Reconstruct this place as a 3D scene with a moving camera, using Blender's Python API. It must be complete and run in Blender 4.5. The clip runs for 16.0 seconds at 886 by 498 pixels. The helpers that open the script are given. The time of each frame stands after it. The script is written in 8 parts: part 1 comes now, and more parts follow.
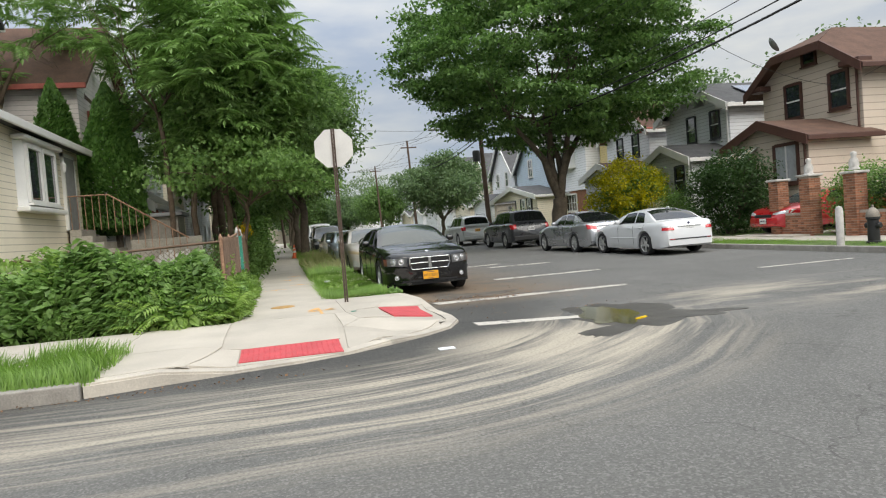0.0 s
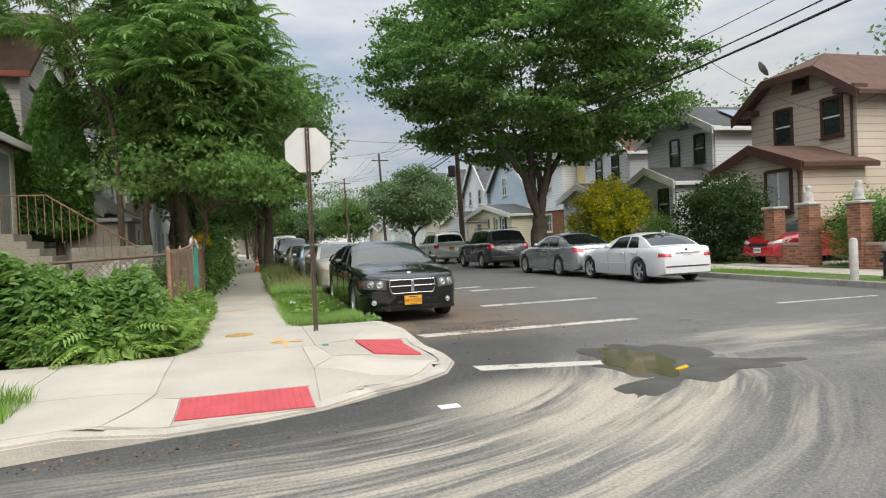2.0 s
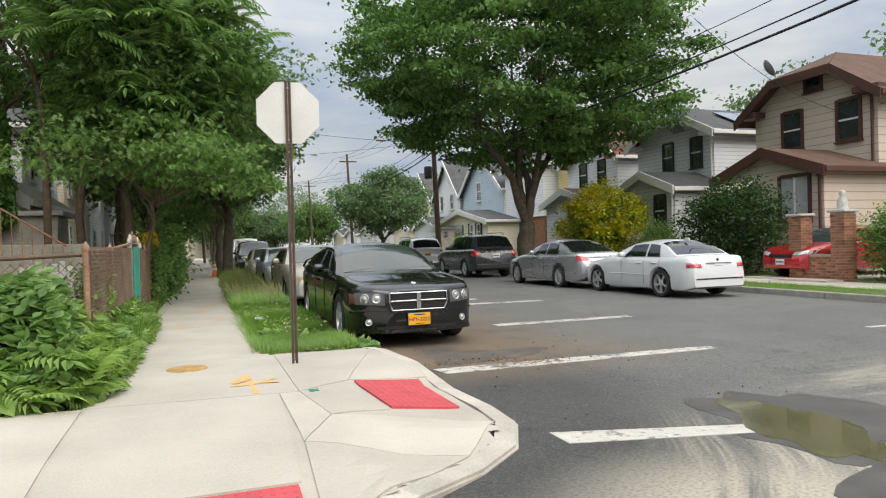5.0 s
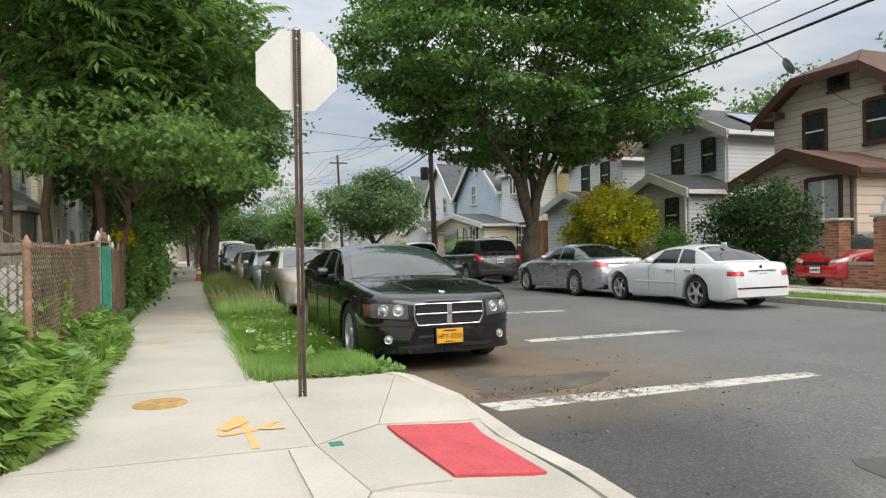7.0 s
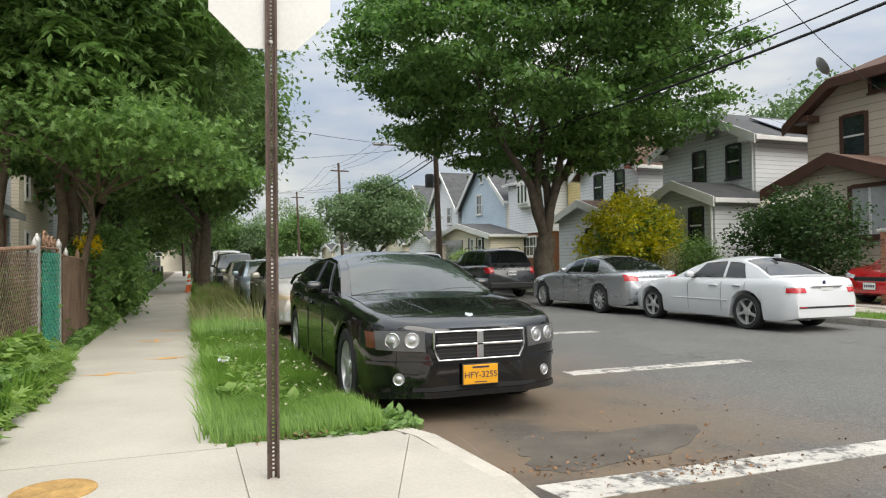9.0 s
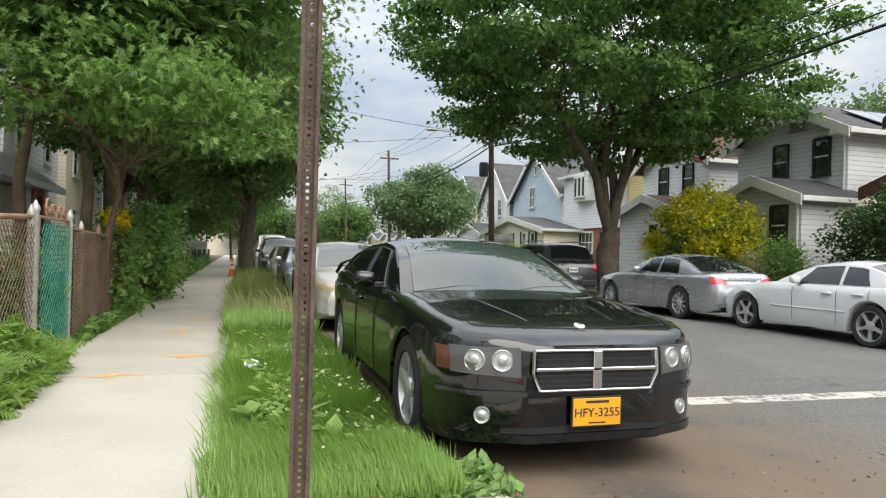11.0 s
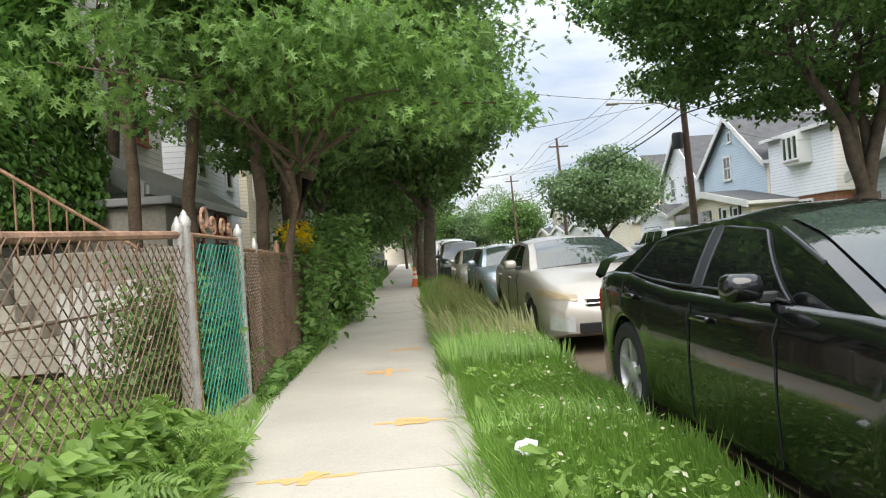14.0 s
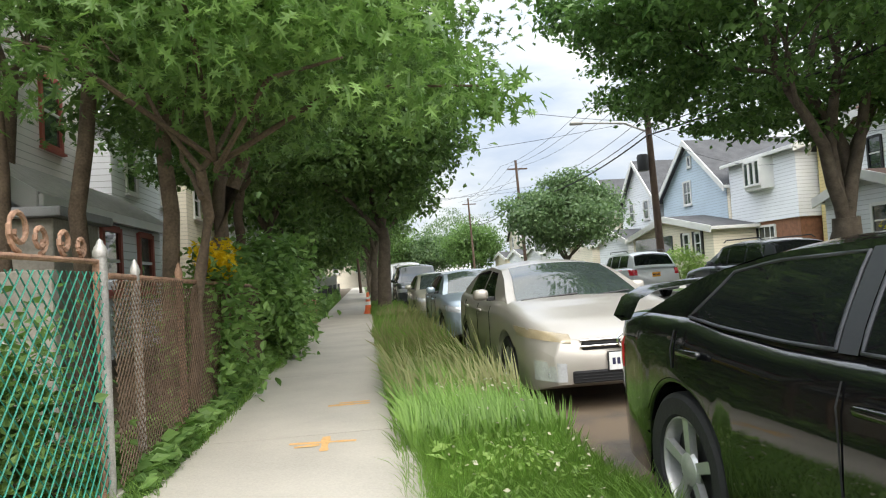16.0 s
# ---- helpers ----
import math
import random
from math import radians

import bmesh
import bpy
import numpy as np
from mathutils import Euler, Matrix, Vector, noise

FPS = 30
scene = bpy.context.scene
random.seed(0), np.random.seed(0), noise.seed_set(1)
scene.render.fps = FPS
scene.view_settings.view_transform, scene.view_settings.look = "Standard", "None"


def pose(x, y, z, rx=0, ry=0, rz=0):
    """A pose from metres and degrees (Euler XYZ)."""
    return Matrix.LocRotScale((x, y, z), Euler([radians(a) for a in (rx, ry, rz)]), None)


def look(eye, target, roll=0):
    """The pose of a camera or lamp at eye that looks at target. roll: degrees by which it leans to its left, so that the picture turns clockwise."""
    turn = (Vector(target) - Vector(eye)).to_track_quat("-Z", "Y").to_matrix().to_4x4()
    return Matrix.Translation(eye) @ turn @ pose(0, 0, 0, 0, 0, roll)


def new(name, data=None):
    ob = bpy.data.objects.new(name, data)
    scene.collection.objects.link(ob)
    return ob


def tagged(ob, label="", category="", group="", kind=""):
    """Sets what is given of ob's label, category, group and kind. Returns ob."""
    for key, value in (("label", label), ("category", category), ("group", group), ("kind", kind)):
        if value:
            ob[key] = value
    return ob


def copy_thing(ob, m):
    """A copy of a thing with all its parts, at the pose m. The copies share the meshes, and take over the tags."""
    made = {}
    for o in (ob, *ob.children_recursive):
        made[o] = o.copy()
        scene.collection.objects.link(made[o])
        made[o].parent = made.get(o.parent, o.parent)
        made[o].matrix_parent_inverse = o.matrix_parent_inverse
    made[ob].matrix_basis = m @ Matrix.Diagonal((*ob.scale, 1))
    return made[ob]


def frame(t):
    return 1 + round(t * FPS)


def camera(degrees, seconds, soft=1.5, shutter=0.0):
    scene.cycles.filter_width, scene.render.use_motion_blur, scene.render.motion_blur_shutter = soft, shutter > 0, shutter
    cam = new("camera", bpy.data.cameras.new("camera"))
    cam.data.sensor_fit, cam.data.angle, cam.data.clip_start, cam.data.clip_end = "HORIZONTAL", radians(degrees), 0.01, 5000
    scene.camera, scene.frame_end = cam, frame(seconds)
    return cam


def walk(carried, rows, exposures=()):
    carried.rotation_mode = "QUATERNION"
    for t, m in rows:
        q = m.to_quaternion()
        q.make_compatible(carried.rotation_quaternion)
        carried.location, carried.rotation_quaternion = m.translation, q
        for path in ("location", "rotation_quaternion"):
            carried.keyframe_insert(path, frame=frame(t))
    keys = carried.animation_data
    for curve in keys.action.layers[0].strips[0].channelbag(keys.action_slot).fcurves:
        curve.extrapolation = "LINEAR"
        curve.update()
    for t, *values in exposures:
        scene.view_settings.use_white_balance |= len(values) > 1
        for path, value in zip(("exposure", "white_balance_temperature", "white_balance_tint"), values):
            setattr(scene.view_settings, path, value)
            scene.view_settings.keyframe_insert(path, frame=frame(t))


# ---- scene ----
cam = camera(66.2, 16.0, soft=1.15)
PATH = [
    (0, (0.073, 0.467, 1.377), (0.534, 2.412, 1.304), -4.5),
    (0.5, (0.127, 0.913, 1.41), (0.628, 2.849, 1.372), -3.3),
    (1, (0.092, 1.34, 1.417), (0.645, 3.262, 1.392), -2.5),
    (1.5, (0.115, 1.762, 1.446), (0.728, 3.665, 1.415), -2.8),
    (2, (0.128, 2.179, 1.448), (0.69, 4.099, 1.416), -2.5),
    (2.5, (0.101, 2.653, 1.455), (0.67, 4.57, 1.425), -4.4),
    (3, (0.094, 3.137, 1.443), (0.588, 5.075, 1.434), -4.8),
    (3.5, (0.103, 3.583, 1.455), (0.686, 5.495, 1.436), -4.1),
    (3.7, (0.115, 3.786, 1.448), (0.734, 5.687, 1.431), -3.4),
    (5.8, (0.199, 5.672, 1.373), (0.901, 7.545, 1.355), -0.4),
    (6, (0.18, 5.844, 1.377), (0.931, 7.697, 1.349), -0.4),
    (6.5, (0.181, 6.334, 1.347), (1.088, 8.116, 1.334), -1.2),
    (7, (0.216, 6.751, 1.344), (0.925, 8.621, 1.345), -1.0),
    (7.5, (0.271, 7.255, 1.349), (1.081, 9.084, 1.329), -1.0),
    (8, (0.422, 7.668, 1.363), (1.158, 9.528, 1.359), -0.1),
    (8.5, (0.506, 8.122, 1.347), (1.238, 9.984, 1.355), -0.4),
    (9, (0.658, 8.579, 1.328), (1.365, 10.449, 1.363), -0.6),
    (11.5, (0.89, 10.64, 1.289), (1.429, 12.566, 1.275), 1.5),
    (12, (0.807, 11.098, 1.303), (1.195, 13.06, 1.259), 0.7),
    (12.5, (0.778, 11.56, 1.213), (0.808, 13.56, 1.252), -0.8),
    (13, (0.571, 12.154, 1.276), (0.576, 14.153, 1.319), -2.8),
    (13.5, (0.54, 12.608, 1.273), (0.545, 14.608, 1.301), -2.7),
    (14, (0.483, 13.006, 1.296), (0.592, 15.003, 1.311), -3.9),
    (14.5, (0.537, 13.451, 1.308), (0.68, 15.445, 1.334), -3.9),
    (15, (0.544, 13.862, 1.315), (0.723, 15.854, 1.321), -4.3),
    (15.5, (0.519, 14.171, 1.364), (0.782, 16.154, 1.386), -4.3),
    (16, (0.561, 14.723, 1.345), (0.805, 16.707, 1.42), -3.5),
]
EXPOSURES = [(0.0, 0.1, 6900, 8), (9.0, 0.23, 6950, 8), (12.5, 0.58, 6850, 8), (16.0, 0.7, 6750, 8)]
walk(cam, [(t, look(eye, target, roll)) for t, eye, target, roll in PATH], EXPOSURES)

# ---- world, sun, exposure ----
SUN_EL, SUN_AZ = 46.0, 166.0
world = bpy.data.worlds.new("overcast_sky")
scene.world = world
world.use_nodes = True
wt = world.node_tree
wt.nodes.clear()
w_out = wt.nodes.new("ShaderNodeOutputWorld")
w_bg = wt.nodes.new("ShaderNodeBackground")
w_bg2 = wt.nodes.new("ShaderNodeBackground")
w_mix = wt.nodes.new("ShaderNodeMixShader")
w_sky = wt.nodes.new("ShaderNodeTexSky")
w_sky.sky_type, w_sky.sun_disc = "NISHITA", False
w_sky.sun_elevation, w_sky.sun_rotation = radians(SUN_EL), radians(SUN_AZ)
w_sky.dust_density = 2.0
w_bg.inputs["Strength"].default_value = 0.11
wt.links.new(w_sky.outputs["Color"], w_bg.inputs["Color"])
# broken cloud cover over the whole dome
w_tc = wt.nodes.new("ShaderNodeTexCoord")
w_map = wt.nodes.new("ShaderNodeMapping")
w_map.inputs["Scale"].default_value = (1.4, 1.4, 5.0)
w_n = wt.nodes.new("ShaderNodeTexNoise")
w_n.inputs["Scale"].default_value, w_n.inputs["Detail"].default_value = 2.2, 6.0
w_n.inputs["Roughness"].default_value = 0.55
w_r = wt.nodes.new("ShaderNodeValToRGB")
w_r.color_ramp.elements[0].position, w_r.color_ramp.elements[0].color = 0.36, (0.50, 0.59, 0.77, 1)
w_r.color_ramp.elements[1].position, w_r.color_ramp.elements[1].color = 0.62, (0.88, 0.905, 0.935, 1)
# an overcast dome is brightest overhead
w_sep = wt.nodes.new("ShaderNodeSeparateXYZ")
wt.links.new(w_tc.outputs["Generated"], w_sep.inputs[0])
w_mr = wt.nodes.new("ShaderNodeMapRange")
w_mr.interpolation_type = "SMOOTHSTEP"
w_mr.inputs["From Min"].default_value, w_mr.inputs["From Max"].default_value = 0.1, 1.0
w_mr.inputs["To Min"].default_value, w_mr.inputs["To Max"].default_value = 0.74, 2.55
wt.links.new(w_sep.outputs["Z"], w_mr.inputs["Value"])
wt.links.new(w_mr.outputs["Result"], w_bg2.inputs["Strength"])
wt.links.new(w_tc.outputs["Generated"], w_map.inputs["Vector"])
wt.links.new(w_map.outputs["Vector"], w_n.inputs["Vector"])
wt.links.new(w_n.outputs["Fac"], w_r.inputs["Fac"])
wt.links.new(w_r.outputs["Color"], w_bg2.inputs["Color"])
w_mix.inputs["Fac"].default_value = 0.85
wt.links.new(w_bg.outputs[0], w_mix.inputs[1])
wt.links.new(w_bg2.outputs[0], w_mix.inputs[2])
wt.links.new(w_mix.outputs[0], w_out.inputs["Surface"])

sun = new("sun", bpy.data.lights.new("sun", "SUN"))
sun.data.energy, sun.data.angle, sun.data.color = 2.2, radians(56), (1.0, 0.96, 0.91)
sa = radians(SUN_AZ)
sun.matrix_world = look((0, 0, 40), Vector((0, 0, 40)) - Vector((math.sin(sa) * math.cos(radians(SUN_EL)), math.cos(sa) * math.cos(radians(SUN_EL)), math.sin(radians(SUN_EL)))))


# ---- materials ----
def mat(name, color, rough=0.6, metal=0.0, var=0.12, scale=6.0, fine=60.0, bump=0.15, coat=0.0, spec=0.5, trans=0.0, island=False, rnd=0.0, hue=None):
    """A surface with two scales of variation in tone and a fine bump."""
    m = bpy.data.materials.new(name)
    m.use_nodes = True
    nt = m.node_tree
    b = nt.nodes["Principled BSDF"]
    b.inputs["Roughness"].default_value, b.inputs["Metallic"].default_value = rough, metal
    b.inputs["Coat Weight"].default_value = coat
    b.inputs["Specular IOR Level"].default_value = spec
    b.inputs["Transmission Weight"].default_value = trans
    tc = nt.nodes.new("ShaderNodeTexCoord")
    big = nt.nodes.new("ShaderNodeTexNoise")
    big.inputs["Scale"].default_value, big.inputs["Detail"].default_value = scale, 4.0
    small = nt.nodes.new("ShaderNodeTexNoise")
    small.inputs["Scale"].default_value, small.inputs["Detail"].default_value = fine, 3.0
    nt.links.new(tc.outputs["Object"], big.inputs["Vector"])
    nt.links.new(tc.outputs["Object"], small.inputs["Vector"])
    add = nt.nodes.new("ShaderNodeMath")
    add.operation = "MULTIPLY_ADD"
    add.inputs[1].default_value = 0.6
    nt.links.new(big.outputs["Fac"], add.inputs[0])
    mul = nt.nodes.new("ShaderNodeMath")
    mul.operation = "MULTIPLY"
    mul.inputs[1].default_value = 0.4
    nt.links.new(small.outputs["Fac"], mul.inputs[0])
    nt.links.new(mul.outputs[0], add.inputs[2])
    last = add.outputs[0]
    if island or rnd:
        src = nt.nodes.new("ShaderNodeNewGeometry") if island else nt.nodes.new("ShaderNodeObjectInfo")
        out = src.outputs["Random Per Island"] if island else src.outputs["Random"]
        a2 = nt.nodes.new("ShaderNodeMath")
        a2.operation = "MULTIPLY_ADD"
        a2.inputs[1].default_value = rnd if rnd else 0.5
        nt.links.new(out, a2.inputs[0])
        nt.links.new(last, a2.inputs[2])
        a3 = nt.nodes.new("ShaderNodeMath")
        a3.operation = "SUBTRACT"
        a3.inputs[1].default_value = (rnd if rnd else 0.5) / 2
        nt.links.new(a2.outputs[0], a3.inputs[0])
        last = a3.outputs[0]
    ramp = nt.nodes.new("ShaderNodeValToRGB")
    c = Vector(color[:3])
    lo = c * (1 - 2.2 * var)
    hi = c * (1 + 1.8 * var)
    if hue is not None:
        hi = Vector(hue)
    ramp.color_ramp.elements[0].position, ramp.color_ramp.elements[1].position = 0.25, 0.75
    ramp.color_ramp.elements[0].color = (*[max(0, v) for v in lo], 1)
    ramp.color_ramp.elements[1].color = (*[min(1, v) for v in hi], 1)
    nt.links.new(last, ramp.inputs["Fac"])
    nt.links.new(ramp.outputs["Color"], b.inputs["Base Color"])
    if bump:
        bp = nt.nodes.new("ShaderNodeBump")
        bp.inputs["Strength"].default_value, bp.inputs["Distance"].default_value = bump, 0.01
        nt.links.new(small.outputs["Fac"], bp.inputs["Height"])
        nt.links.new(bp.outputs["Normal"], b.inputs["Normal"])
    return m


def leafmat(name, dark, light, gloss=0.45):
    """Leaves: each island has its own tone, and light passes through."""
    m = bpy.data.materials.new(name)
    m.use_nodes = True
    nt = m.node_tree
    b = nt.nodes["Principled BSDF"]
    b.inputs["Roughness"].default_value = gloss
    b.inputs["Specular IOR Level"].default_value = 0.35
    geo = nt.nodes.new("ShaderNodeNewGeometry")
    tc = nt.nodes.new("ShaderNodeTexCoord")
    n = nt.nodes.new("ShaderNodeTexNoise")
    n.inputs["Scale"].default_value = 0.9
    nt.links.new(tc.outputs["Object"], n.inputs["Vector"])
    a = nt.nodes.new("ShaderNodeMath")
    a.operation = "MULTIPLY_ADD"
    a.inputs[1].default_value = 0.45
    nt.links.new(geo.outputs["Random Per Island"], a.inputs[0])
    s = nt.nodes.new("ShaderNodeMath")
    s.operation = "MULTIPLY"
    s.inputs[1].default_value = 0.6
    nt.links.new(n.outputs["Fac"], s.inputs[0])
    nt.links.new(s.outputs[0], a.inputs[2])
    r = nt.nodes.new("ShaderNodeValToRGB")
    r.color_ramp.elements[0].position, r.color_ramp.elements[1].position = 0.2, 0.85
    r.color_ramp.elements[0].color, r.color_ramp.elements[1].color = (*dark, 1), (*light, 1)
    nt.links.new(a.outputs[0], r.inputs["Fac"])
    nt.links.new(r.outputs["Color"], b.inputs["Base Color"])
    tl = nt.nodes.new("ShaderNodeBsdfTranslucent")
    hs = nt.nodes.new("ShaderNodeHueSaturation")
    hs.inputs["Value"].default_value, hs.inputs["Saturation"].default_value = 1.35, 1.1
    nt.links.new(r.outputs["Color"], hs.inputs["Color"])
    nt.links.new(hs.outputs["Color"], tl.inputs["Color"])
    mx = nt.nodes.new("ShaderNodeMixShader")
    mx.inputs["Fac"].default_value = 0.42
    out = nt.nodes["Material Output"]
    nt.links.new(b.outputs[0], mx.inputs[1])
    nt.links.new(tl.outputs[0], mx.inputs[2])
    nt.links.new(mx.outputs[0], out.inputs["Surface"])
    return m


def siding(name, color, pitch=0.2, var=0.05):
    """Lapped boards: bumped courses, with a thin shade line painted along each lower edge."""
    m = mat(name, color, 0.55, var=var, scale=1.2, fine=25.0, bump=0.0)
    nt = m.node_tree
    b = nt.nodes["Principled BSDF"]
    tc = nt.nodes.new("ShaderNodeTexCoord")
    sep = nt.nodes.new("ShaderNodeSeparateXYZ")
    nt.links.new(tc.outputs["Object"], sep.inputs[0])
    d = nt.nodes.new("ShaderNodeMath")
    d.operation = "DIVIDE"
    d.inputs[1].default_value = pitch
    nt.links.new(sep.outputs["Z"], d.inputs[0])
    f = nt.nodes.new("ShaderNodeMath")
    f.operation = "FRACT"
    nt.links.new(d.outputs[0], f.inputs[0])
    inv = nt.nodes.new("ShaderNodeMath")
    inv.operation = "SUBTRACT"
    inv.inputs[0].default_value = 1.0
    nt.links.new(f.outputs[0], inv.inputs[1])
    bp = nt.nodes.new("ShaderNodeBump")
    bp.inputs["Strength"].default_value, bp.inputs["Distance"].default_value = 1.0, 0.035
    nt.links.new(inv.outputs[0], bp.inputs["Height"])
    nt.links.new(bp.outputs["Normal"], b.inputs["Normal"])
    # lap shadow multiplied into the board colour
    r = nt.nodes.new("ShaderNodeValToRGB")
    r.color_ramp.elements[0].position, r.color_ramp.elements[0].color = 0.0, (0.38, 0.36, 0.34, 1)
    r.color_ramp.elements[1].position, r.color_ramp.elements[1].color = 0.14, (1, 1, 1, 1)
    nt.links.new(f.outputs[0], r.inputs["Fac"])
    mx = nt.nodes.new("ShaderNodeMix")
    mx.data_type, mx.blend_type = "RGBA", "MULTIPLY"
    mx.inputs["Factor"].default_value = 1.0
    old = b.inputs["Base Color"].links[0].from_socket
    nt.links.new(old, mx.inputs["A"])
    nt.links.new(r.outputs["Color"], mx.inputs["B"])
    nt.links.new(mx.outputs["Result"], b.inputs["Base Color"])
    return m


def paint(name, color, rough=0.28, metal=0.0, coat=0.6, dust=0.1):
    """Car paint with a clear coat and a little dust."""
    m = mat(name, color, rough, metal, var=0.03, scale=1.5, fine=120.0, bump=0.0, coat=coat)
    b = m.node_tree.nodes["Principled BSDF"]
    b.inputs["Coat Roughness"].default_value = 0.04
    nt = m.node_tree
    n = nt.nodes.new("ShaderNodeTexNoise")
    n.inputs["Scale"].default_value, n.inputs["Detail"].default_value = 5.0, 8.0
    mr = nt.nodes.new("ShaderNodeMapRange")
    mr.inputs["From Min"].default_value, mr.inputs["From Max"].default_value = 0.35, 0.75
    mr.inputs["To Min"].default_value, mr.inputs["To Max"].default_value = rough, rough + dust
    nt.links.new(n.outputs["Fac"], mr.inputs["Value"])
    nt.links.new(mr.outputs["Result"], b.inputs["Roughness"])
    return m


M = {}
M["earth"] = mat("earth", (0.13, 0.10, 0.065), 0.95, var=0.25, scale=2.0, bump=0.6)
M["lawn"] = mat("lawn", (0.10, 0.15, 0.04), 0.95, var=0.3, scale=3.0, bump=0.6)
M["concrete"] = mat("concrete", (0.455, 0.415, 0.355), 0.85, var=0.10, scale=1.3, fine=70, bump=0.25, rnd=0.18)
M["kerb"] = mat("kerb_stone", (0.46, 0.42, 0.36), 0.85, var=0.14, scale=3.0, fine=50, bump=0.4, rnd=0.2)
M["granite"] = mat("granite_kerb", (0.30, 0.28, 0.25), 0.85, var=0.2, scale=4.0, fine=50, bump=0.4)
M["red_pad"] = mat("red_paving", (0.50, 0.07, 0.08), 0.7, var=0.12, scale=5.0, fine=80, bump=0.2)
M["white_line"] = None
M["rust_steel"] = mat("rusted_brown_steel", (0.11, 0.078, 0.062), 0.65, 0.4, var=0.3, scale=9, fine=90, bump=0.3)
M["sign_back"] = mat("bare_aluminium_sign", (0.62, 0.61, 0.58), 0.5, 0.35, var=0.06, scale=3, fine=40, bump=0.05)
M["galv"] = mat("galvanised_steel", (0.42, 0.40, 0.37), 0.5, 0.5, var=0.2, scale=10, fine=80, bump=0.25)
M["rail_rust"] = mat("rusty_rail", (0.34, 0.20, 0.13), 0.75, 0.2, var=0.3, scale=9, fine=70, bump=0.4)
M["wire_rust"] = mat("rusty_wire", (0.16, 0.105, 0.07), 0.75, 0.3, var=0.3, scale=3, fine=50, bump=0.0)
M["wire_green"] = mat("green_wire", (0.02, 0.21, 0.14), 0.5, 0.0, var=0.2, scale=3, fine=50, bump=0.0)
M["green_slat"] = mat("green_privacy_mesh", (0.012, 0.09, 0.06), 0.7, var=0.2, scale=3)
M["bark"] = mat("bark", (0.12, 0.095, 0.07), 0.95, var=0.3, scale=5, fine=40, bump=0.9)
M["bark_light"] = mat("pale_bark", (0.14, 0.10, 0.068), 0.95, var=0.3, scale=5, fine=40, bump=0.9)
M["pole_wood"] = mat("pole_wood", (0.10, 0.065, 0.045), 0.9, var=0.2, scale=4, fine=40, bump=0.4)
M["cable"] = mat("black_cable", (0.012, 0.012, 0.013), 0.6, var=0.05, bump=0)
M["zelkova"] = leafmat("zelkova_leaf", (0.036, 0.085, 0.024), (0.21, 0.355, 0.105))
M["leaf_dark"] = leafmat("dark_leaf", (0.05, 0.10, 0.03), (0.20, 0.32, 0.10))
M["leaf_mid"] = leafmat("mid_leaf", (0.075, 0.15, 0.038), (0.27, 0.42, 0.13))
M["leaf_bright"] = leafmat("bright_leaf", (0.12, 0.21, 0.042), (0.33, 0.47, 0.13))
M["leaf_grey"] = leafmat("greygreen_leaf", (0.07, 0.12, 0.055), (0.2, 0.29, 0.13))
M["leaf_yellow"] = leafmat("yellow_leaf", (0.2, 0.25, 0.03), (0.72, 0.62, 0.05))
M["petal_yellow"] = leafmat("yellow_petal", (0.55, 0.36, 0.01), (0.8, 0.6, 0.03))
M["leaf_deep"] = leafmat("deep_evergreen_leaf", (0.016, 0.04, 0.012), (0.07, 0.13, 0.04))
M["satin"] = mat("satin_dark_trim", (0.05, 0.052, 0.06), 0.35, var=0.08, bump=0.0)
M["cedar"] = leafmat("cedar_spray", (0.045, 0.11, 0.026), (0.17, 0.32, 0.075), 0.6)
M["grass"] = leafmat("grass_blade", (0.10, 0.19, 0.036), (0.29, 0.45, 0.115), 0.5)
M["dry_grass"] = leafmat("dry_grass_blade", (0.17, 0.19, 0.07), (0.36, 0.35, 0.17), 0.6)
M["clover"] = leafmat("clover_head", (0.45, 0.43, 0.30), (0.7, 0.66, 0.5), 0.7)
M["brick"] = mat("brick", (0.32, 0.145, 0.085), 0.85, var=0.2, scale=6, fine=70, bump=0.4, rnd=0.5)
M["mortar"] = mat("mortar", (0.36, 0.31, 0.26), 0.95, var=0.12, scale=8, fine=90, bump=0.4)
M["shingle_brown"] = mat("brown_shingle", (0.115, 0.062, 0.042), 0.9, var=0.2, scale=2, fine=14, bump=0.7)
M["shingle_grey"] = mat("grey_shingle", (0.085, 0.085, 0.088), 0.9, var=0.2, scale=2, fine=14, bump=0.7)
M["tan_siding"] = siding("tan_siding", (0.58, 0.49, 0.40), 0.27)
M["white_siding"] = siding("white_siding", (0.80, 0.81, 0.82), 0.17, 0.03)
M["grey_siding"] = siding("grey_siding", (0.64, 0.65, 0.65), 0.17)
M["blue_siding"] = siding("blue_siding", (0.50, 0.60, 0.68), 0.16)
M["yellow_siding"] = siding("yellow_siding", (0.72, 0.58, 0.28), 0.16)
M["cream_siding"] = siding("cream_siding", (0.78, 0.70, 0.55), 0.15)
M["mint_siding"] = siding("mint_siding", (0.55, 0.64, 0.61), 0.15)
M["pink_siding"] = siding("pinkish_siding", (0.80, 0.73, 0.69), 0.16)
M["white_trim"] = mat("white_trim", (0.76, 0.75, 0.72), 0.5, var=0.05, scale=2, bump=0.05)
M["brown_trim"] = mat("dark_brown_trim", (0.085, 0.038, 0.028), 0.55, var=0.12, scale=3, bump=0.1)
M["red_trim"] = mat("faded_red_trim", (0.45, 0.12, 0.09), 0.6, var=0.15, scale=3, bump=0.1)
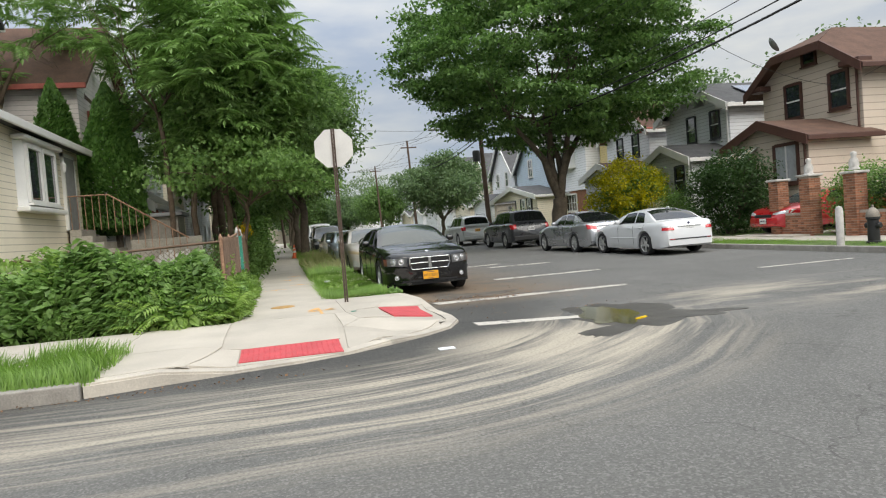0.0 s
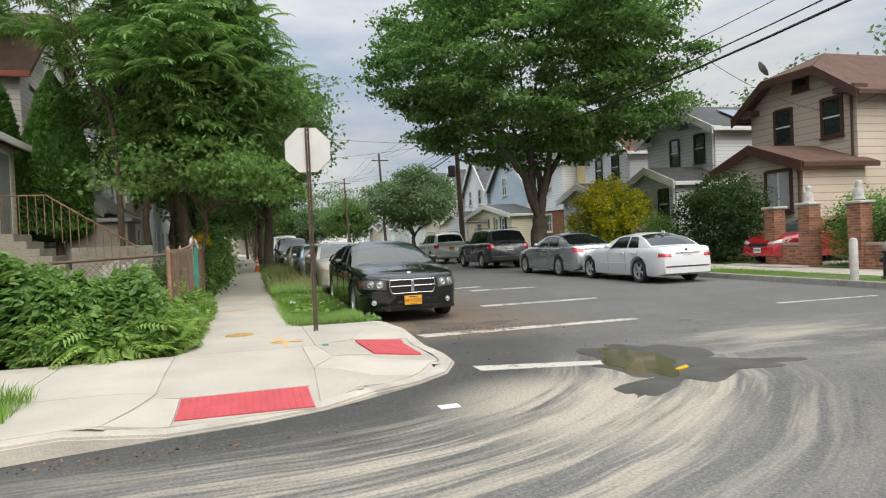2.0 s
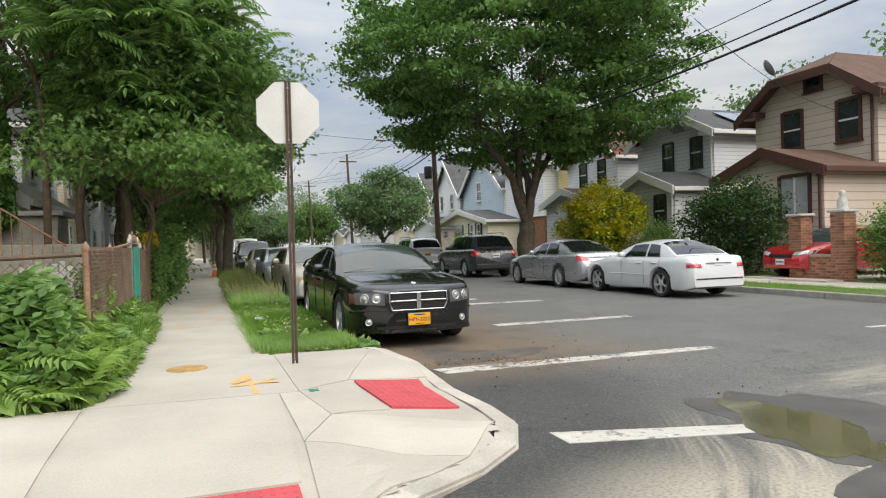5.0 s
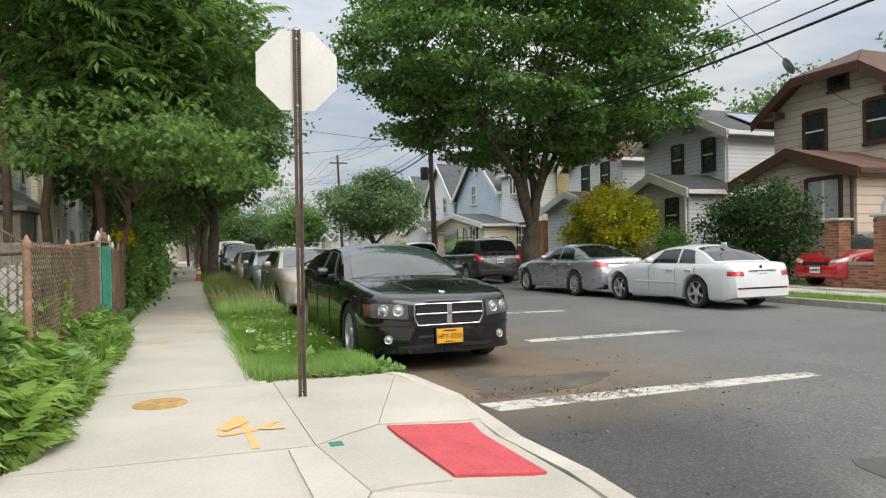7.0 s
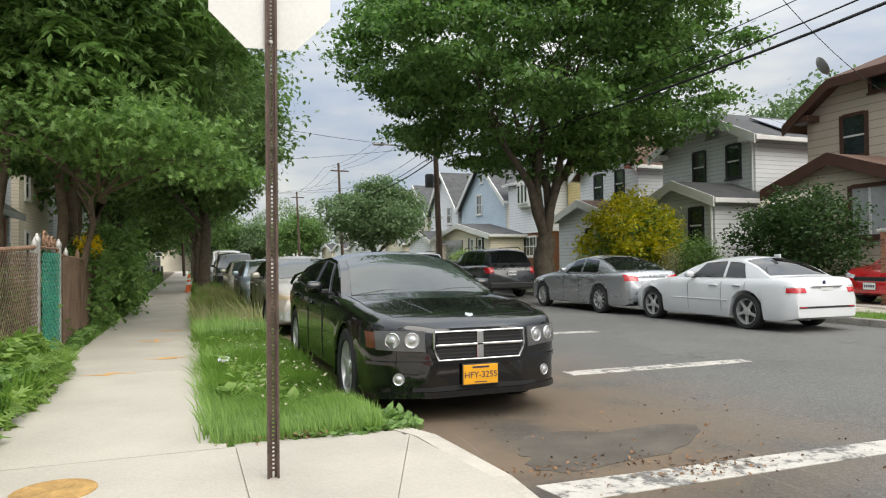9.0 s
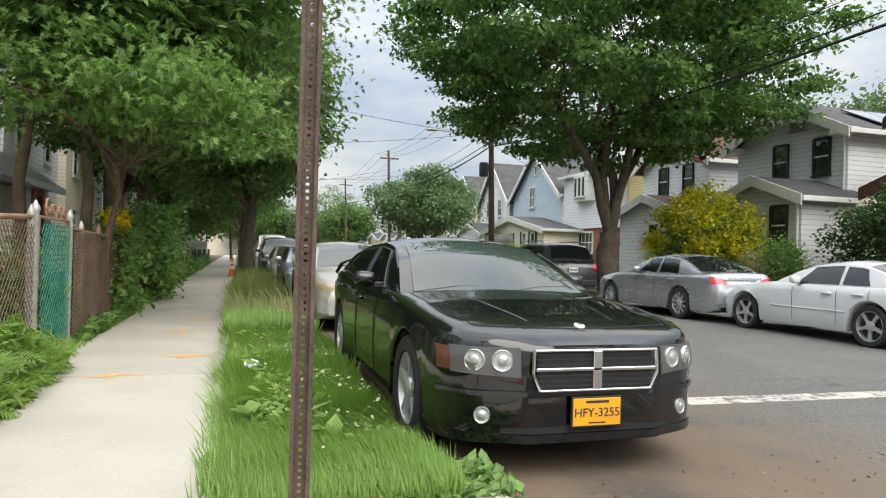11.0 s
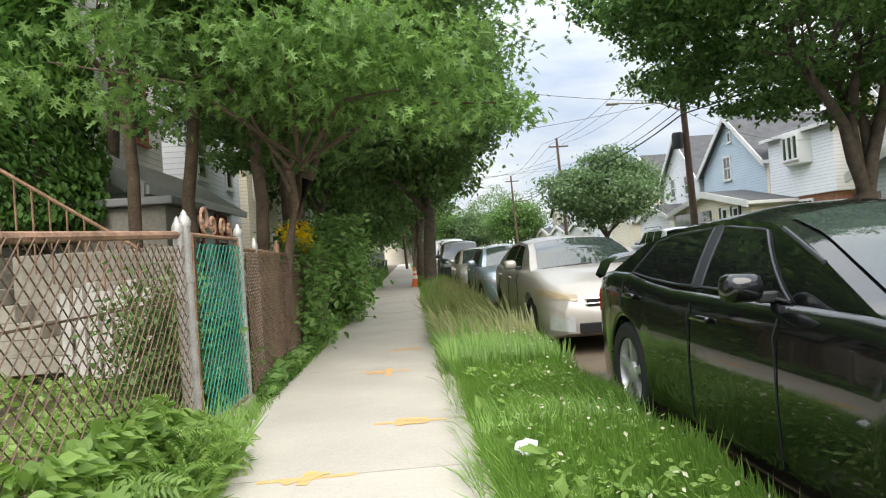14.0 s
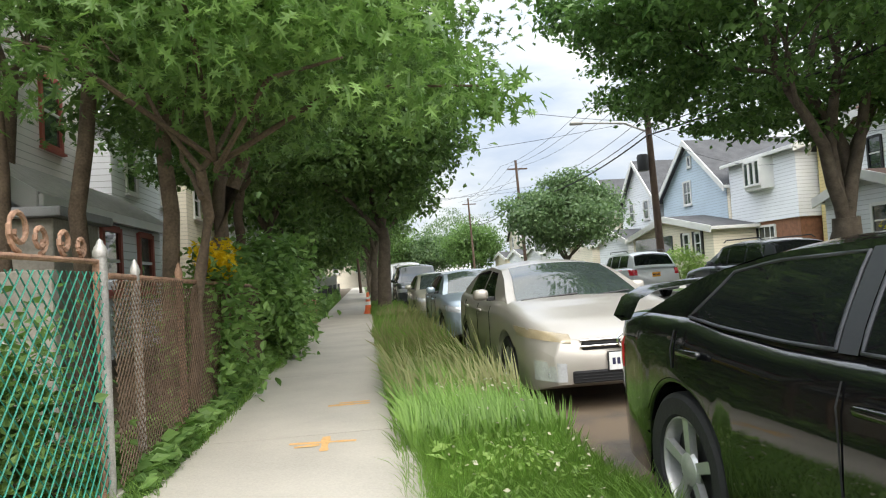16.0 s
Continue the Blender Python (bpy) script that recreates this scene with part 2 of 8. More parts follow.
M["black_trim"] = mat("black_trim", (0.02, 0.02, 0.022), 0.5, var=0.1, bump=0.05)
M["grey_trim"] = mat("grey_trim", (0.30, 0.30, 0.30), 0.6, var=0.1, bump=0.1)
M["maroon"] = mat("maroon_paint", (0.20, 0.035, 0.04), 0.6, var=0.15, bump=0.1)
M["door_dark"] = mat("dark_door", (0.06, 0.05, 0.045), 0.5, var=0.1, bump=0.1)
M["old_plaster"] = mat("stained_grey_plaster", (0.36, 0.33, 0.28), 0.95, var=0.22, scale=1.5, fine=20, bump=0.4)
M["stone"] = mat("pale_cast_stone", (0.50, 0.48, 0.45), 0.85, var=0.15, scale=8, bump=0.4)
M["solar"] = mat("solar_cells", (0.05, 0.06, 0.085), 0.12, 0.0, var=0.1, bump=0, coat=1.0)
M["curtain"] = mat("pale_curtain", (0.40, 0.42, 0.42), 0.9, var=0.15, scale=4, bump=0.1)
M["awning"] = mat("beige_awning", (0.60, 0.50, 0.36), 0.6, var=0.08, bump=0.1)
M["tyre"] = mat("tyre_rubber", (0.022, 0.022, 0.023), 0.85, var=0.15, scale=8, bump=0.2)
M["alloy"] = mat("alloy_rim", (0.52, 0.52, 0.51), 0.32, 0.45, var=0.08, scale=8, bump=0.02)
# near-black: shade of wells, gaps and grille openings put into the colour
M["cavity_shade"] = mat("dark_cavity", (0.010, 0.010, 0.011), 0.8, var=0.1, bump=0)
M["black_plastic"] = mat("black_plastic", (0.018, 0.018, 0.019), 0.5, var=0.1, bump=0.05)
M["chrome"] = mat("chrome", (0.72, 0.73, 0.74), 0.12, 1.0, var=0.02, bump=0)
M["lamp_lens"] = mat("clear_lamp_lens", (0.62, 0.63, 0.64), 0.12, 0.35, var=0.12, scale=14, bump=0, coat=1.0)
M["lamp_bowl"] = mat("lamp_bowl", (0.60, 0.61, 0.62), 0.25, 0.7, var=0.1, scale=20, bump=0, coat=1.0)
M["lamp_housing"] = mat("smoked_lamp_housing", (0.09, 0.09, 0.09), 0.3, 0.1, var=0.1, bump=0, coat=0.6)
M["amber"] = mat("amber_reflector", (0.11, 0.028, 0.012), 0.3, var=0.1, scale=20, bump=0, coat=1.0)
M["red_lens"] = mat("red_lamp_lens", (0.50, 0.012, 0.02), 0.15, var=0.12, scale=18, bump=0, coat=1.0)
M["fogged_lens"] = mat("yellowed_lamp_lens", (0.36, 0.29, 0.18), 0.3, var=0.12, scale=9, bump=0, coat=0.6)
M["glass"] = mat("tinted_car_glass", (0.008, 0.009, 0.010), 0.02, var=0.05, bump=0, coat=0.35, spec=0.5)
M["glass_clear"] = mat("sky_lit_windscreen", (0.04, 0.052, 0.05), 0.03, var=0.25, scale=1.6, bump=0, coat=0.2, spec=0.6)
M["pane"] = mat("window_pane", (0.035, 0.045, 0.05), 0.04, var=0.25, scale=2.0, bump=0, coat=0.8, spec=0.8)
M["plate_gold"] = mat("gold_number_plate", (0.78, 0.36, 0.015), 0.45, var=0.04, bump=0.02)
M["plate_white"] = mat("white_number_plate", (0.72, 0.72, 0.70), 0.45, var=0.06, scale=20, bump=0.02)
M["navy"] = mat("navy_ink", (0.02, 0.02, 0.06), 0.5, var=0.02, bump=0)
M["black_car"] = paint("black_car_paint", (0.004, 0.0043, 0.005), 0.3, 0.0, 1.0, 0.1)
M["black_car"].node_tree.nodes["Principled BSDF"].inputs["Coat IOR"].default_value = 1.65
M["black_car"].node_tree.nodes["Principled BSDF"].inputs["Specular IOR Level"].default_value = 0.06
M["champagne_car"] = paint("champagne_car_paint", (0.43, 0.395, 0.35), 0.34, 0.35, 0.6, 0.2)
M["silver_car"] = paint("silver_car_paint", (0.42, 0.43, 0.45), 0.24, 0.7, 1.0)
M["white_car"] = paint("white_car_paint", (0.66, 0.67, 0.68), 0.3, 0.0, 0.8)
M["pearl_car"] = paint("pearl_grey_car_paint", (0.60, 0.61, 0.60), 0.3, 0.3, 0.8)
M["charcoal_car"] = paint("charcoal_car_paint", (0.030, 0.033, 0.038), 0.25, 0.2, 0.9)
M["red_car"] = paint("red_car_paint", (0.42, 0.012, 0.018), 0.25, 0.15, 1.0)
M["blue_car"] = paint("pale_blue_car_paint", (0.36, 0.43, 0.50), 0.3, 0.5, 0.8)
M["beige_car"] = paint("beige_car_paint", (0.42, 0.40, 0.33), 0.3, 0.4, 0.8)
M["orange_plastic"] = mat("orange_plastic", (0.80, 0.16, 0.05), 0.5, var=0.08, bump=0.05)
M["orange_paint"] = mat("orange_spray_paint", (0.68, 0.40, 0.16), 0.8, var=0.12, scale=20, bump=0.1)
M["manhole"] = mat("ochre_iron_cover", (0.46, 0.28, 0.10), 0.75, 0.2, var=0.25, scale=9, fine=60, bump=0.5)
M["paper"] = mat("white_paper", (0.75, 0.76, 0.78), 0.8, var=0.05, bump=0.1)
M["leaf_litter"] = mat("dry_leaf_litter", (0.20, 0.11, 0.055), 0.9, var=0.3, scale=9, island=True, bump=0.1)
M["hydrant"] = mat("black_hydrant_paint", (0.022, 0.022, 0.022), 0.5, 0.2, var=0.2, bump=0.2)
M["hydrant_cap"] = mat("weathered_silver_paint", (0.26, 0.23, 0.19), 0.6, 0.3, var=0.2, bump=0.2)


def nd(nt, kind, **props):
    n = nt.nodes.new(kind)
    for k, v in props.items():
        if k == "operation":
            n.operation = v
        else:
            n.inputs[k].default_value = v
    return n


def mth(nt, op, a, b=None, c=None, clamp=False):
    n = nt.nodes.new("ShaderNodeMath")
    n.operation, n.use_clamp = op, clamp
    for i, v in enumerate((a, b, c)):
        if v is None:
            continue
        if isinstance(v, (int, float)):
            n.inputs[i].default_value = v
        else:
            nt.links.new(v, n.inputs[i])
    return n.outputs[0]


def smooth(nt, v, lo, hi, a=0.0, b=1.0):
    n = nt.nodes.new("ShaderNodeMapRange")
    n.interpolation_type = "SMOOTHSTEP"
    n.inputs["From Min"].default_value, n.inputs["From Max"].default_value = lo, hi
    n.inputs["To Min"].default_value, n.inputs["To Max"].default_value = a, b
    nt.links.new(v, n.inputs["Value"])
    return n.outputs["Result"]


def asphalt():
    """Worn asphalt with pale dust dragged round the corner by turning wheels, tar patches and cracks."""
    m = bpy.data.materials.new("worn_asphalt")
    m.use_nodes = True
    nt = m.node_tree
    b = nt.nodes["Principled BSDF"]
    tc = nt.nodes.new("ShaderNodeTexCoord")
    sep = nt.nodes.new("ShaderNodeSeparateXYZ")
    nt.links.new(tc.outputs["Object"], sep.inputs[0])
    x, y = sep.outputs["X"], sep.outputs["Y"]

    def noise_at(vec, scale, detail=4.0, rough=0.55):
        n = nd(nt, "ShaderNodeTexNoise", Scale=scale, Detail=detail, Roughness=rough)
        nt.links.new(vec, n.inputs["Vector"])
        return n.outputs["Fac"]

    def vec(a, c, d=0.0):
        n = nt.nodes.new("ShaderNodeCombineXYZ")
        for i, v in enumerate((a, c, d)):
            if isinstance(v, (int, float)):
                n.inputs[i].default_value = v
            else:
                nt.links.new(v, n.inputs[i])
        return n.outputs[0]

    obj = tc.outputs["Object"]
    fine = noise_at(obj, 130, 2)
    grain = noise_at(obj, 38, 3)
    blot = noise_at(obj, 0.55, 5)
    # offset distance from the rounded corner, and the way along it
    px = mth(nt, "MAXIMUM", mth(nt, "SUBTRACT", x, 0.0), 0.0)
    py = mth(nt, "MAXIMUM", mth(nt, "SUBTRACT", 11.0, y), 0.0)
    d = mth(nt, "SQRT", mth(nt, "ADD", mth(nt, "MULTIPLY", px, px), mth(nt, "MULTIPLY", py, py)))
    along = mth(nt, "ADD", x, mth(nt, "MULTIPLY", y, 0.5))
    wob = mth(nt, "MULTIPLY_ADD", noise_at(obj, 0.35, 2), 0.5, d)
    streak = noise_at(vec(mth(nt, "MULTIPLY", wob, 3.4), mth(nt, "MULTIPLY", along, 0.22)), 1.0, 6, 0.65)
    streak2 = noise_at(vec(mth(nt, "MULTIPLY", wob, 17.0), mth(nt, "MULTIPLY", along, 0.35)), 1.0, 3, 0.6)
    band = mth(nt, "MULTIPLY", smooth(nt, d, 3.4, 4.4), smooth(nt, d, 5.4, 7.2, 1.0, 0.0))
    near = mth(nt, "MULTIPLY", smooth(nt, x, -6.0, 0.5, 0.35, 1.0), smooth(nt, x, 4.0, 6.5, 1.0, 0.0))
    near = mth(nt, "MULTIPLY", near, smooth(nt, y, 8.2, 10.0, 1.0, 0.0))
    dust = mth(nt, "MULTIPLY", mth(nt, "MULTIPLY", band, near), smooth(nt, mth(nt, "MULTIPLY_ADD", streak2, 0.55, streak), 0.66, 0.93))
    # heap of pale dust at the mouth of the turn
    hx, hy = mth(nt, "SUBTRACT", x, 2.9), mth(nt, "SUBTRACT", y, 7.3)
    hd = mth(nt, "SQRT", mth(nt, "ADD", mth(nt, "MULTIPLY", hx, hx), mth(nt, "MULTIPLY", hy, hy)))
    heap = mth(nt, "MULTIPLY", smooth(nt, hd, 0.5, 1.7, 1.0, 0.0), smooth(nt, streak, 0.3, 0.52))
    # dry dust across the crossing street
    cs = noise_at(vec(mth(nt, "MULTIPLY", x, 0.35), mth(nt, "MULTIPLY", y, 1.5)), 1.0, 6, 0.65)
    cband = mth(nt, "MULTIPLY", smooth(nt, y, 7.2, 8.6), smooth(nt, y, 9.6, 11.0, 1.0, 0.0))
    cband = mth(nt, "MULTIPLY", cband, smooth(nt, x, 4.0, 6.0))
    cross = mth(nt, "MULTIPLY", cband, smooth(nt, cs, 0.44, 0.68, 0.0, 0.8))
    scuff = mth(nt, "MULTIPLY", smooth(nt, streak2, 0.62, 0.8, 0.0, 0.25), smooth(nt, d, 4.0, 9.0, 1.0, 0.2))
    dust = mth(nt, "MAXIMUM", mth(nt, "MAXIMUM", dust, heap), mth(nt, "MAXIMUM", cross, scuff))
    dust = mth(nt, "MULTIPLY", dust, smooth(nt, grain, 0.25, 0.6, 0.5, 1.0), clamp=True)
    # brown grit along the kerb by the parked cars
    grit = mth(nt, "MULTIPLY", mth(nt, "MULTIPLY", smooth(nt, x, 3.4, 6.6, 1.0, 0.0), smooth(nt, y, 10.8, 12.4)), smooth(nt, noise_at(obj, 1.1, 6), 0.26, 0.56, 0.15, 0.95))
    # dark tar patches
    vor = nd(nt, "ShaderNodeTexVoronoi", Scale=0.28)
    nt.links.new(obj, vor.inputs["Vector"])
    chip = nd(nt, "ShaderNodeTexVoronoi", Scale=75.0)
    nt.links.new(obj, chip.inputs["Vector"])
    chipc = nt.nodes.new("ShaderNodeSeparateColor")
    nt.links.new(chip.outputs["Color"], chipc.inputs[0])
    stone = mth(nt, "POWER", chipc.outputs[1], 3.0)
    tone = mth(nt, "MULTIPLY_ADD", blot, 0.08, mth(nt, "MULTIPLY_ADD", grain, 0.09, mth(nt, "MULTIPLY_ADD", fine, 0.07, mth(nt, "MULTIPLY_ADD", stone, 0.085, 0.005))))
    sepc = nt.nodes.new("ShaderNodeSeparateColor")
    nt.links.new(vor.outputs["Color"], sepc.inputs[0])
    tone = mth(nt, "MULTIPLY", tone, smooth(nt, sepc.outputs[0], 0.2, 0.9, 0.95, 1.03))
    # fresh dark binder along the gutter, paler where wheels polish the middle
    tone = mth(nt, "MULTIPLY", tone, smooth(nt, mth(nt, "MULTIPLY_ADD", blot, 1.2, d), 3.9, 6.0, 0.48, 0.96))
    # hairline cracks
    ck = nd(nt, "ShaderNodeTexVoronoi", Scale=0.33)
    ck.feature = "DISTANCE_TO_EDGE"
    warp = nt.nodes.new("ShaderNodeVectorMath")
    warp.operation = "ADD"
    wn = nd(nt, "ShaderNodeTexNoise", Scale=1.6, Detail=5.0)
    nt.links.new(obj, wn.inputs["Vector"])
    nt.links.new(obj, warp.inputs[0])
    nt.links.new(wn.outputs["Color"], warp.inputs[1])
    nt.links.new(warp.outputs[0], ck.inputs["Vector"])
    crack = smooth(nt, ck.outputs["Distance"], 0.001, 0.005, 0.72, 1.0)
    tone = mth(nt, "MULTIPLY", tone, crack)
    base = nt.nodes.new("ShaderNodeCombineColor")
    nt.links.new(tone, base.inputs[0])
    nt.links.new(mth(nt, "MULTIPLY", tone, 0.985), base.inputs[1])
    nt.links.new(mth(nt, "MULTIPLY", tone, 0.93), base.inputs[2])

    def mixc(a, col, fac):
        n = nt.nodes.new("ShaderNodeMix")
        n.data_type = "RGBA"
        nt.links.new(fac, n.inputs["Factor"])
        nt.links.new(a, n.inputs["A"])
        n.inputs["B"].default_value = (*col, 1)
        return n.outputs["Result"]

    c1 = mixc(base.outputs[0], (0.17, 0.125, 0.085), grit)
    c2 = mixc(c1, (0.43, 0.385, 0.31), dust)
    nt.links.new(c2, b.inputs["Base Color"])
    b.inputs["Roughness"].default_value = 0.88
    b.inputs["Specular IOR Level"].default_value = 0.3
    bp = nt.nodes.new("ShaderNodeBump")
    bp.inputs["Strength"].default_value, bp.inputs["Distance"].default_value = 0.5, 0.008
    nt.links.new(mth(nt, "ADD", fine, grain), bp.inputs["Height"])
    nt.links.new(bp.outputs["Normal"], b.inputs["Normal"])
    return m


def worn_line():
    """Road paint rubbed through to the asphalt."""
    m = mat("worn_white_road_paint", (0.50, 0.47, 0.42), 0.8, var=0.1, scale=6, fine=50, bump=0.3)
    nt = m.node_tree
    b = nt.nodes["Principled BSDF"]
    tc = nt.nodes.new("ShaderNodeTexCoord")
    n = nd(nt, "ShaderNodeTexNoise", Scale=9.0, Detail=8.0, Roughness=0.7)
    nt.links.new(tc.outputs["Object"], n.inputs["Vector"])
    big = nd(nt, "ShaderNodeTexNoise", Scale=1.3, Detail=3.0)
    nt.links.new(tc.outputs["Object"], big.inputs["Vector"])
    fac = smooth(nt, mth(nt, "MULTIPLY_ADD", big.outputs["Fac"], 0.6, n.outputs["Fac"]), 0.76, 0.93)
    mx = nt.nodes.new("ShaderNodeMix")
    mx.data_type = "RGBA"
    old = b.inputs["Base Color"].links[0].from_socket
    nt.links.new(fac, mx.inputs["Factor"])
    nt.links.new(old, mx.inputs["A"])
    mx.inputs["B"].default_value = (0.13, 0.125, 0.115, 1)
    nt.links.new(mx.outputs["Result"], b.inputs["Base Color"])
    return m


M["asphalt"] = asphalt()
M["white_line"] = worn_line()
M["puddle"] = mat("muddy_water", (0.12, 0.115, 0.055), 0.12, var=0.25, scale=2.5, bump=0, coat=0.5)
M["wet"] = mat("wet_asphalt", (0.07, 0.065, 0.057), 0.45, var=0.3, scale=3, fine=90, bump=0.3)


# ---- building helpers ----
def finish(bm, name, material, smooth_deg=None):
    me = bpy.data.meshes.new(name)
    bmesh.ops.recalc_face_normals(bm, faces=bm.faces) if len(bm.faces) < 20000 else None
    bm.to_mesh(me)
    bm.free()
    me.materials.append(material)
    if smooth_deg:
        for p in me.polygons:
            p.use_smooth = True
        me.set_sharp_from_angle(angle=radians(smooth_deg))
    return me


def part(name, bm, material, parent, label="", smooth_deg=None):
    ob = new(name, finish(bm, name, material, smooth_deg))
    ob.parent = parent
    if label:
        tagged(ob, label)
    return ob


def thing(name, label, category, group="", at=(0, 0, 0), rz=0.0, kind=""):
    ob = new(name)
    ob.matrix_world = pose(*at, 0, 0, rz)
    ob.empty_display_size = 0.2
    return tagged(ob, label, category, group, kind)


def solid(name, bm, material, label, category="", group="", kind="structure", smooth_deg=None):
    return tagged(new(name, finish(bm, name, material, smooth_deg)), label, category, group, kind)


def box(bm, x0, x1, y0, y1, z0, z1, bevel=0.0, m=None):
    r = bmesh.ops.create_cube(bm, size=1.0)
    vs = r["verts"]
    for v in vs:
        v.co = Vector((x0 + (v.co.x + 0.5) * (x1 - x0), y0 + (v.co.y + 0.5) * (y1 - y0), z0 + (v.co.z + 0.5) * (z1 - z0)))
    if bevel:
        es = list({e for v in vs for e in v.link_edges})
        r2 = bmesh.ops.bevel(bm, geom=es, offset=bevel, segments=2, affect="EDGES", profile=0.5)
        vs = list(set(v for v in vs if v.is_valid) | set(r2["verts"]))
    if m is not None:
        for v in vs:
            v.co = m @ v.co
    return vs


def boxed(*a, **k):
    bm = bmesh.new()
    box(bm, *a, **k)
    return bm


def tube(bm, pts, radii, n=8, cap=True):
    """A tapered tube through the points."""
    rings = []
    pts = [Vector(p) for p in pts]
    for i, p in enumerate(pts):
        d = (pts[min(i + 1, len(pts) - 1)] - pts[max(i - 1, 0)])
        d = d.normalized() if d.length > 1e-6 else Vector((0, 0, 1))
        a = d.cross(Vector((0, 0, 1)) if abs(d.z) < 0.95 else Vector((1, 0, 0))).normalized()
        b = d.cross(a)
        r = radii[i] if isinstance(radii, (list, tuple)) else radii
        rings.append([bm.verts.new(p + (a * math.cos(2 * math.pi * k / n) + b * math.sin(2 * math.pi * k / n)) * r) for k in range(n)])
    for q, s in zip(rings, rings[1:]):
        for k in range(n):
            bm.faces.new((q[k], q[(k + 1) % n], s[(k + 1) % n], s[k]))
    if cap:
        bm.faces.new(rings[0][::-1])
        bm.faces.new(rings[-1])
    return rings


def lathe(bm, prof, n=24, m=None):
    """Turn (radius, height) pairs round z."""
    rings = []
    for r, z in prof:
        rings.append([bm.verts.new((r * math.cos(2 * math.pi * k / n), r * math.sin(2 * math.pi * k / n), z)) for k in range(n)])
    for q, s in zip(rings, rings[1:]):
        for k in range(n):
            bm.faces.new((q[k], q[(k + 1) % n], s[(k + 1) % n], s[k]))
    if m is not None:
        for ring in rings:
            for v in ring:
                v.co = m @ v.co
    return rings


def slab(bm, pts, z0, z1, bevel=0.0):
    """An upright prism over a plan outline."""
    lo = [bm.verts.new((x, y, z0)) for x, y in pts]
    hi = [bm.verts.new((x, y, z1)) for x, y in pts]
    n = len(pts)
    top = bm.faces.new(hi)
    bm.faces.new(lo[::-1])
    for k in range(n):
        bm.faces.new((lo[k], lo[(k + 1) % n], hi[(k + 1) % n], hi[k]))
    if bevel:
        bmesh.ops.bevel(bm, geom=list(top.edges), offset=bevel, segments=1, affect="EDGES")


def lerp_list(pairs, s):
    """Smooth reading of a list of (place, value)."""
    if s <= pairs[0][0]:
        return pairs[0][1]
    for (a, va), (b, vb) in zip(pairs, pairs[1:]):
        if s <= b:
            t = (s - a) / (b - a)
            return va + (vb - va) * t
    return pairs[-1][1]


def smooth_list(pairs, s, r=0.07):
    return sum(lerp_list(pairs, s + d * r) for d in (-1, -0.5, 0, 0.5, 1)) / 5


# ---- ground, road, pavements ----
WALK_Z = 0.15
bm = bmesh.new()
slab(bm, [(-900, -900), (900, -900), (900, 900), (-900, 900)], -0.6, -0.06)
solid("ground", bm, M["earth"], "bare earth under and beyond the streets", "ground")

bm = bmesh.new()
slab(bm, [(-60, -14), (80, -14), (80, 11.2), (13.0, 11.2), (13.0, 140), (1.6, 140), (1.6, 11.0), (-60, 8.2)], -0.05, 0.0)
solid("road", bm, M["asphalt"], "worn grey asphalt crossing with pale dust tracks", "road")

# corner kerb line, walked from the cross street round to the long street
KERB = [(-1.85, 7.45), (-1.2, 7.62), (-0.5, 7.78), (0.2, 7.92), (0.75, 8.12), (1.25, 8.42), (1.75, 8.75), (2.15, 9.12), (2.38, 9.6), (2.45, 10.2), (2.41, 11.0), (2.36, 12.0), (2.28, 13.0), (2.0, 13.7), (1.9, 14.6)]
kerb_thing = thing("kerb", "pale concrete kerb round the street corner", "kerb", kind="structure")


def offset_line(line, d):
    out = []
    for i, p in enumerate(line):
        a, b = Vector(line[max(i - 1, 0)]), Vector(line[min(i + 1, len(line) - 1)])
        t = (b - a).normalized()
        out.append((p[0] - t.y * d, p[1] + t.x * d))
    return out


def slab_z(x, y):
    """The corner pavement dips towards its two ramps."""
    z = WALK_Z
    da = max(0.0, min(1.0, (9.6 - y) / 1.2)) * max(0.0, min(1.0, 1 - (abs(x - 0.2) - 0.75) / 0.5))
    db = max(0.0, min(1.0, (x - 1.2) / 0.9)) * max(0.0, min(1.0, 1 - (abs(y - 10.4) - 0.7) / 0.6))
    dc = max(0.0, min(1.0, (x - 0.8) / 0.6)) * max(0.0, min(1.0, (9.9 - y) / 0.7))
    return z - 0.105 * max(da, db, dc)


def kerb_height(p):
    """The kerb keeps level with the pavement behind it."""
    return slab_z(*p) - 0.004


inner = offset_line(KERB, 0.17)
for i in range(len(KERB) - 1):
    bm = bmesh.new()
    a, b, c, d = KERB[i], KERB[i + 1], inner[i + 1], inner[i]
    ha, hb = kerb_height(a) - 0.012, kerb_height(b) - 0.012
    vs = [bm.verts.new((*p, z)) for p, z in ((a, -0.2), (b, -0.2), (c, -0.2), (d, -0.2), (a, ha), (b, hb), (c, hb + 0.012), (d, ha + 0.012))]
    for f in ((3, 2, 1, 0), (4, 5, 6, 7), (0, 1, 5, 4), (1, 2, 6, 5), (2, 3, 7, 6), (3, 0, 4, 7)):
        bm.faces.new([vs[k] for k in f])
    bmesh.ops.bevel(bm, geom=[e for e in bm.edges if all(v in (vs[4], vs[5]) for v in e.verts)], offset=0.02, segments=2, affect="EDGES")
    part("kerb_stone", bm, M["kerb"], kerb_thing)

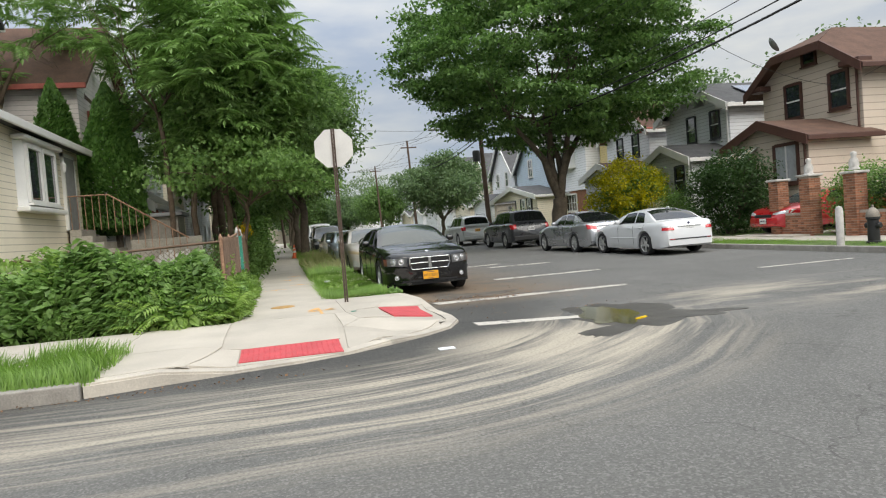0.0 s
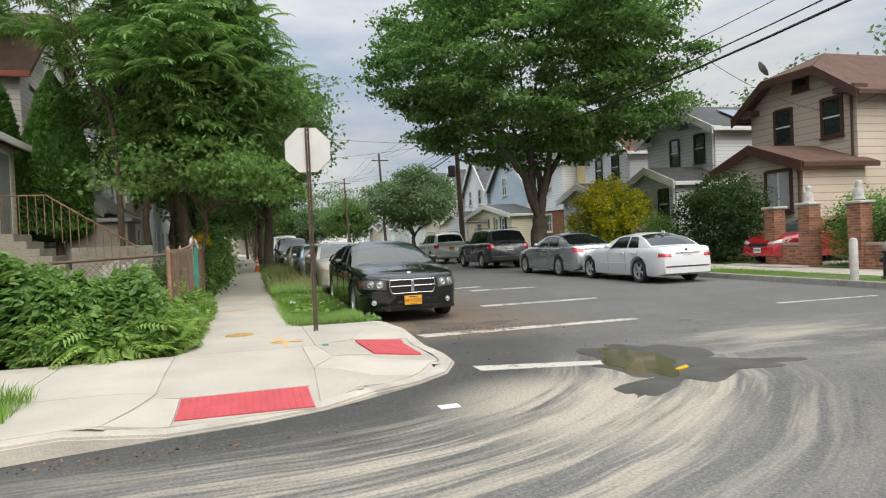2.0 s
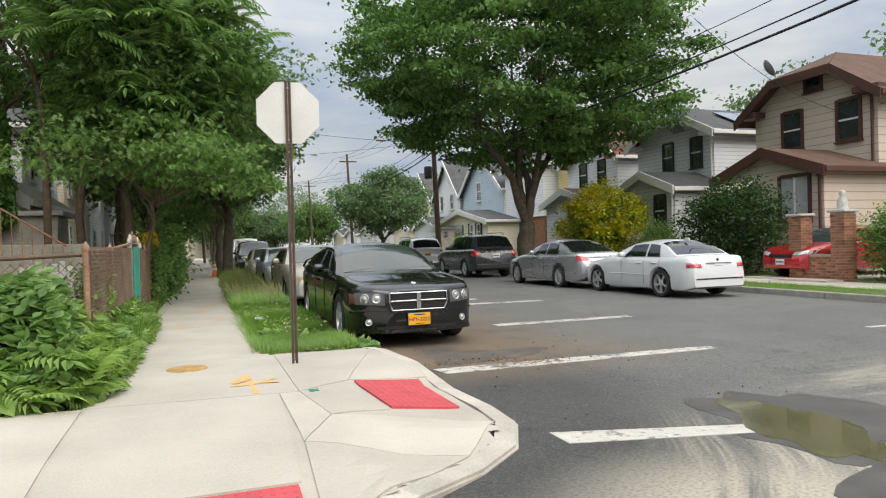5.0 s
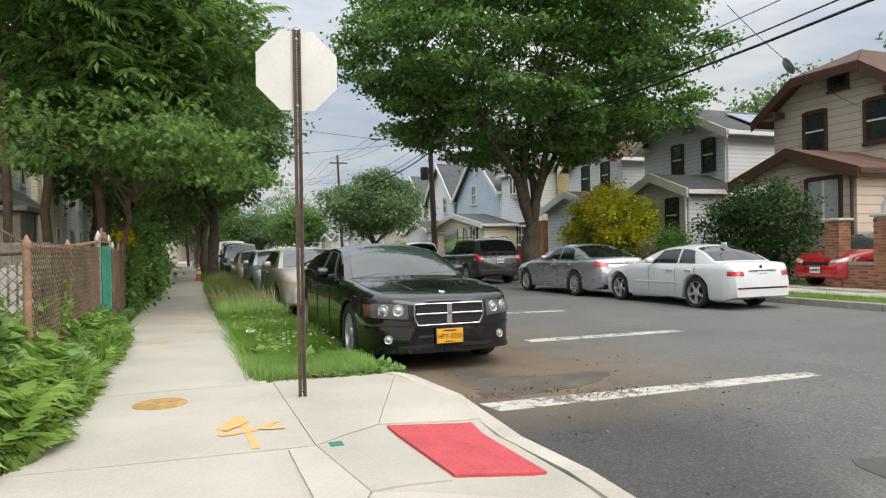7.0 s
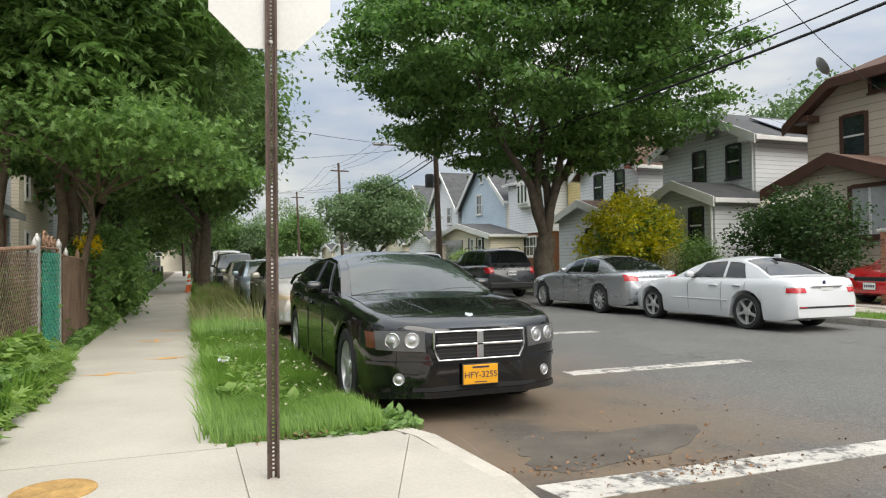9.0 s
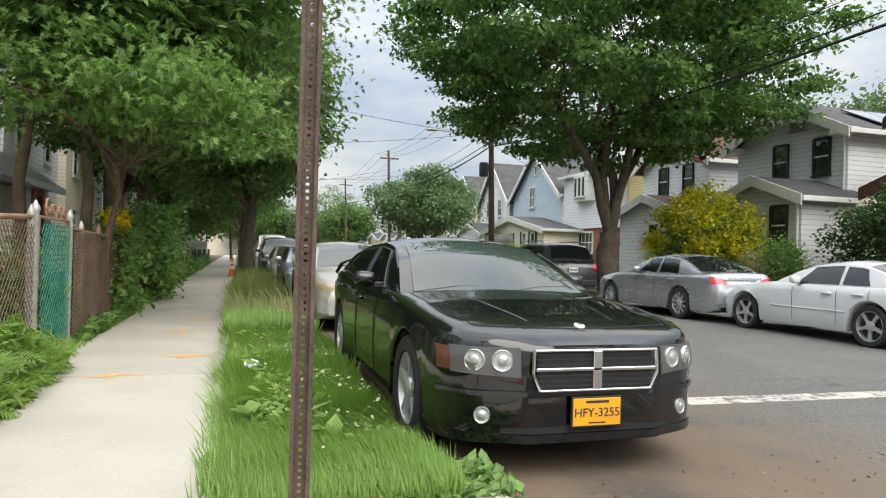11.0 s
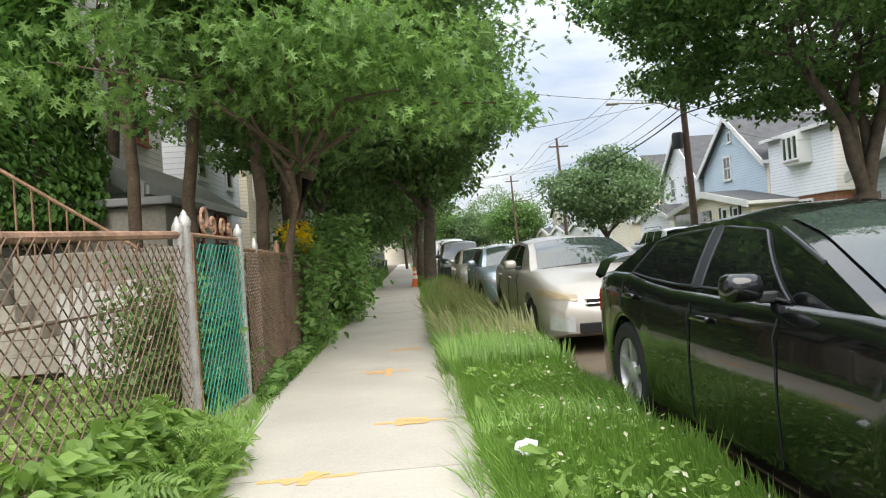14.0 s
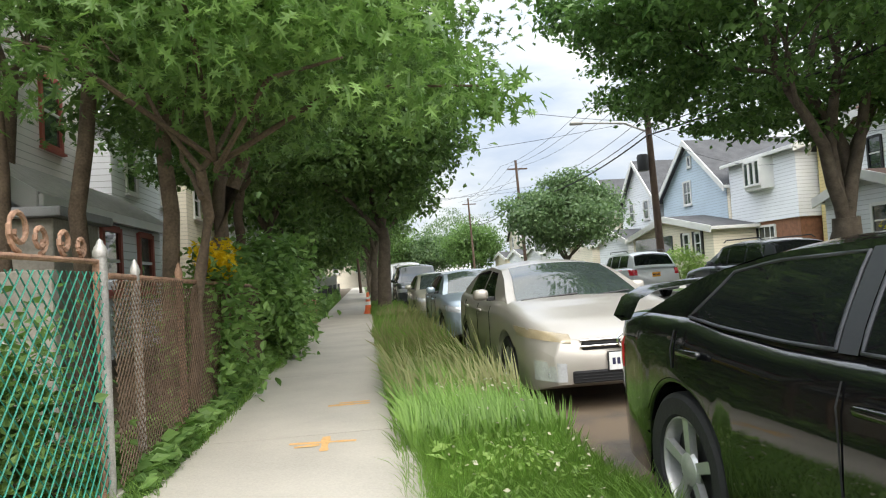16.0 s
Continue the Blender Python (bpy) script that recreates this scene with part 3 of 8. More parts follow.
# straight kerbs: parking side and across the street
for x0, x1, y0, y1, nm in ((1.74, 1.88, 14.6, 120, "kerb_near"), (12.75, 12.9, 12.4, 120, "kerb_far")):
    bm = bmesh.new()
    yy = y0
    while yy < y1:
        step = 1.8 if yy < 40 else 12
        box(bm, x0, x1, yy + 0.006, min(yy + step, y1) - 0.006, -0.2, 0.14, 0.015)
        yy += step
    solid(nm, bm, M["granite"], "weathered stone kerb along the parked cars", "kerb")
bm = bmesh.new()
box(bm, -50, -1.87, 7.4, 7.56, -0.2, 0.15, 0.015)
solid("kerb_cross", bm, M["granite"], "grey stone kerb of the cross street", "kerb")
bm = bmesh.new()
slab(bm, [(13.1, 11.6), (14.5, 11.2), (80, 11.2), (80, 11.36), (14.5, 11.36), (13.2, 11.75), (12.9, 12.4), (12.75, 12.4)], -0.2, 0.14, 0.012)
solid("kerb_far_corner", bm, M["granite"], "stone kerb at the opposite corner", "kerb")


def paving(name, pts, parent, material, lift=0.0, cells=5, thick=0.12):
    """One cast pavement slab that follows the dips at the ramps; joints are left open round it."""
    c = Vector((sum(p[0] for p in pts) / len(pts), sum(p[1] for p in pts) / len(pts)))
    sh = []
    for p in pts:
        d = Vector(p) - c
        sh.append(c + d * (1 - 0.007 / max(d.length, 0.05)))
    bm = bmesh.new()
    grid = []
    a, b, d, e = sh[0], sh[1], sh[2], sh[3]
    for i in range(cells + 1):
        row = []
        for j in range(cells + 1):
            u, v = i / cells, j / cells
            p = (a * (1 - u) + b * u) * (1 - v) + (e * (1 - u) + d * u) * v
            row.append(bm.verts.new((p.x, p.y, slab_z(p.x, p.y) + lift)))
        grid.append(row)
    for i in range(cells):
        for j in range(cells):
            bm.faces.new((grid[i][j], grid[i + 1][j], grid[i + 1][j + 1], grid[i][j + 1]))
    ring = [grid[i][0] for i in range(cells)] + [grid[cells][j] for j in range(cells)] + [grid[i][cells] for i in range(cells, 0, -1)] + [grid[0][j] for j in range(cells, 0, -1)]
    low = [bm.verts.new((v.co.x, v.co.y, v.co.z - thick)) for v in ring]
    for k in range(len(ring)):
        bm.faces.new((ring[k], low[k], low[(k + 1) % len(ring)], ring[(k + 1) % len(ring)]))
    return part(name, bm, material, parent)


walk_thing = thing("pavement", "pale concrete pavement in large cast slabs with open joints", "pavement", kind="structure")
# bedding under the slabs, seen in the joints only
bm = bmesh.new()
slab(bm, [(-0.78, 13.0), (0.9, 13.0), (0.9, 120), (-0.78, 120)], -0.05, WALK_Z - 0.02)
slab(bm, [(-50, 9.0), (-1.95, 9.0), (-1.95, 11.05), (-50, 11.05)], -0.05, WALK_Z - 0.02)
solid("pavement_bed", bm, M["earth"], "dark bedding below the pavement slabs", "pavement")
ys = [13.15, 16.7, 20.2, 23.7, 27.2, 30.7, 34.2, 37.7, 41.2, 50.0, 60.0, 75.0, 90.0, 105.0, 120.0]
for y0, y1 in zip(ys, ys[1:]):
    paving("slab", [(-0.78, y0), (0.9, y0 - 0.0), (0.9, y1), (-0.78, y1)], walk_thing, M["concrete"], cells=2)
paving("slab", [(-0.72, 11.05), (0.95, 10.95), (0.95, 13.15), (-0.72, 13.15)], walk_thing, M["concrete"])
paving("slab", [(0.95, 10.95), (1.46, 11.36), (2.08, 13.02), (0.95, 13.15)], walk_thing, M["concrete"])
paving("slab", [(1.46, 11.36), (2.24, 11.36), (2.22, 12.0), (2.08, 13.02)], walk_thing, M["concrete"])
paving("slab", [(0.78, 9.45), (1.06, 10.03), (0.95, 10.95), (0.78, 10.95)], walk_thing, M["concrete"])
paving("slab", [(1.06, 10.03), (1.54, 10.14), (1.47, 11.33), (0.95, 10.95)], walk_thing, M["concrete"])
paving("slab", [(0.72, 8.3), (1.2, 8.6), (1.75, 9.0), (0.78, 9.45)], walk_thing, M["concrete"])
paving("slab", [(0.78, 9.45), (1.75, 9.0), (2.24, 9.7), (1.06, 10.03)], walk_thing, M["concrete"])
paving("slab", [(-0.7, 8.84), (0.68, 8.84), (0.78, 10.95), (-0.72, 11.05)], walk_thing, M["concrete"])
paving("slab", [(-0.98, 7.85), (-0.5, 7.97), (-0.5, 8.84), (-0.7, 8.9)], walk_thing, M["concrete"])
paving("slab", [(-0.5, 7.97), (0.2, 8.05), (0.66, 8.09), (-0.49, 8.12)], walk_thing, M["concrete"])
paving("slab", [(-1.86, 7.62), (-0.98, 7.85), (-0.72, 9.0), (-1.95, 9.0)], walk_thing, M["concrete"])
paving("slab", [(-1.95, 9.0), (-0.72, 9.0), (-0.74, 11.05), (-1.95, 11.1)], walk_thing, M["concrete"])
for x0, x1 in ((-5.0, -1.95), (-8.0, -5.0), (-11.0, -8.0), (-14.0, -11.0), (-17, -14), (-20, -17), (-26, -20), (-35, -26)):
    paving("slab", [(x0, 9.0), (x1, 9.0), (x1, 11.1), (x0, 11.1)], walk_thing, M["concrete"], cells=2)

# mortar bed that closes the joints at the corner
outline = inner + [(1.6, 14.0), (0.9, 13.2), (-0.78, 13.2), (-0.78, 11.1), (-1.95, 11.1)]


def inside(x, y, poly):
    hit = False
    for (xa, ya), (xb, yb) in zip(poly, poly[1:] + poly[:1]):
        if (ya > y) != (yb > y) and x < (xb - xa) * (y - ya) / (yb - ya) + xa:
            hit = not hit
    return hit


bm = bmesh.new()
cells = {}
for i in range(44):
    for j in range(64):
        x, y = -1.95 + i * 0.1, 7.5 + j * 0.1
        if inside(x + 0.05, y + 0.05, outline):
            q = []
            for u, v in ((i, j), (i + 1, j), (i + 1, j + 1), (i, j + 1)):
                if (u, v) not in cells:
                    xx, yy = -1.95 + u * 0.1, 7.5 + v * 0.1
                    cells[(u, v)] = bm.verts.new((xx, yy, slab_z(xx, yy) - 0.011))
                q.append(cells[(u, v)])
            bm.faces.new(q)
solid("pavement_mortar", bm, M["concrete"], "concrete bed between the corner slabs", "pavement")

# red warning pads with raised domes
for k, pts in enumerate(([(-0.49, 8.13), (0.66, 8.10), (0.66, 8.80), (-0.49, 8.80)], [(1.57, 10.2), (2.15, 10.21), (2.14, 11.3), (1.5, 11.3)])):
    pad = thing("tactile_pad", "red domed tactile paving pad set in the ramp", "tactile paving", "tactile pads at the corner", kind="structure")
    paving("plate", pts, pad, M["red_pad"], lift=0.008, cells=6, thick=0.06)
    bm = bmesh.new()
    a, b, c, d = [Vector(p) for p in pts]
    nu, nv = int((b - a).length / 0.06), int((d - a).length / 0.06)
    for i in range(nu):
        for j in range(nv):
            u, v = (i + 0.5) / nu, (j + 0.5) / nv
            p = (a * (1 - u) + b * u) * (1 - v) + (d * (1 - u) + c * u) * v
            z = slab_z(p.x, p.y) + 0.008
            lo = [bm.verts.new((p.x + 0.013 * math.cos(q), p.y + 0.013 * math.sin(q), z)) for q in (0, 1.05, 2.09, 3.14, 4.19, 5.24)]
            hi = [bm.verts.new((p.x + 0.008 * math.cos(q), p.y + 0.008 * math.sin(q), z + 0.005)) for q in (0, 1.05, 2.09, 3.14, 4.19, 5.24)]
            bm.faces.new(hi)
            for q in range(6):
                bm.faces.new((lo[q], lo[(q + 1) % 6], hi[(q + 1) % 6], hi[q]))
    tagged(part("domes", bm, M["red_pad"], pad), kind="stuff")

# planting strip, verge and yard soil
bm = bmesh.new()
slab(bm, [(0.9, 13.2), (2.05, 13.12), (1.9, 13.75), (1.76, 14.6), (1.76, 120), (0.9, 120)], -0.05, 0.125)
solid("verge", bm, M["lawn"], "weedy soil strip between pavement and kerb", "verge")
bm = bmesh.new()
slab(bm, [(-50, 7.55), (-1.88, 7.6), (-1.96, 9.0), (-50, 9.0)], -0.05, 0.12)
solid("verge_cross", bm, M["lawn"], "grassy strip along the cross street", "verge")
bm = bmesh.new()
slab(bm, [(-50, 11.1), (-0.75, 11.07), (-0.78, 120), (-50, 120)], -0.05, 0.11)
solid("yard", bm, M["earth"], "bare front yard soil behind the fence", "yard")
bm = bmesh.new()
slab(bm, [(12.9, 12.5), (14.2, 12.2), (14.2, 120), (12.9, 120)], -0.05, 0.13)
solid("verge_far", bm, M["lawn"], "mown grass strip across the street", "verge")
bm = bmesh.new()
slab(bm, [(13.2, 11.75), (80, 11.36), (80, 13.0), (15.9, 13.0), (15.9, 120), (14.2, 120), (14.2, 12.2)], -0.05, 0.14)
solid("pavement_far", bm, M["concrete"], "grey concrete pavement across the street", "pavement")
bm = bmesh.new()
slab(bm, [(15.9, 13.0), (80, 13.0), (80, 120), (15.9, 120)], -0.05, 0.16)
solid("yard_far", bm, M["lawn"], "green front lawns across the street", "lawn")
bm = bmesh.new()
slab(bm, [(15.2, 18.1), (21.0, 18.1), (21.0, 21.0), (15.2, 21.0)], -0.05, 0.19)
slab(bm, [(12.9, 19.6), (15.2, 19.6), (15.2, 22.4), (12.9, 22.4)], -0.05, 0.165)
solid("driveway", bm, M["concrete"], "concrete driveway beside the tan house", "driveway")


def stripe(pts):
    bm = bmesh.new()
    slab(bm, pts, -0.02, 0.005)
    solid("road_marking", bm, M["white_line"], "worn white painted crossing line on the asphalt", "road marking", "crossing lines")


stripe([(2.52, 9.09), (3.92, 8.75), (4.04, 8.93), (2.52, 9.38)])
stripe([(2.62, 11.83), (6.22, 11.82), (6.22, 12.04), (2.57, 12.14)])
stripe([(4.8, 15.35), (7.4, 15.3), (7.43, 15.55), (4.82, 15.63)])
stripe([(9.4, 12.28), (11.6, 12.2), (11.6, 12.3), (9.4, 12.38)])
stripe([(5.9, 19.3), (7.7, 19.2), (7.7, 19.45), (5.9, 19.6)])
stripe([(5.6, 20.4), (6.6, 20.6), (6.6, 20.8), (5.5, 20.7)])

# muddy puddle and damp asphalt round it
random.seed(4)


def blob(cx, cy, rx, ry, rot, z, n=40, rough=0.22, seed=1):
    pts = []
    for k in range(n):
        a = 2 * math.pi * k / n
        r = 1 + rough * (noise.noise((math.cos(a) * 1.6 + seed * 7, math.sin(a) * 1.6, seed)) * 2 + noise.noise((math.cos(a) * 5, math.sin(a) * 5, seed + 3)) * 0.7)
        x, y = rx * r * math.cos(a), ry * r * math.sin(a)
        pts.append((cx + x * math.cos(rot) - y * math.sin(rot), cy + x * math.sin(rot) + y * math.cos(rot)))
    bm = bmesh.new()
    slab(bm, pts, -0.02, z)
    return bm


solid("damp_patch", blob(4.45, 8.85, 0.72, 1.0, -0.25, 0.003, seed=2, rough=0.3), M["wet"], "dark damp asphalt round the puddle", "stain")
solid("damp_patch", blob(3.75, 7.66, 0.72, 0.2, 0.62, 0.0036, seed=8, rough=0.4), M["wet"], "dark damp trail on the asphalt", "stain")
solid("damp_patch", blob(5.0, 8.2, 0.62, 0.26, -0.2, 0.0042, seed=15, rough=0.35), M["wet"], "dark damp tongue beside the puddle", "stain")
M["tar"] = mat("dark_tar_repair", (0.10, 0.085, 0.068), 0.88, var=0.25, scale=3, fine=110, bump=0.4)
solid("tar_patch", blob(3.45, 12.72, 0.85, 0.42, 0.15, 0.004, seed=11, rough=0.2), M["tar"], "dark asphalt repair before the parked saloon", "stain")
solid("puddle", blob(4.22, 8.8, 0.36, 0.8, -0.25, 0.006, seed=5, rough=0.25), M["puddle"], "shallow muddy green puddle on the road", "puddle")


# ---- houses ----
def gable(parent, x0, x1, y0, y1, z0, eave, peak, wall, roof, over=0.35, clip=0.0, trim=None, along="x"):
    """A block with a gabled roof; the ridge runs along x, or along y."""
    bm = bmesh.new()
    if along == "x":
        ym = (y0 + y1) / 2
        sect = [(y0, z0), (y1, z0), (y1, eave), (ym, peak), (y0, eave)]
        if clip:
            zc, yc0, yc1 = eave + (peak - eave) * 0.5, y0 + (ym - y0) * 0.5, y1 - (y1 - ym) * 0.5
            sect = [(y0, z0), (y1, z0), (y1, eave), (yc1, zc), (yc0, zc), (y0, eave)]
        a = [bm.verts.new((x0, y, z)) for y, z in sect]
        b = [bm.verts.new((x1, y, z)) for y, z in sect]
    else:
        xm = (x0 + x1) / 2
        sect = [(x0, z0), (x1, z0), (x1, eave), (xm, peak), (x0, eave)]
        a = [bm.verts.new((x, y0, z)) for x, z in sect]
        b = [bm.verts.new((x, y1, z)) for x, z in sect]
    bm.faces.new(a)
    bm.faces.new(b[::-1])
    ns = len(sect)
    for k in range(ns):
        bm.faces.new((a[k], b[k], b[(k + 1) % ns], a[(k + 1) % ns]))
    part("wall", bm, wall, parent)
    for side in (-1, 1):
        bm = bmesh.new()
        t = 0.16
        if along == "x":
            ye = (y0 - over) if side < 0 else (y1 + over)
            slope = (peak - eave) / ((y1 - y0) / 2)
            ze = eave - slope * over
            q = [(x0 - over, ye, ze), (x1 + over, ye, ze), (x1 + over, ym, peak), (x0 - over + clip, ym, peak)]
            if clip:
                q.append((x0 - over, yc0 if side < 0 else yc1, zc))
        else:
            xe = (x0 - over) if side < 0 else (x1 + over)
            slope = (peak - eave) / ((x1 - x0) / 2)
            ze = eave - slope * over
            q = [(xe, y0 - over, ze), (xe, y1 + over, ze), (xm, y1 + over, peak), (xm, y0 - over, peak)]
        lo = [bm.verts.new((x, y, z + 0.01)) for x, y, z in q]
        hi = [bm.verts.new((x, y, z + t)) for x, y, z in q]
        bm.faces.new(hi)
        bm.faces.new(lo[::-1])
        nq = len(q)
        for k in range(nq):
            bm.faces.new((lo[k], lo[(k + 1) % nq], hi[(k + 1) % nq], hi[k]))
        rf = part("roof", bm, roof, parent)
        if trim:
            bm = bmesh.new()
            lo, hi = Vector(q[0]), Vector(q[-1])
            for p, s in ((lo, hi),):
                d = s - p
                vs = []
                for u in (0, 1):
                    for dz in (-0.18, 0.18):
                        for dx in (-0.05, 0.02):
                            c = p + d * u
                            vs.append(bm.verts.new((c.x + (dx if along == "x" else 0), c.y + (0 if along == "x" else dx), c.z + dz)))
                for f in ((0, 1, 3, 2), (4, 6, 7, 5), (0, 4, 5, 1), (2, 3, 7, 6), (0, 2, 6, 4), (1, 5, 7, 3)):
                    bm.faces.new([vs[k] for k in f])
            part("barge_board", bm, trim, parent)
            bm = bmesh.new()
            if along == "x":
                ye2 = q[0][1]
                box(bm, q[0][0], q[1][0], ye2 - 0.07 if side < 0 else ye2, ye2 if side < 0 else ye2 + 0.07, q[0][2] - 0.04, q[0][2] + 0.14, 0.02)
            else:
                box(bm, q[0][0] - 0.07 if side < 0 else q[0][0], q[0][0] if side < 0 else q[0][0] + 0.07, q[0][1], q[1][1], q[0][2] - 0.04, q[0][2] + 0.14, 0.02)
            part("gutter", bm, trim, parent)
    if clip and along == "x":
        # clipped front of the ridge
        bm = bmesh.new()
        tri = [(x0 - over - 0.04, yc0, zc + 0.02), (x0 - over - 0.04, yc1, zc + 0.02), (x0 - over + clip, ym, peak + 0.03)]
        lo = [bm.verts.new(p) for p in tri]
        hi = [bm.verts.new((p[0], p[1], p[2] + 0.15)) for p in tri]
        bm.faces.new(hi)
        bm.faces.new(lo[::-1])
        for k in range(3):
            bm.faces.new((lo[k], lo[(k + 1) % 3], hi[(k + 1) % 3], hi[k]))
        part("roof_hip", bm, roof, parent)
        if trim:
            part("hip_board", boxed(x0 - over - 0.07, x0 - over - 0.02, yc0, yc1, zc - 0.16, zc + 0.14, 0.01), trim, parent)


def window(parent, axis, at, a, z, w, h, frame_mat, pane_mat=None, out=-1, sash=True, t=0.09, bars=0):
    """A window on a wall whose plane is x = at (axis 'x') or y = at. a: its middle along the wall."""
    pane_mat = pane_mat or M["pane"]

    def put(bm, u0, u1, v0, v1, d0, d1):
        lo, hi = sorted((at + out * d0, at + out * d1))
        if axis == "x":
            box(bm, lo, hi, u0, u1, v0, v1)
        else:
            box(bm, u0, u1, lo, hi, v0, v1)

    win = new("window")
    win.parent = parent
    bm = bmesh.new()
    put(bm, a - w / 2 + t * 0.4, a + w / 2 - t * 0.4, z - h / 2 + t * 0.4, z + h / 2 - t * 0.4, -0.02, 0.012)
    part("pane", bm, pane_mat, win)
    bm = bmesh.new()
    put(bm, a - w / 2 - 0.03, a - w / 2 + t, z - h / 2, z + h / 2, 0.0, 0.06)
    put(bm, a + w / 2 - t, a + w / 2 + 0.03, z - h / 2, z + h / 2, 0.0, 0.06)
    put(bm, a - w / 2 + t, a + w / 2 - t, z + h / 2 - t, z + h / 2 + 0.03, 0.0, 0.055)
    put(bm, a - w / 2 + t, a + w / 2 - t, z - h / 2 - 0.02, z - h / 2 + t, 0.0, 0.055)
    part("frame", bm, frame_mat, win)
    if sash:
        bm = bmesh.new()
        put(bm, a - w / 2 + t, a + w / 2 - t, z - 0.03, z + 0.03, 0.0, 0.035)
        for k in range(bars):
            c = a - w / 2 + w * (k + 1) / (bars + 1)
            put(bm, c - 0.025, c + 0.025, z - h / 2 + t, z + h / 2 - t, 0.0, 0.03)
        part("sash_bar", bm, M["white_trim"], win)
    elif bars:
        bm = bmesh.new()
        for k in range(bars):
            c = a - w / 2 + w * (k + 1) / (bars + 1)
            put(bm, c - 0.03, c + 0.03, z - h / 2 + t, z + h / 2 - t, 0.0, 0.04)
        part("mullion", bm, frame_mat if frame_mat is not M["brown_trim"] else M["white_trim"], win)
    bm = bmesh.new()
    put(bm, a - w / 2 - 0.06, a + w / 2 + 0.06, z - h / 2 - 0.07, z - h / 2 - 0.02, 0.0, 0.11)
    part("sill", bm, frame_mat, win)
    return win


def house(label, **k):
    return thing("house", label, "house", "houses along the street", kind="")


def downpipe(parent, x, y, z0, z1, material):
    bm = bmesh.new()
    tube(bm, [(x, y, z0), (x, y, z1 - 0.25), (x - 0.12, y, z1)], 0.045, 8)
    part("downpipe", bm, material, parent, smooth_deg=40)


def leaf_box(bm, x0, x1, y0, y1, z0, z1):
    box(bm, x0, x1, y0, y1, z0, z1, 0.01)


# tan house with brown trim
h = house("two-storey tan sided house with brown roof and trim")
gable(h, 21.2, 31.0, 21.2, 26.4, 0.1, 6.2, 7.95, M["tan_siding"], M["shingle_brown"], 0.55, 1.9, M["brown_trim"])
for y in (22.25, 24.6):
    window(h, "x", 21.2, y, 5.3, 0.95, 1.45, M["brown_trim"], bars=0)
window(h, "x", 21.2, 23.65, 6.85, 0.75, 0.55, M["brown_trim"], sash=False, t=0.08)
window(h, "y", 21.2, 24.0, 2.4, 0.8, 1.2, M["brown_trim"])
for y0, y1 in ((20.75, 21.7), (25.9, 26.8)):
    part("eave_return", boxed(20.65, 21.25, y0, y1, 6.0, 6.22, 0.03), M["brown_trim"], h)
gable(h, 18.5, 21.2, 20.95, 25.3, 0.1, 3.45, 4.2, M["tan_siding"], M["shingle_brown"], 0.3, 0.0, M["brown_trim"])
window(h, "x", 18.5, 22.05, 2.6, 1.25, 1.5, M["brown_trim"], M["curtain"], sash=False, bars=1)
downpipe(h, 21.12, 21.35, 0.3, 6.1, M["brown_trim"])
downpipe(h, 18.42, 21.05, 0.3, 3.4, M["brown_trim"])
for k in range(14):
    y = 23.5 + k * 0.13
    bm = bmesh.new()
    r = [bm.verts.new(p) for p in ((18.46, y, 3.42), (18.46, y + 0.12, 3.42), (17.75, y + 0.12, 2.98), (17.75, y, 2.98), (17.75, y + 0.12, 2.86), (17.75, y, 2.86))]
    bm.faces.new(r[:4])
    bm.faces.new((r[3], r[2], r[4], r[5]))
    part("awning_slat", bm, M["awning" if k % 3 else "white_trim"], h, "beige metal awning slat")
bm = boxed(18.44, 18.5, 23.7, 24.7, 0.9, 2.9, bevel=0.01)
part("door", bm, M["door_dark"], h)
bm = bmesh.new()
lathe(bm, [(0.02, 0.0), (0.16, 0.02), (0.3, 0.08), (0.36, 0.14)], 20, pose(21.6, 26.2, 8.0, 60, 0, 60))
part("satellite_dish", bm, M["grey_trim"], h, smooth_deg=50)

# neighbour beyond the tan house, a single-storey cream end
h = house("low cream rendered house beside the tan house")
gable(h, 20.6, 30.0, 13.6, 18.0, 0.1, 3.6, 5.0, M["cream_siding"], M["shingle_grey"], 0.35, 0.0, M["white_trim"])
window(h, "x", 20.6, 16.6, 2.2, 0.9, 1.2, M["brown_trim"])
window(h, "x", 20.6, 14.9, 2.2, 0.9, 1.2, M["brown_trim"])

# white house with solar panels
h = house("white sided house with grey roof and solar panels")
gable(h, 21.2, 31.0, 28.75, 34.2, 0.1, 6.05, 7.35, M["white_siding"], M["shingle_grey"], 0.45, 1.2, M["white_trim"])
for y in (29.85, 31.8):
    window(h, "x", 21.2, y, 5.2, 0.75, 1.35, M["black_trim"], t=0.06)
window(h, "x", 21.2, 31.0, 6.55, 0.65, 0.45, M["grey_trim"], M["grey_trim"], sash=False, t=0.05)
gable(h, 18.5, 21.2, 28.0, 31.9, 0.1, 3.45, 4.15, M["grey_siding"], M["shingle_grey"], 0.3, 0.0, M["white_trim"])
window(h, "x", 18.5, 28.95, 2.55, 0.75, 1.35, M["black_trim"], t=0.06)
bm = boxed(18.44, 18.5, 30.5, 31.4, 0.9, 2.9, bevel=0.01)
part("door", bm, M["door_dark"], h)
bm = boxed(18.42, 18.5, 29.95, 30.15, 2.2, 2.5, bevel=0.01)
part("letter_box", bm, M["black_trim"], h)
downpipe(h, 21.12, 28.85, 0.3, 6.0, M["white_trim"])
downpipe(h, 18.42, 28.1, 0.3, 3.4, M["white_trim"])
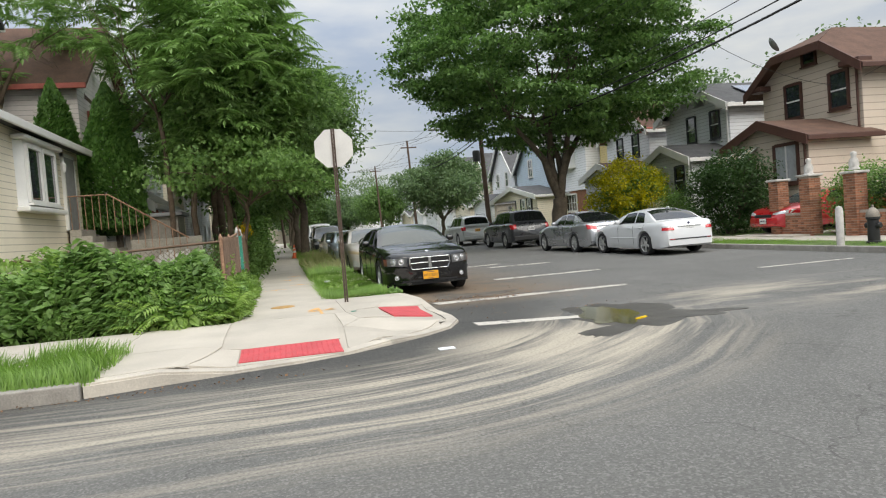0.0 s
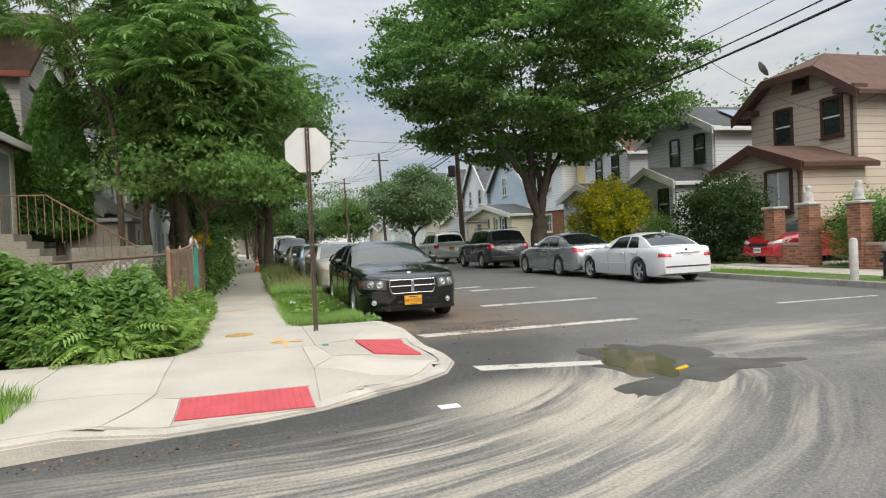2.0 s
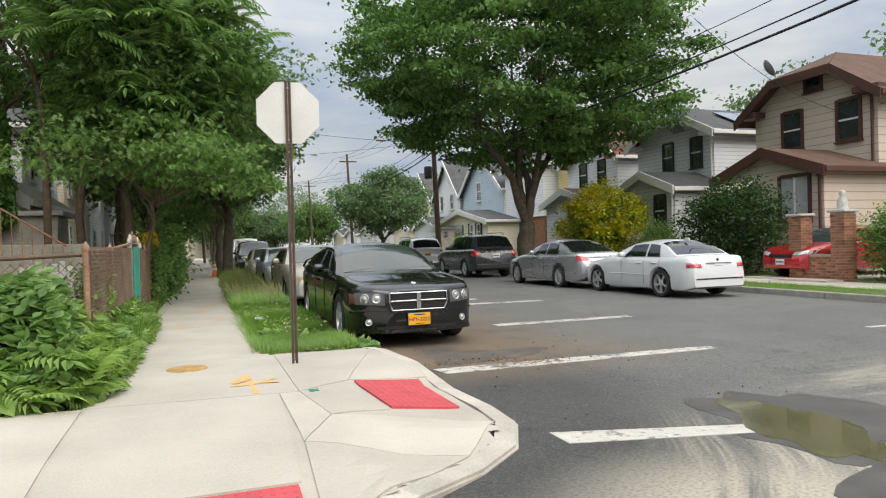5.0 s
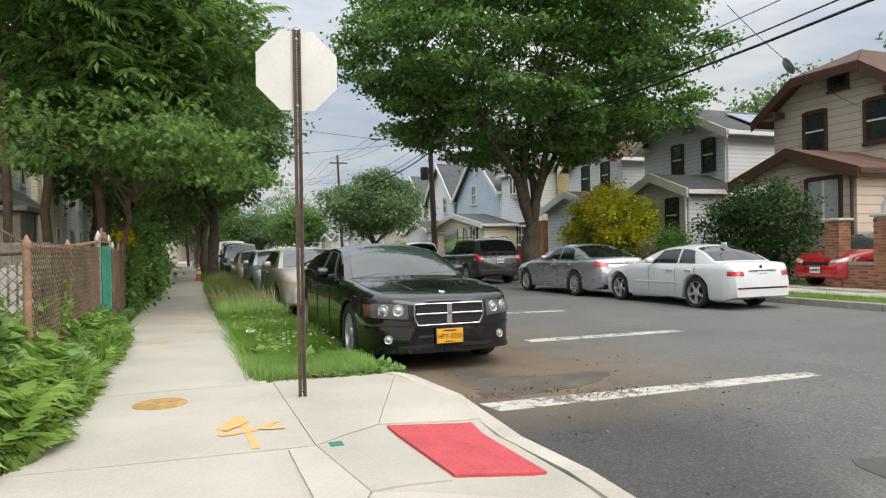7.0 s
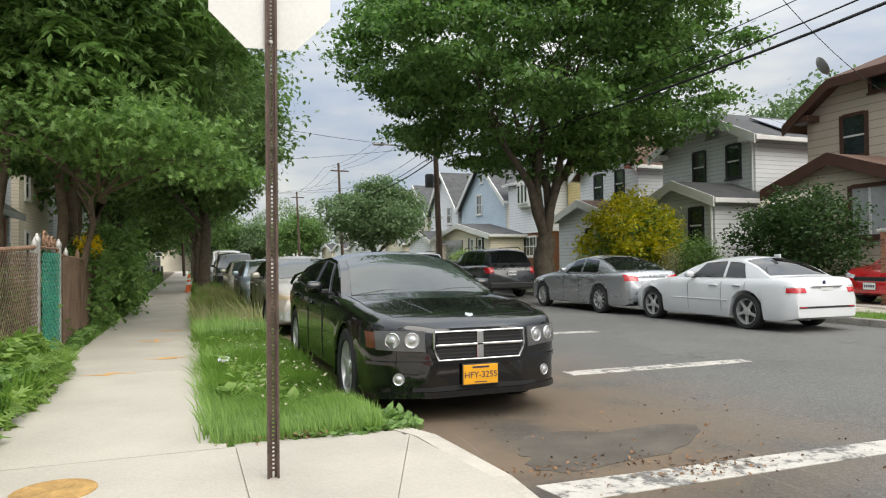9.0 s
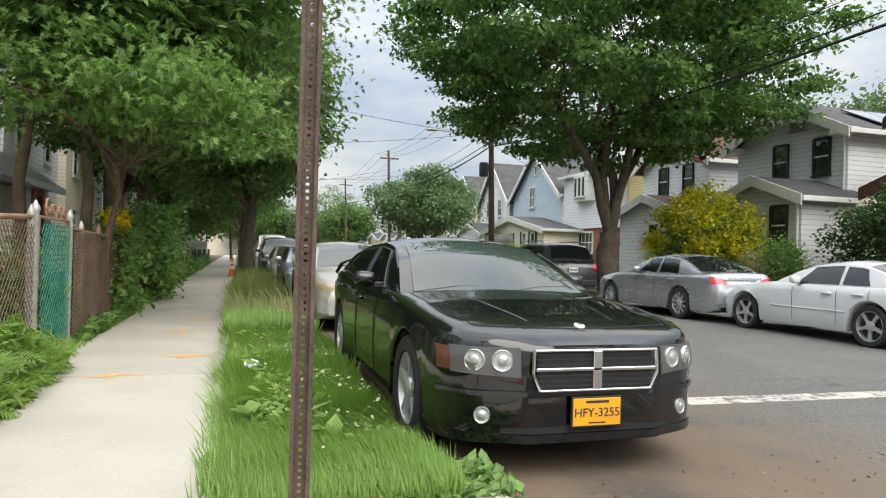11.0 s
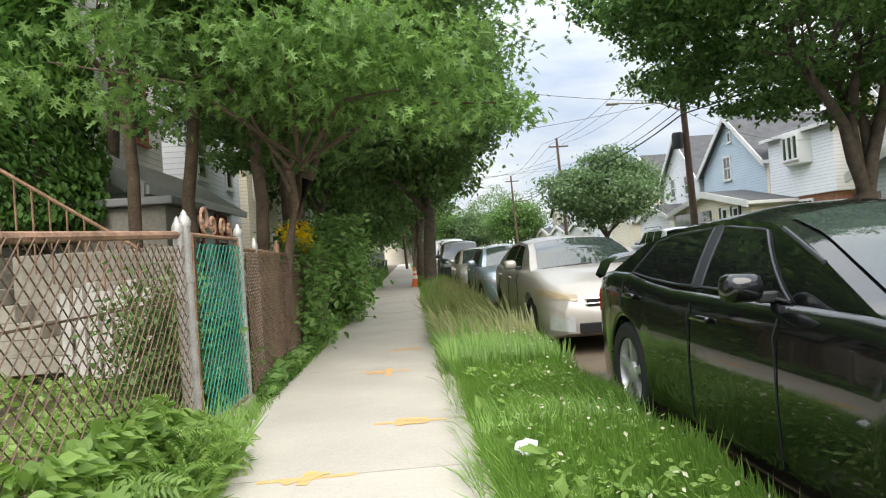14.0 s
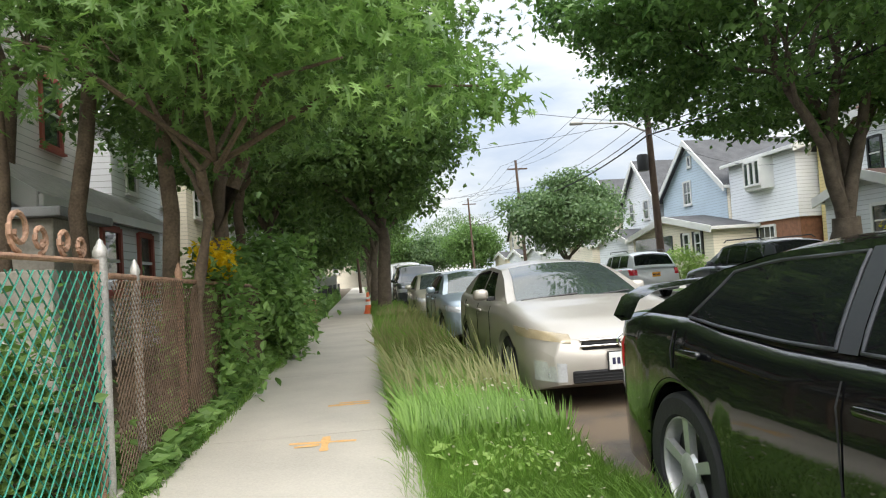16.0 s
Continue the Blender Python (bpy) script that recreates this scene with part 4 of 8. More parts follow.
for y0, y1 in ((28.3, 29.2), (33.8, 34.65)):
    part("eave_return", boxed(20.75, 21.22, y0, y1, 5.82, 6.02, 0.03), M["white_trim"], h)
sl = math.atan2(1.3, 2.725)
for k in range(3):
    bm = bmesh.new()
    box(bm, -0.55, 0.55, -0.95, 0.95, 0.0, 0.05, 0.006, Matrix.Translation((23.3 + k * 1.15, 29.7, 6.05 + 1.3 * (29.7 - 28.75) / 2.725 + 0.24)) @ Matrix.Rotation(sl, 4, "X"))
    part("solar_panel", bm, M["solar"], h)

# third house, white with pinkish trim and a small porch roof
h = house("white sided house with faded red eaves and a dish")
gable(h, 21.2, 31.0, 36.0, 41.2, 0.1, 6.0, 7.7, M["white_siding"], M["shingle_brown"], 0.45, 1.0, M["white_trim"])
for y in (37.5, 39.4):
    window(h, "x", 21.2, y, 5.15, 0.75, 1.35, M["black_trim"], t=0.06)
gable(h, 18.4, 21.2, 34.3, 38.8, 0.1, 3.3, 4.0, M["grey_siding"], M["shingle_brown"], 0.3, 0.0, M["white_trim"])
window(h, "x", 18.4, 36.0, 2.3, 0.9, 1.2, M["white_trim"])
bm = bmesh.new()
box(bm, 20.7, 21.25, 35.6, 36.5, 5.75, 5.98, 0.03)
part("eave_return", bm, M["red_trim"], h)
bm = bmesh.new()
lathe(bm, [(0.02, 0.0), (0.2, 0.02), (0.4, 0.1), (0.46, 0.16)], 20, pose(21.8, 35.7, 7.3, 55, 0, 60))
tube(bm, [(21.8, 35.7, 7.3), (21.9, 35.9, 6.6)], 0.03, 6)
part("satellite_dish", bm, M["grey_trim"], h, smooth_deg=50)

h = house("yellow sided house set back between neighbours")
gable(h, 22.2, 31.0, 41.6, 44.2, 0.1, 6.3, 7.8, M["yellow_siding"], M["shingle_grey"], 0.3, 0.0, M["white_trim"])

# white house over a brick ground floor
h = house("white sided house above a red brick ground floor")
gable(h, 21.2, 31.0, 44.4, 50.2, 3.05, 6.4, 8.0, M["white_siding"], M["shingle_grey"], 0.3, 0.0, M["white_trim"], along="y")
bm = boxed(21.3, 31.0, 44.5, 50.1, 0.1, 3.05)
part("brick_storey", bm, M["brick"], h, "red brick ground floor")
window(h, "x", 21.3, 47.4, 2.2, 1.9, 1.3, M["white_trim"], bars=3)
bm = bmesh.new()
slab(bm, [(21.22, 46.1), (20.75, 46.55), (20.75, 48.0), (21.22, 48.45)], 4.7, 6.3)
part("bay_body", bm, M["white_trim"], h)
for k in range(3):
    window(h, "x", 20.75, 46.8 + k * 0.48, 5.55, 0.42, 1.2, M["white_trim"], sash=False, t=0.04)
bm = boxed(21.24, 21.3, 49.1, 49.9, 0.9, 2.9, bevel=0.01)
part("door", bm, M["door_dark"], h)

# blue gabled house with a cream porch
h = house("pale blue gabled house with a cream porch")
gable(h, 21.2, 32.0, 50.6, 58.6, 0.1, 5.5, 8.6, M["blue_siding"], M["shingle_grey"], 0.35, 0.0, M["white_trim"])
window(h, "x", 21.2, 55.1, 5.5, 1.0, 1.5, M["white_trim"], bars=1)
window(h, "x", 21.2, 54.6, 7.4, 0.5, 0.7, M["white_trim"], sash=False)
bm = bmesh.new()
box(bm, 21.22, 27.0, 50.3, 50.58, 0.1, 5.4)
part("side_wall", bm, M["cream_siding"], h)
gable(h, 18.8, 21.2, 48.0, 58.4, 0.1, 2.9, 3.8, M["cream_siding"], M["shingle_grey"], 0.25, 0.0, M["white_trim"], along="x")
for y in (49.6, 50.9):
    window(h, "x", 18.8, y, 2.2, 0.7, 1.2, M["white_trim"])
for y in (49.1, 50.05, 51.4):
    part("shutter", boxed(18.72, 18.8, y - 0.1, y + 0.1, 1.55, 2.85, 0.01), M["black_trim"], h)
bm = boxed(18.7, 18.8, 52.6, 57.8, 0.8, 2.8, bevel=0.01)
part("glazed_porch", bm, M["pane"], h)

# further houses down the row
for y0, w, wm, peak in ((59.4, 6.5, "white_siding", 8.7), (66.8, 6.5, "cream_siding", 8.4), (74.0, 7.0, "white_siding", 8.8), (82.0, 7.0, "grey_siding", 8.4), (90.5, 7.5, "white_siding", 8.8), (99, 8, "cream_siding", 8.6)):
    h = house("gabled house further along the row")
    gable(h, 21.2, 31.0, y0, y0 + w, 0.1, 5.6, peak, M[wm], M["shingle_grey"], 0.35, 0.0, M["white_trim"])
    for dy in (0.3, 0.7):
        window(h, "x", 21.2, y0 + w * dy, 5.1, 0.9, 1.4, M["white_trim"])
        window(h, "x", 21.2, y0 + w * dy, 2.2, 0.9, 1.4, M["white_trim"])
    gable(h, 19.0, 21.2, y0 + 0.4, y0 + w - 0.4, 0.1, 2.9, 3.7, M[wm], M["shingle_grey"], 0.25, 0.0, M["white_trim"])
# the street's far end
for x0, x1, y0, wm in ((-9, 2, 128, "cream_siding"), (4, 12, 135, "maroon"), (13, 22, 130, "white_siding")):
    h = house("distant house closing the end of the street")
    gable(h, x0, x1, y0, y0 + 9, 0.0, 4.6, 7.0, M[wm], M["shingle_grey"], 0.4, 0.0, M["white_trim"], along="x")
    for k in range(3):
        window(h, "y", y0, x0 + (x1 - x0) * (k + 0.5) / 3, 3.2, 1.0, 1.4, M["white_trim"])

# ---- houses behind the fence ----
h = house("cream sided corner house with a mint upper storey")
gable(h, -11.5, -5.5, 15.6, 22.3, 0.1, 4.25, 4.7, M["cream_siding"], M["shingle_grey"], 0.35, 0.0, M["white_trim"], along="y")
gable(h, -17.0, -7.6, 12.5, 22.6, 0.1, 8.2, 10.5, M["mint_siding"], M["shingle_grey"], 0.35, 0.0, M["white_trim"])
window(h, "x", -7.6, 19.4, 6.2, 1.0, 1.6, M["white_trim"], out=1, bars=1)
window(h, "x", -7.6, 16.4, 6.2, 1.0, 1.6, M["white_trim"], out=1, bars=1)
bm = bmesh.new()
slab(bm, [(-5.52, 17.3), (-5.34, 17.45), (-5.34, 19.65), (-5.52, 19.8)], 2.5, 4.0, 0.02)
part("bay_body", bm, M["white_trim"], h)
for k in range(2):
    window(h, "x", -5.34, 18.02 + k * 1.06, 3.25, 0.94, 1.3, M["white_trim"], M["pane"], out=1, sash=False, t=0.06)
bm = bmesh.new()
box(bm, -5.5, -5.22, 17.2, 19.9, 2.38, 2.5, 0.03)
part("bay_cornice", boxed(-5.5, -5.2, 17.2, 19.9, 4.0, 4.1, 0.03), M["white_trim"], h)
part("bay_sill", bm, M["white_trim"], h)
bm = boxed(-5.5, -5.43, 20.75, 21.65, 2.0, 4.0, bevel=0.01)
part("door", bm, M["grey_trim"], h)
bm = bmesh.new()
box(bm, -5.5, -5.42, 20.66, 20.75, 2.0, 4.08)
box(bm, -5.5, -5.42, 21.65, 21.74, 2.0, 4.08)
box(bm, -5.5, -5.42, 20.66, 21.74, 4.0, 4.08)
part("door_frame", bm, M["white_trim"], h)
wl = new("wall_lantern")
wl.parent = h
bm = bmesh.new()
lathe(bm, [(0.0, 0.0), (0.05, 0.03), (0.07, 0.22), (0.0, 0.32)], 8, pose(-5.3, 20.2, 3.5))
tube(bm, [(-5.5, 20.2, 3.45), (-5.35, 20.2, 3.4), (-5.3, 20.2, 3.5)], 0.015, 6)
part("lantern", bm, M["white_trim"], wl)
# stoop and its iron railing
st = thing("stoop", "concrete stoop with worn steps up to the corner house door", "stairs")
for k in range(10):
    bm = boxed(-5.42, -3.9, 21.9 + k * 0.0 - 1.3, 22.2, 0.1, 0.29 + 0.0, bevel=0.01) if k == 0 else boxed(-5.42 + 0.0, -4.2 + 0.27 * (10 - k) - 1.2, 20.6, 22.1, 0.1 + 0.19 * k, 0.1 + 0.19 * (k + 1), bevel=0.012)
    part("step", bm, M["old_plaster"], st)
rl = thing("stair_railing", "rusty white iron railing of the stoop", "railing")
for yy in (20.65,):
    bm = bmesh.new()
    tube(bm, [(-5.4, yy, 2.9), (-4.4, yy, 2.9), (-2.4, yy, 1.55)], 0.022, 6)
    part("top_rail", bm, M["rail_rust"], rl)
    for k in range(17):
        x = -5.35 + k * 0.18
        z1 = 2.9 if x < -4.4 else 2.9 - (x + 4.4) * 0.675
        bm = bmesh.new()
        tube(bm, [(x, yy, z1 - 0.95 if x < -3.2 else max(0.11, z1 - 1.1)), (x, yy, z1)], 0.011, 5)
        part("baluster", bm, M["rail_rust"], rl)

h = house("pinkish sided house with faded red window trim")
gable(h, -16.0, -6.0, 25.0, 32.0, 0.1, 7.0, 9.6, M["pink_siding"], M["shingle_brown"], 0.4, 0.0, M["red_trim"])
for y in (26.6, 30.4):
    window(h, "x", -6.0, y, 5.4, 1.0, 1.6, M["red_trim"], out=1)
gable(h, -6.0, -4.2, 25.2, 31.8, 0.1, 2.9, 3.5, M["white_siding"], M["stone"], 0.3, 0.0, M["white_trim"], along="y")
for y in (26.4, 28.5, 30.6):
    window(h, "x", -4.2, y, 2.0, 1.0, 1.3, M["red_trim"], out=1)
for y0, wm in ((34.0, "white_siding"), (42.0, "cream_siding"), (50.0, "white_siding"), (58.5, "grey_siding"), (67.0, "cream_siding"), (76, "white_siding"), (86, "cream_siding"), (97, "white_siding")):
    h = house("sided house behind the street trees")
    gable(h, -16.0, -6.0, y0, y0 + 6.6, 0.1, 6.4, 8.8, M[wm], M["shingle_grey"], 0.4, 0.0, M["white_trim"])
    for dy in (1.6, 5.0):
        window(h, "x", -6.0, y0 + dy, 5.0, 1.0, 1.5, M["white_trim"], out=1)
        window(h, "x", -6.0, y0 + dy, 2.1, 1.0, 1.5, M["white_trim"], out=1)
# terrace behind the camera that closes the crossing
for k, (x0, x1) in enumerate(((-40, -28), (-26, -14), (14, 26), (28, 40))):
    h = house("house across the crossing street")
    gable(h, x0, x1, -32, -21, 0.0, 6.0, 8.6, M["white_siding" if k % 2 else "cream_siding"], M["shingle_grey"], 0.4)
    for a in (0.25, 0.5, 0.75):
        window(h, "y", -21, x0 + (x1 - x0) * a, 4.6, 1.0, 1.5, M["white_trim"], out=1)


# ---- cars ----
def wheel(parent, x, y, r, w, side, spokes, rim_mat, rim_r):
    """side: +1 where the wheel's face looks to +y."""
    wh = new("wheel")
    wh.parent = parent
    wh.location = (x, y, r)
    turn = Matrix.Rotation(radians(-90 * side), 4, "X")
    bm = bmesh.new()
    h = w / 2
    lathe(bm, [(rim_r, -h * 0.9), (r * 0.93, -h), (r, -h * 0.7), (r, h * 0.7), (r * 0.985, h * 0.86), (r * 0.93, h), (rim_r + 0.012, h * 0.95), (rim_r, h * 0.8), (rim_r, -h * 0.9)], 36, turn)
    part("tyre", bm, M["tyre"], wh, "black rubber tyre", 35)
    bm = bmesh.new()
    lathe(bm, [(rim_r, h * 0.82), (rim_r * 0.965, h * 0.84), (rim_r * 0.93, h * 0.6), (rim_r * 0.9, -h * 0.6)], 36, turn)
    for k in range(spokes):
        a = 2 * math.pi * k / spokes + 0.3
        wd = 0.5 * rim_r * (0.8 / spokes ** 0.8)
        vs = []
        for rr, ww, zz in ((0.05, wd * 0.9, h * 0.72), (rim_r * 0.95, wd * 1.0, h * 0.78)):
            for s in (-1, 1):
                for dz in (0, -0.035):
                    vs.append(bm.verts.new(turn @ Vector((rr * math.cos(a) - s * ww * math.sin(a), rr * math.sin(a) + s * ww * math.cos(a), zz + dz))))
        for f in ((0, 2, 6, 4), (1, 5, 7, 3), (0, 4, 5, 1), (2, 3, 7, 6), (4, 6, 7, 5), (0, 1, 3, 2)):
            bm.faces.new([vs[q] for q in f])
    lathe(bm, [(0.0, h * 0.86), (0.045, h * 0.85), (0.075, h * 0.76), (0.085, h * 0.6)], 16, turn)
    part("rim", bm, rim_mat, wh, "alloy rim", 30)
    # black disc and back put the shade behind the spokes into the colour
    bm = bmesh.new()
    lathe(bm, [(0.0, h * 0.25), (rim_r * 0.88, h * 0.2)], 24, turn)
    part("brake_disc", bm, M["black_plastic"], wh)
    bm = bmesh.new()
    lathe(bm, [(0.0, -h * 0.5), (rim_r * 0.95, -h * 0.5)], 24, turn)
    part("wheel_back", bm, M["cavity_shade"], wh)


def plate_text(parent, text, at, turn, size, mat_):
    cu = bpy.data.curves.new("characters", "FONT")
    cu.body, cu.size, cu.align_x, cu.align_y, cu.extrude = text, size, "CENTER", "CENTER", 0.001
    tmp = bpy.data.objects.new("characters", cu)
    me = bpy.data.meshes.new_from_object(tmp)
    bpy.data.objects.remove(tmp)
    me.materials.append(mat_)
    ob = new("characters", me)
    ob.parent = parent
    ob.matrix_local = Matrix.Translation(at) @ turn
    return ob


def car(label, at, rz, L, W, wb, fo, r, top, roof, plan, colour, tum=0.76, rimr=None, spokes=5, floor=0.2, glass=None, arch=0.06, category="car", rim_mat=None, belt_drop=0.0, clad=False, lips=False):
    """A car: s runs from the front bumper to the tail. top: the hood, belt and tail line; roof: the cabin line; plan: half widths as a share."""
    c = thing("car", label, category, "parked cars", at, rz)
    rimr = rimr or r * 0.68
    ax = (fo, fo + wb)
    hw = W / 2

    def half(s):
        return hw * smooth_list(plan, s, 0.07)

    def ztop(s):
        return smooth_list(top, s, 0.05)

    def zroof(s):
        return smooth_list(roof, s, 0.06)

    def X(s):
        return L / 2 - s

    # lower body
    n = 96
    ss = sorted(set([0.0, 0.02, 0.05, 0.09, L - 0.09, L - 0.05, L - 0.02, L] + [L * k / n for k in range(1, n)]))
    bm = bmesh.new()
    rows = []
    for s in ss:
        w, zt = half(s), ztop(s)
        e = min(1.0, min(s, L - s) / 0.25)
        zb = floor + (1 - e) * 0.07
        za = zb
        for a in ax:
            q = (r + arch) ** 2 - (s - a) ** 2
            if q > 0:
                za = max(za, r + math.sqrt(q) * 0.98)
        za = min(za, zt - 0.08)
        mid = max(za + 0.02, min(0.58, zt - 0.16))
        crown = 0.035 * e
        sec = [(0, zb), (w - 0.34, zb), (w - 0.32, za - 0.01 if za > zb else zb), (w - 0.035, za), (w - 0.012, za + 0.035), (w, mid), (w - 0.008, max(mid + 0.01, zt - 0.15)), (w - 0.035, zt - 0.05), (w - 0.075, zt - 0.008), (w - 0.17, zt + crown * 0.3), (w * 0.5, zt + crown * 0.8), (0, zt + crown)]
        full = sec + [(-y, z) for y, z in sec[-2:0:-1]]
        rows.append([bm.verts.new((X(s), y, z)) for y, z in full])
    m_ = len(rows[0])
    for q, t in zip(rows, rows[1:]):
        for k in range(m_):
            bm.faces.new((q[k], q[(k + 1) % m_], t[(k + 1) % m_], t[k]))
    bm.faces.new(rows[0])
    bm.faces.new(rows[-1][::-1])
    part("body", bm, colour, c, smooth_deg=52)
    if lips:
        for a in ax:
            for sgn in (-1, 1):
                bm = bmesh.new()
                pts = []
                for q in range(17):
                    b = math.pi * (0.06 + 0.88 * q / 16)
                    sx = a + (r + arch) * math.cos(b)
                    pts.append((X(sx), sgn * (half(sx) - 0.022), r + (r + arch) * math.sin(b) * 0.98 + 0.012))
                tube(bm, pts, 0.02, 8)
                part("arch_lip", bm, colour, c, smooth_deg=60)
    # wheel wells: near-black plates, their shade put into the colour
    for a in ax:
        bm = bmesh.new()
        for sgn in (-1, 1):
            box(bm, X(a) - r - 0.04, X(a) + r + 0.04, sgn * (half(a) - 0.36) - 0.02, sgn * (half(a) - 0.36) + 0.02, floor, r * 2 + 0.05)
        part("wheel_well", bm, M["cavity_shade"], c)

    # cabin shell
    s0, s1 = roof[0][0], roof[-1][0]

    def cab(s, v):
        """v: 0 at the belt, 1 at the roof's edge, 2 on the middle line."""
        zb, zr = ztop(s) - 0.02, max(zroof(s), ztop(s) - 0.015)
        wbelt = half(s) - 0.085
        hfrac = min(1.0, (zr - zb) / 0.5)
        wroof = wbelt * (1 - (1 - tum) * hfrac)
        if v <= 1:
            ze = zb + (zr - 0.075 * hfrac - zb) * v
            y = wbelt + (wroof - wbelt) * (v ** 1.25)
            return y, ze
        t = v - 1
        y = wroof * (1 - t)
        z = zr - 0.075 * hfrac * (1 - t) ** 2.4
        return y, z

    bm = bmesh.new()
    rows = []
    nn = 44
    vs_ = [0, 0.33, 0.66, 1.0, 1.12, 1.3, 1.6, 2.0]
    for i in range(nn + 1):
        s = s0 + (s1 - s0) * i / nn
        pts = [cab(s, v) for v in vs_]
        ring = [(y, z) for y, z in pts] + [(-y, z) for y, z in pts[-2::-1]]
        rows.append([bm.verts.new((X(s), y, z)) for y, z in ring])
    for q, t in zip(rows, rows[1:]):
        for k in range(len(q) - 1):
            bm.faces.new((q[k], q[k + 1], t[k + 1], t[k]))
    part("cabin", bm, colour, c, smooth_deg=45)

    def patch(name, s_a, s_b, va, vb, material, side=0, off=0.006, n_=10, m2=4, fa=None, fb=None):
        """A pane laid on the cabin; the ends may lean (fa, fb give s from v)."""
        bm = bmesh.new()
        g = []
        for j in range(m2 + 1):
            v = va + (vb - va) * j / m2
            row = []
            a_ = fa(v) if fa else s_a
            b_ = fb(v) if fb else s_b
            for i in range(n_ + 1):
                s = a_ + (b_ - a_) * i / n_
                y, z = cab(s, v)
                y2, z2 = cab(s, min(2.0, v + 0.05))
                row.append((s, y, z))
            g.append(row)
        if side:
            vv = [[bm.verts.new((X(s), side * (y + off), z + off * 0.3)) for s, y, z in row] for row in g]
        else:
            vv = [[bm.verts.new((X(s), y, z + off)) for s, y, z in row] for row in g]
            vv += [[bm.verts.new((X(s), -y, z + off)) for s, y, z in row] for row in g[-2::-1]]
        for q, t in zip(vv, vv[1:]):
            for k in range(len(q) - 1):
                bm.faces.new((q[k], q[k + 1], t[k + 1], t[k]))
        return part(name, bm, material, c, smooth_deg=60)

    def wide(s, z):
        w, zt = half(s), ztop(s)
        if z > zt + 0.005:
            return -1.0
        return lerp_list([(zt - 0.16, w - 0.004), (zt - 0.05, w - 0.035), (zt - 0.008, w - 0.075), (zt + 0.006, w - 0.17)], z)

    return c, dict(wide=wide, X=X, half=half, ztop=ztop, zroof=zroof, cab=cab, patch=patch, s0=s0, s1=s1, hw=hw, L=L, ax=ax, r=r, rimr=rimr, W=W, spokes=spokes, colour=colour, glass=glass or M["glass"], rim_mat=rim_mat or M["alloy"])


def dress(c, k, front_end, rear_start, doors, wheels_w=0.22, pillar=0.05):
    """Windscreen, rear window, side panes, wheels, mirrors and handles."""
    patch, X, half, ztop, cab = k["patch"], k["X"], k["half"], k["ztop"], k["cab"]
    patch("windscreen", k["s0"] + 0.05, front_end, 1.13, 2.0, M["glass_clear"], off=0.01)
    patch("rear_window", rear_start, k["s1"] - 0.07, 1.08, 2.0, k["glass"], off=0.01)
    for side in (-1, 1):
        for a, b, lean_a, lean_b in doors:
            patch("side_window", a, b, 0.1, 0.9, k["glass"], side, off=0.006, fa=lambda v, a=a, l=lean_a: a + l * v, fb=lambda v, b=b, l=lean_b: b + l * v)
        for a in k["ax"]:
            wheel(c, X(a), side * (half(a) - wheels_w / 2 - 0.012), k["r"], wheels_w, side, k["spokes"], k["rim_mat"], k["rimr"])
        # mirror
        sm = doors[0][0] + 0.18
        y0, z0 = cab(sm, 0.05)
        mr = new("mirror")
        mr.parent = c
        bm = bmesh.new()
        box(bm, X(sm) - 0.06, X(sm) + 0.07, y0 + 0.06, y0 + 0.24, z0 + 0.01, z0 + 0.14, 0.045, Matrix.Diagonal((1, side, 1, 1)))
        part("mirror_shell", bm, k["colour"], mr, smooth_deg=60)
        bm = boxed(X(sm) - 0.02, X(sm) + 0.03, y0 - 0.03, y0 + 0.08, z0 + 0.0, z0 + 0.05, 0.01, Matrix.Diagonal((1, side, 1, 1)))
        part("mirror_arm", bm, M["black_plastic"], mr)
        for a, b, la, lb in doors[:2]:
            sh = b - 0.17
            zh = ztop(sh) - 0.13
            yh = half(sh)
            bm = bmesh.new()
            box(bm, X(sh) - 0.1, X(sh) + 0.1, yh - 0.01, yh + 0.025, zh - 0.018, zh + 0.018, 0.012, Matrix.Diagonal((1, side, 1, 1)))
            part("door_handle", bm, k["colour"], c, smooth_deg=60)
        # door seams
        seams = [doors[0][0] + 0.05] + [b + 0.02 for a, b, la, lb in doors[:2]]
        for s in seams:
            pts = []
            for q in range(9):
                z = 0.30 + (ztop(s) - 0.06 - 0.30) * q / 8
                d = half(s) - 0.012 + 0.012 * min(1, q / 3)
                inside = any((s - a) ** 2 + (z - k["r"]) ** 2 < (k["r"] + 0.07) ** 2 for a in k["ax"])
                if not inside:
                    pts.append((X(s), side * (d + 0.0015 - (0.028 if q == 8 else 0)), z))
            if len(pts) > 1:
                bm = bmesh.new()
                tube(bm, pts, 0.004, 4)
                part("door_seam", bm, M["cavity_shade"], c)


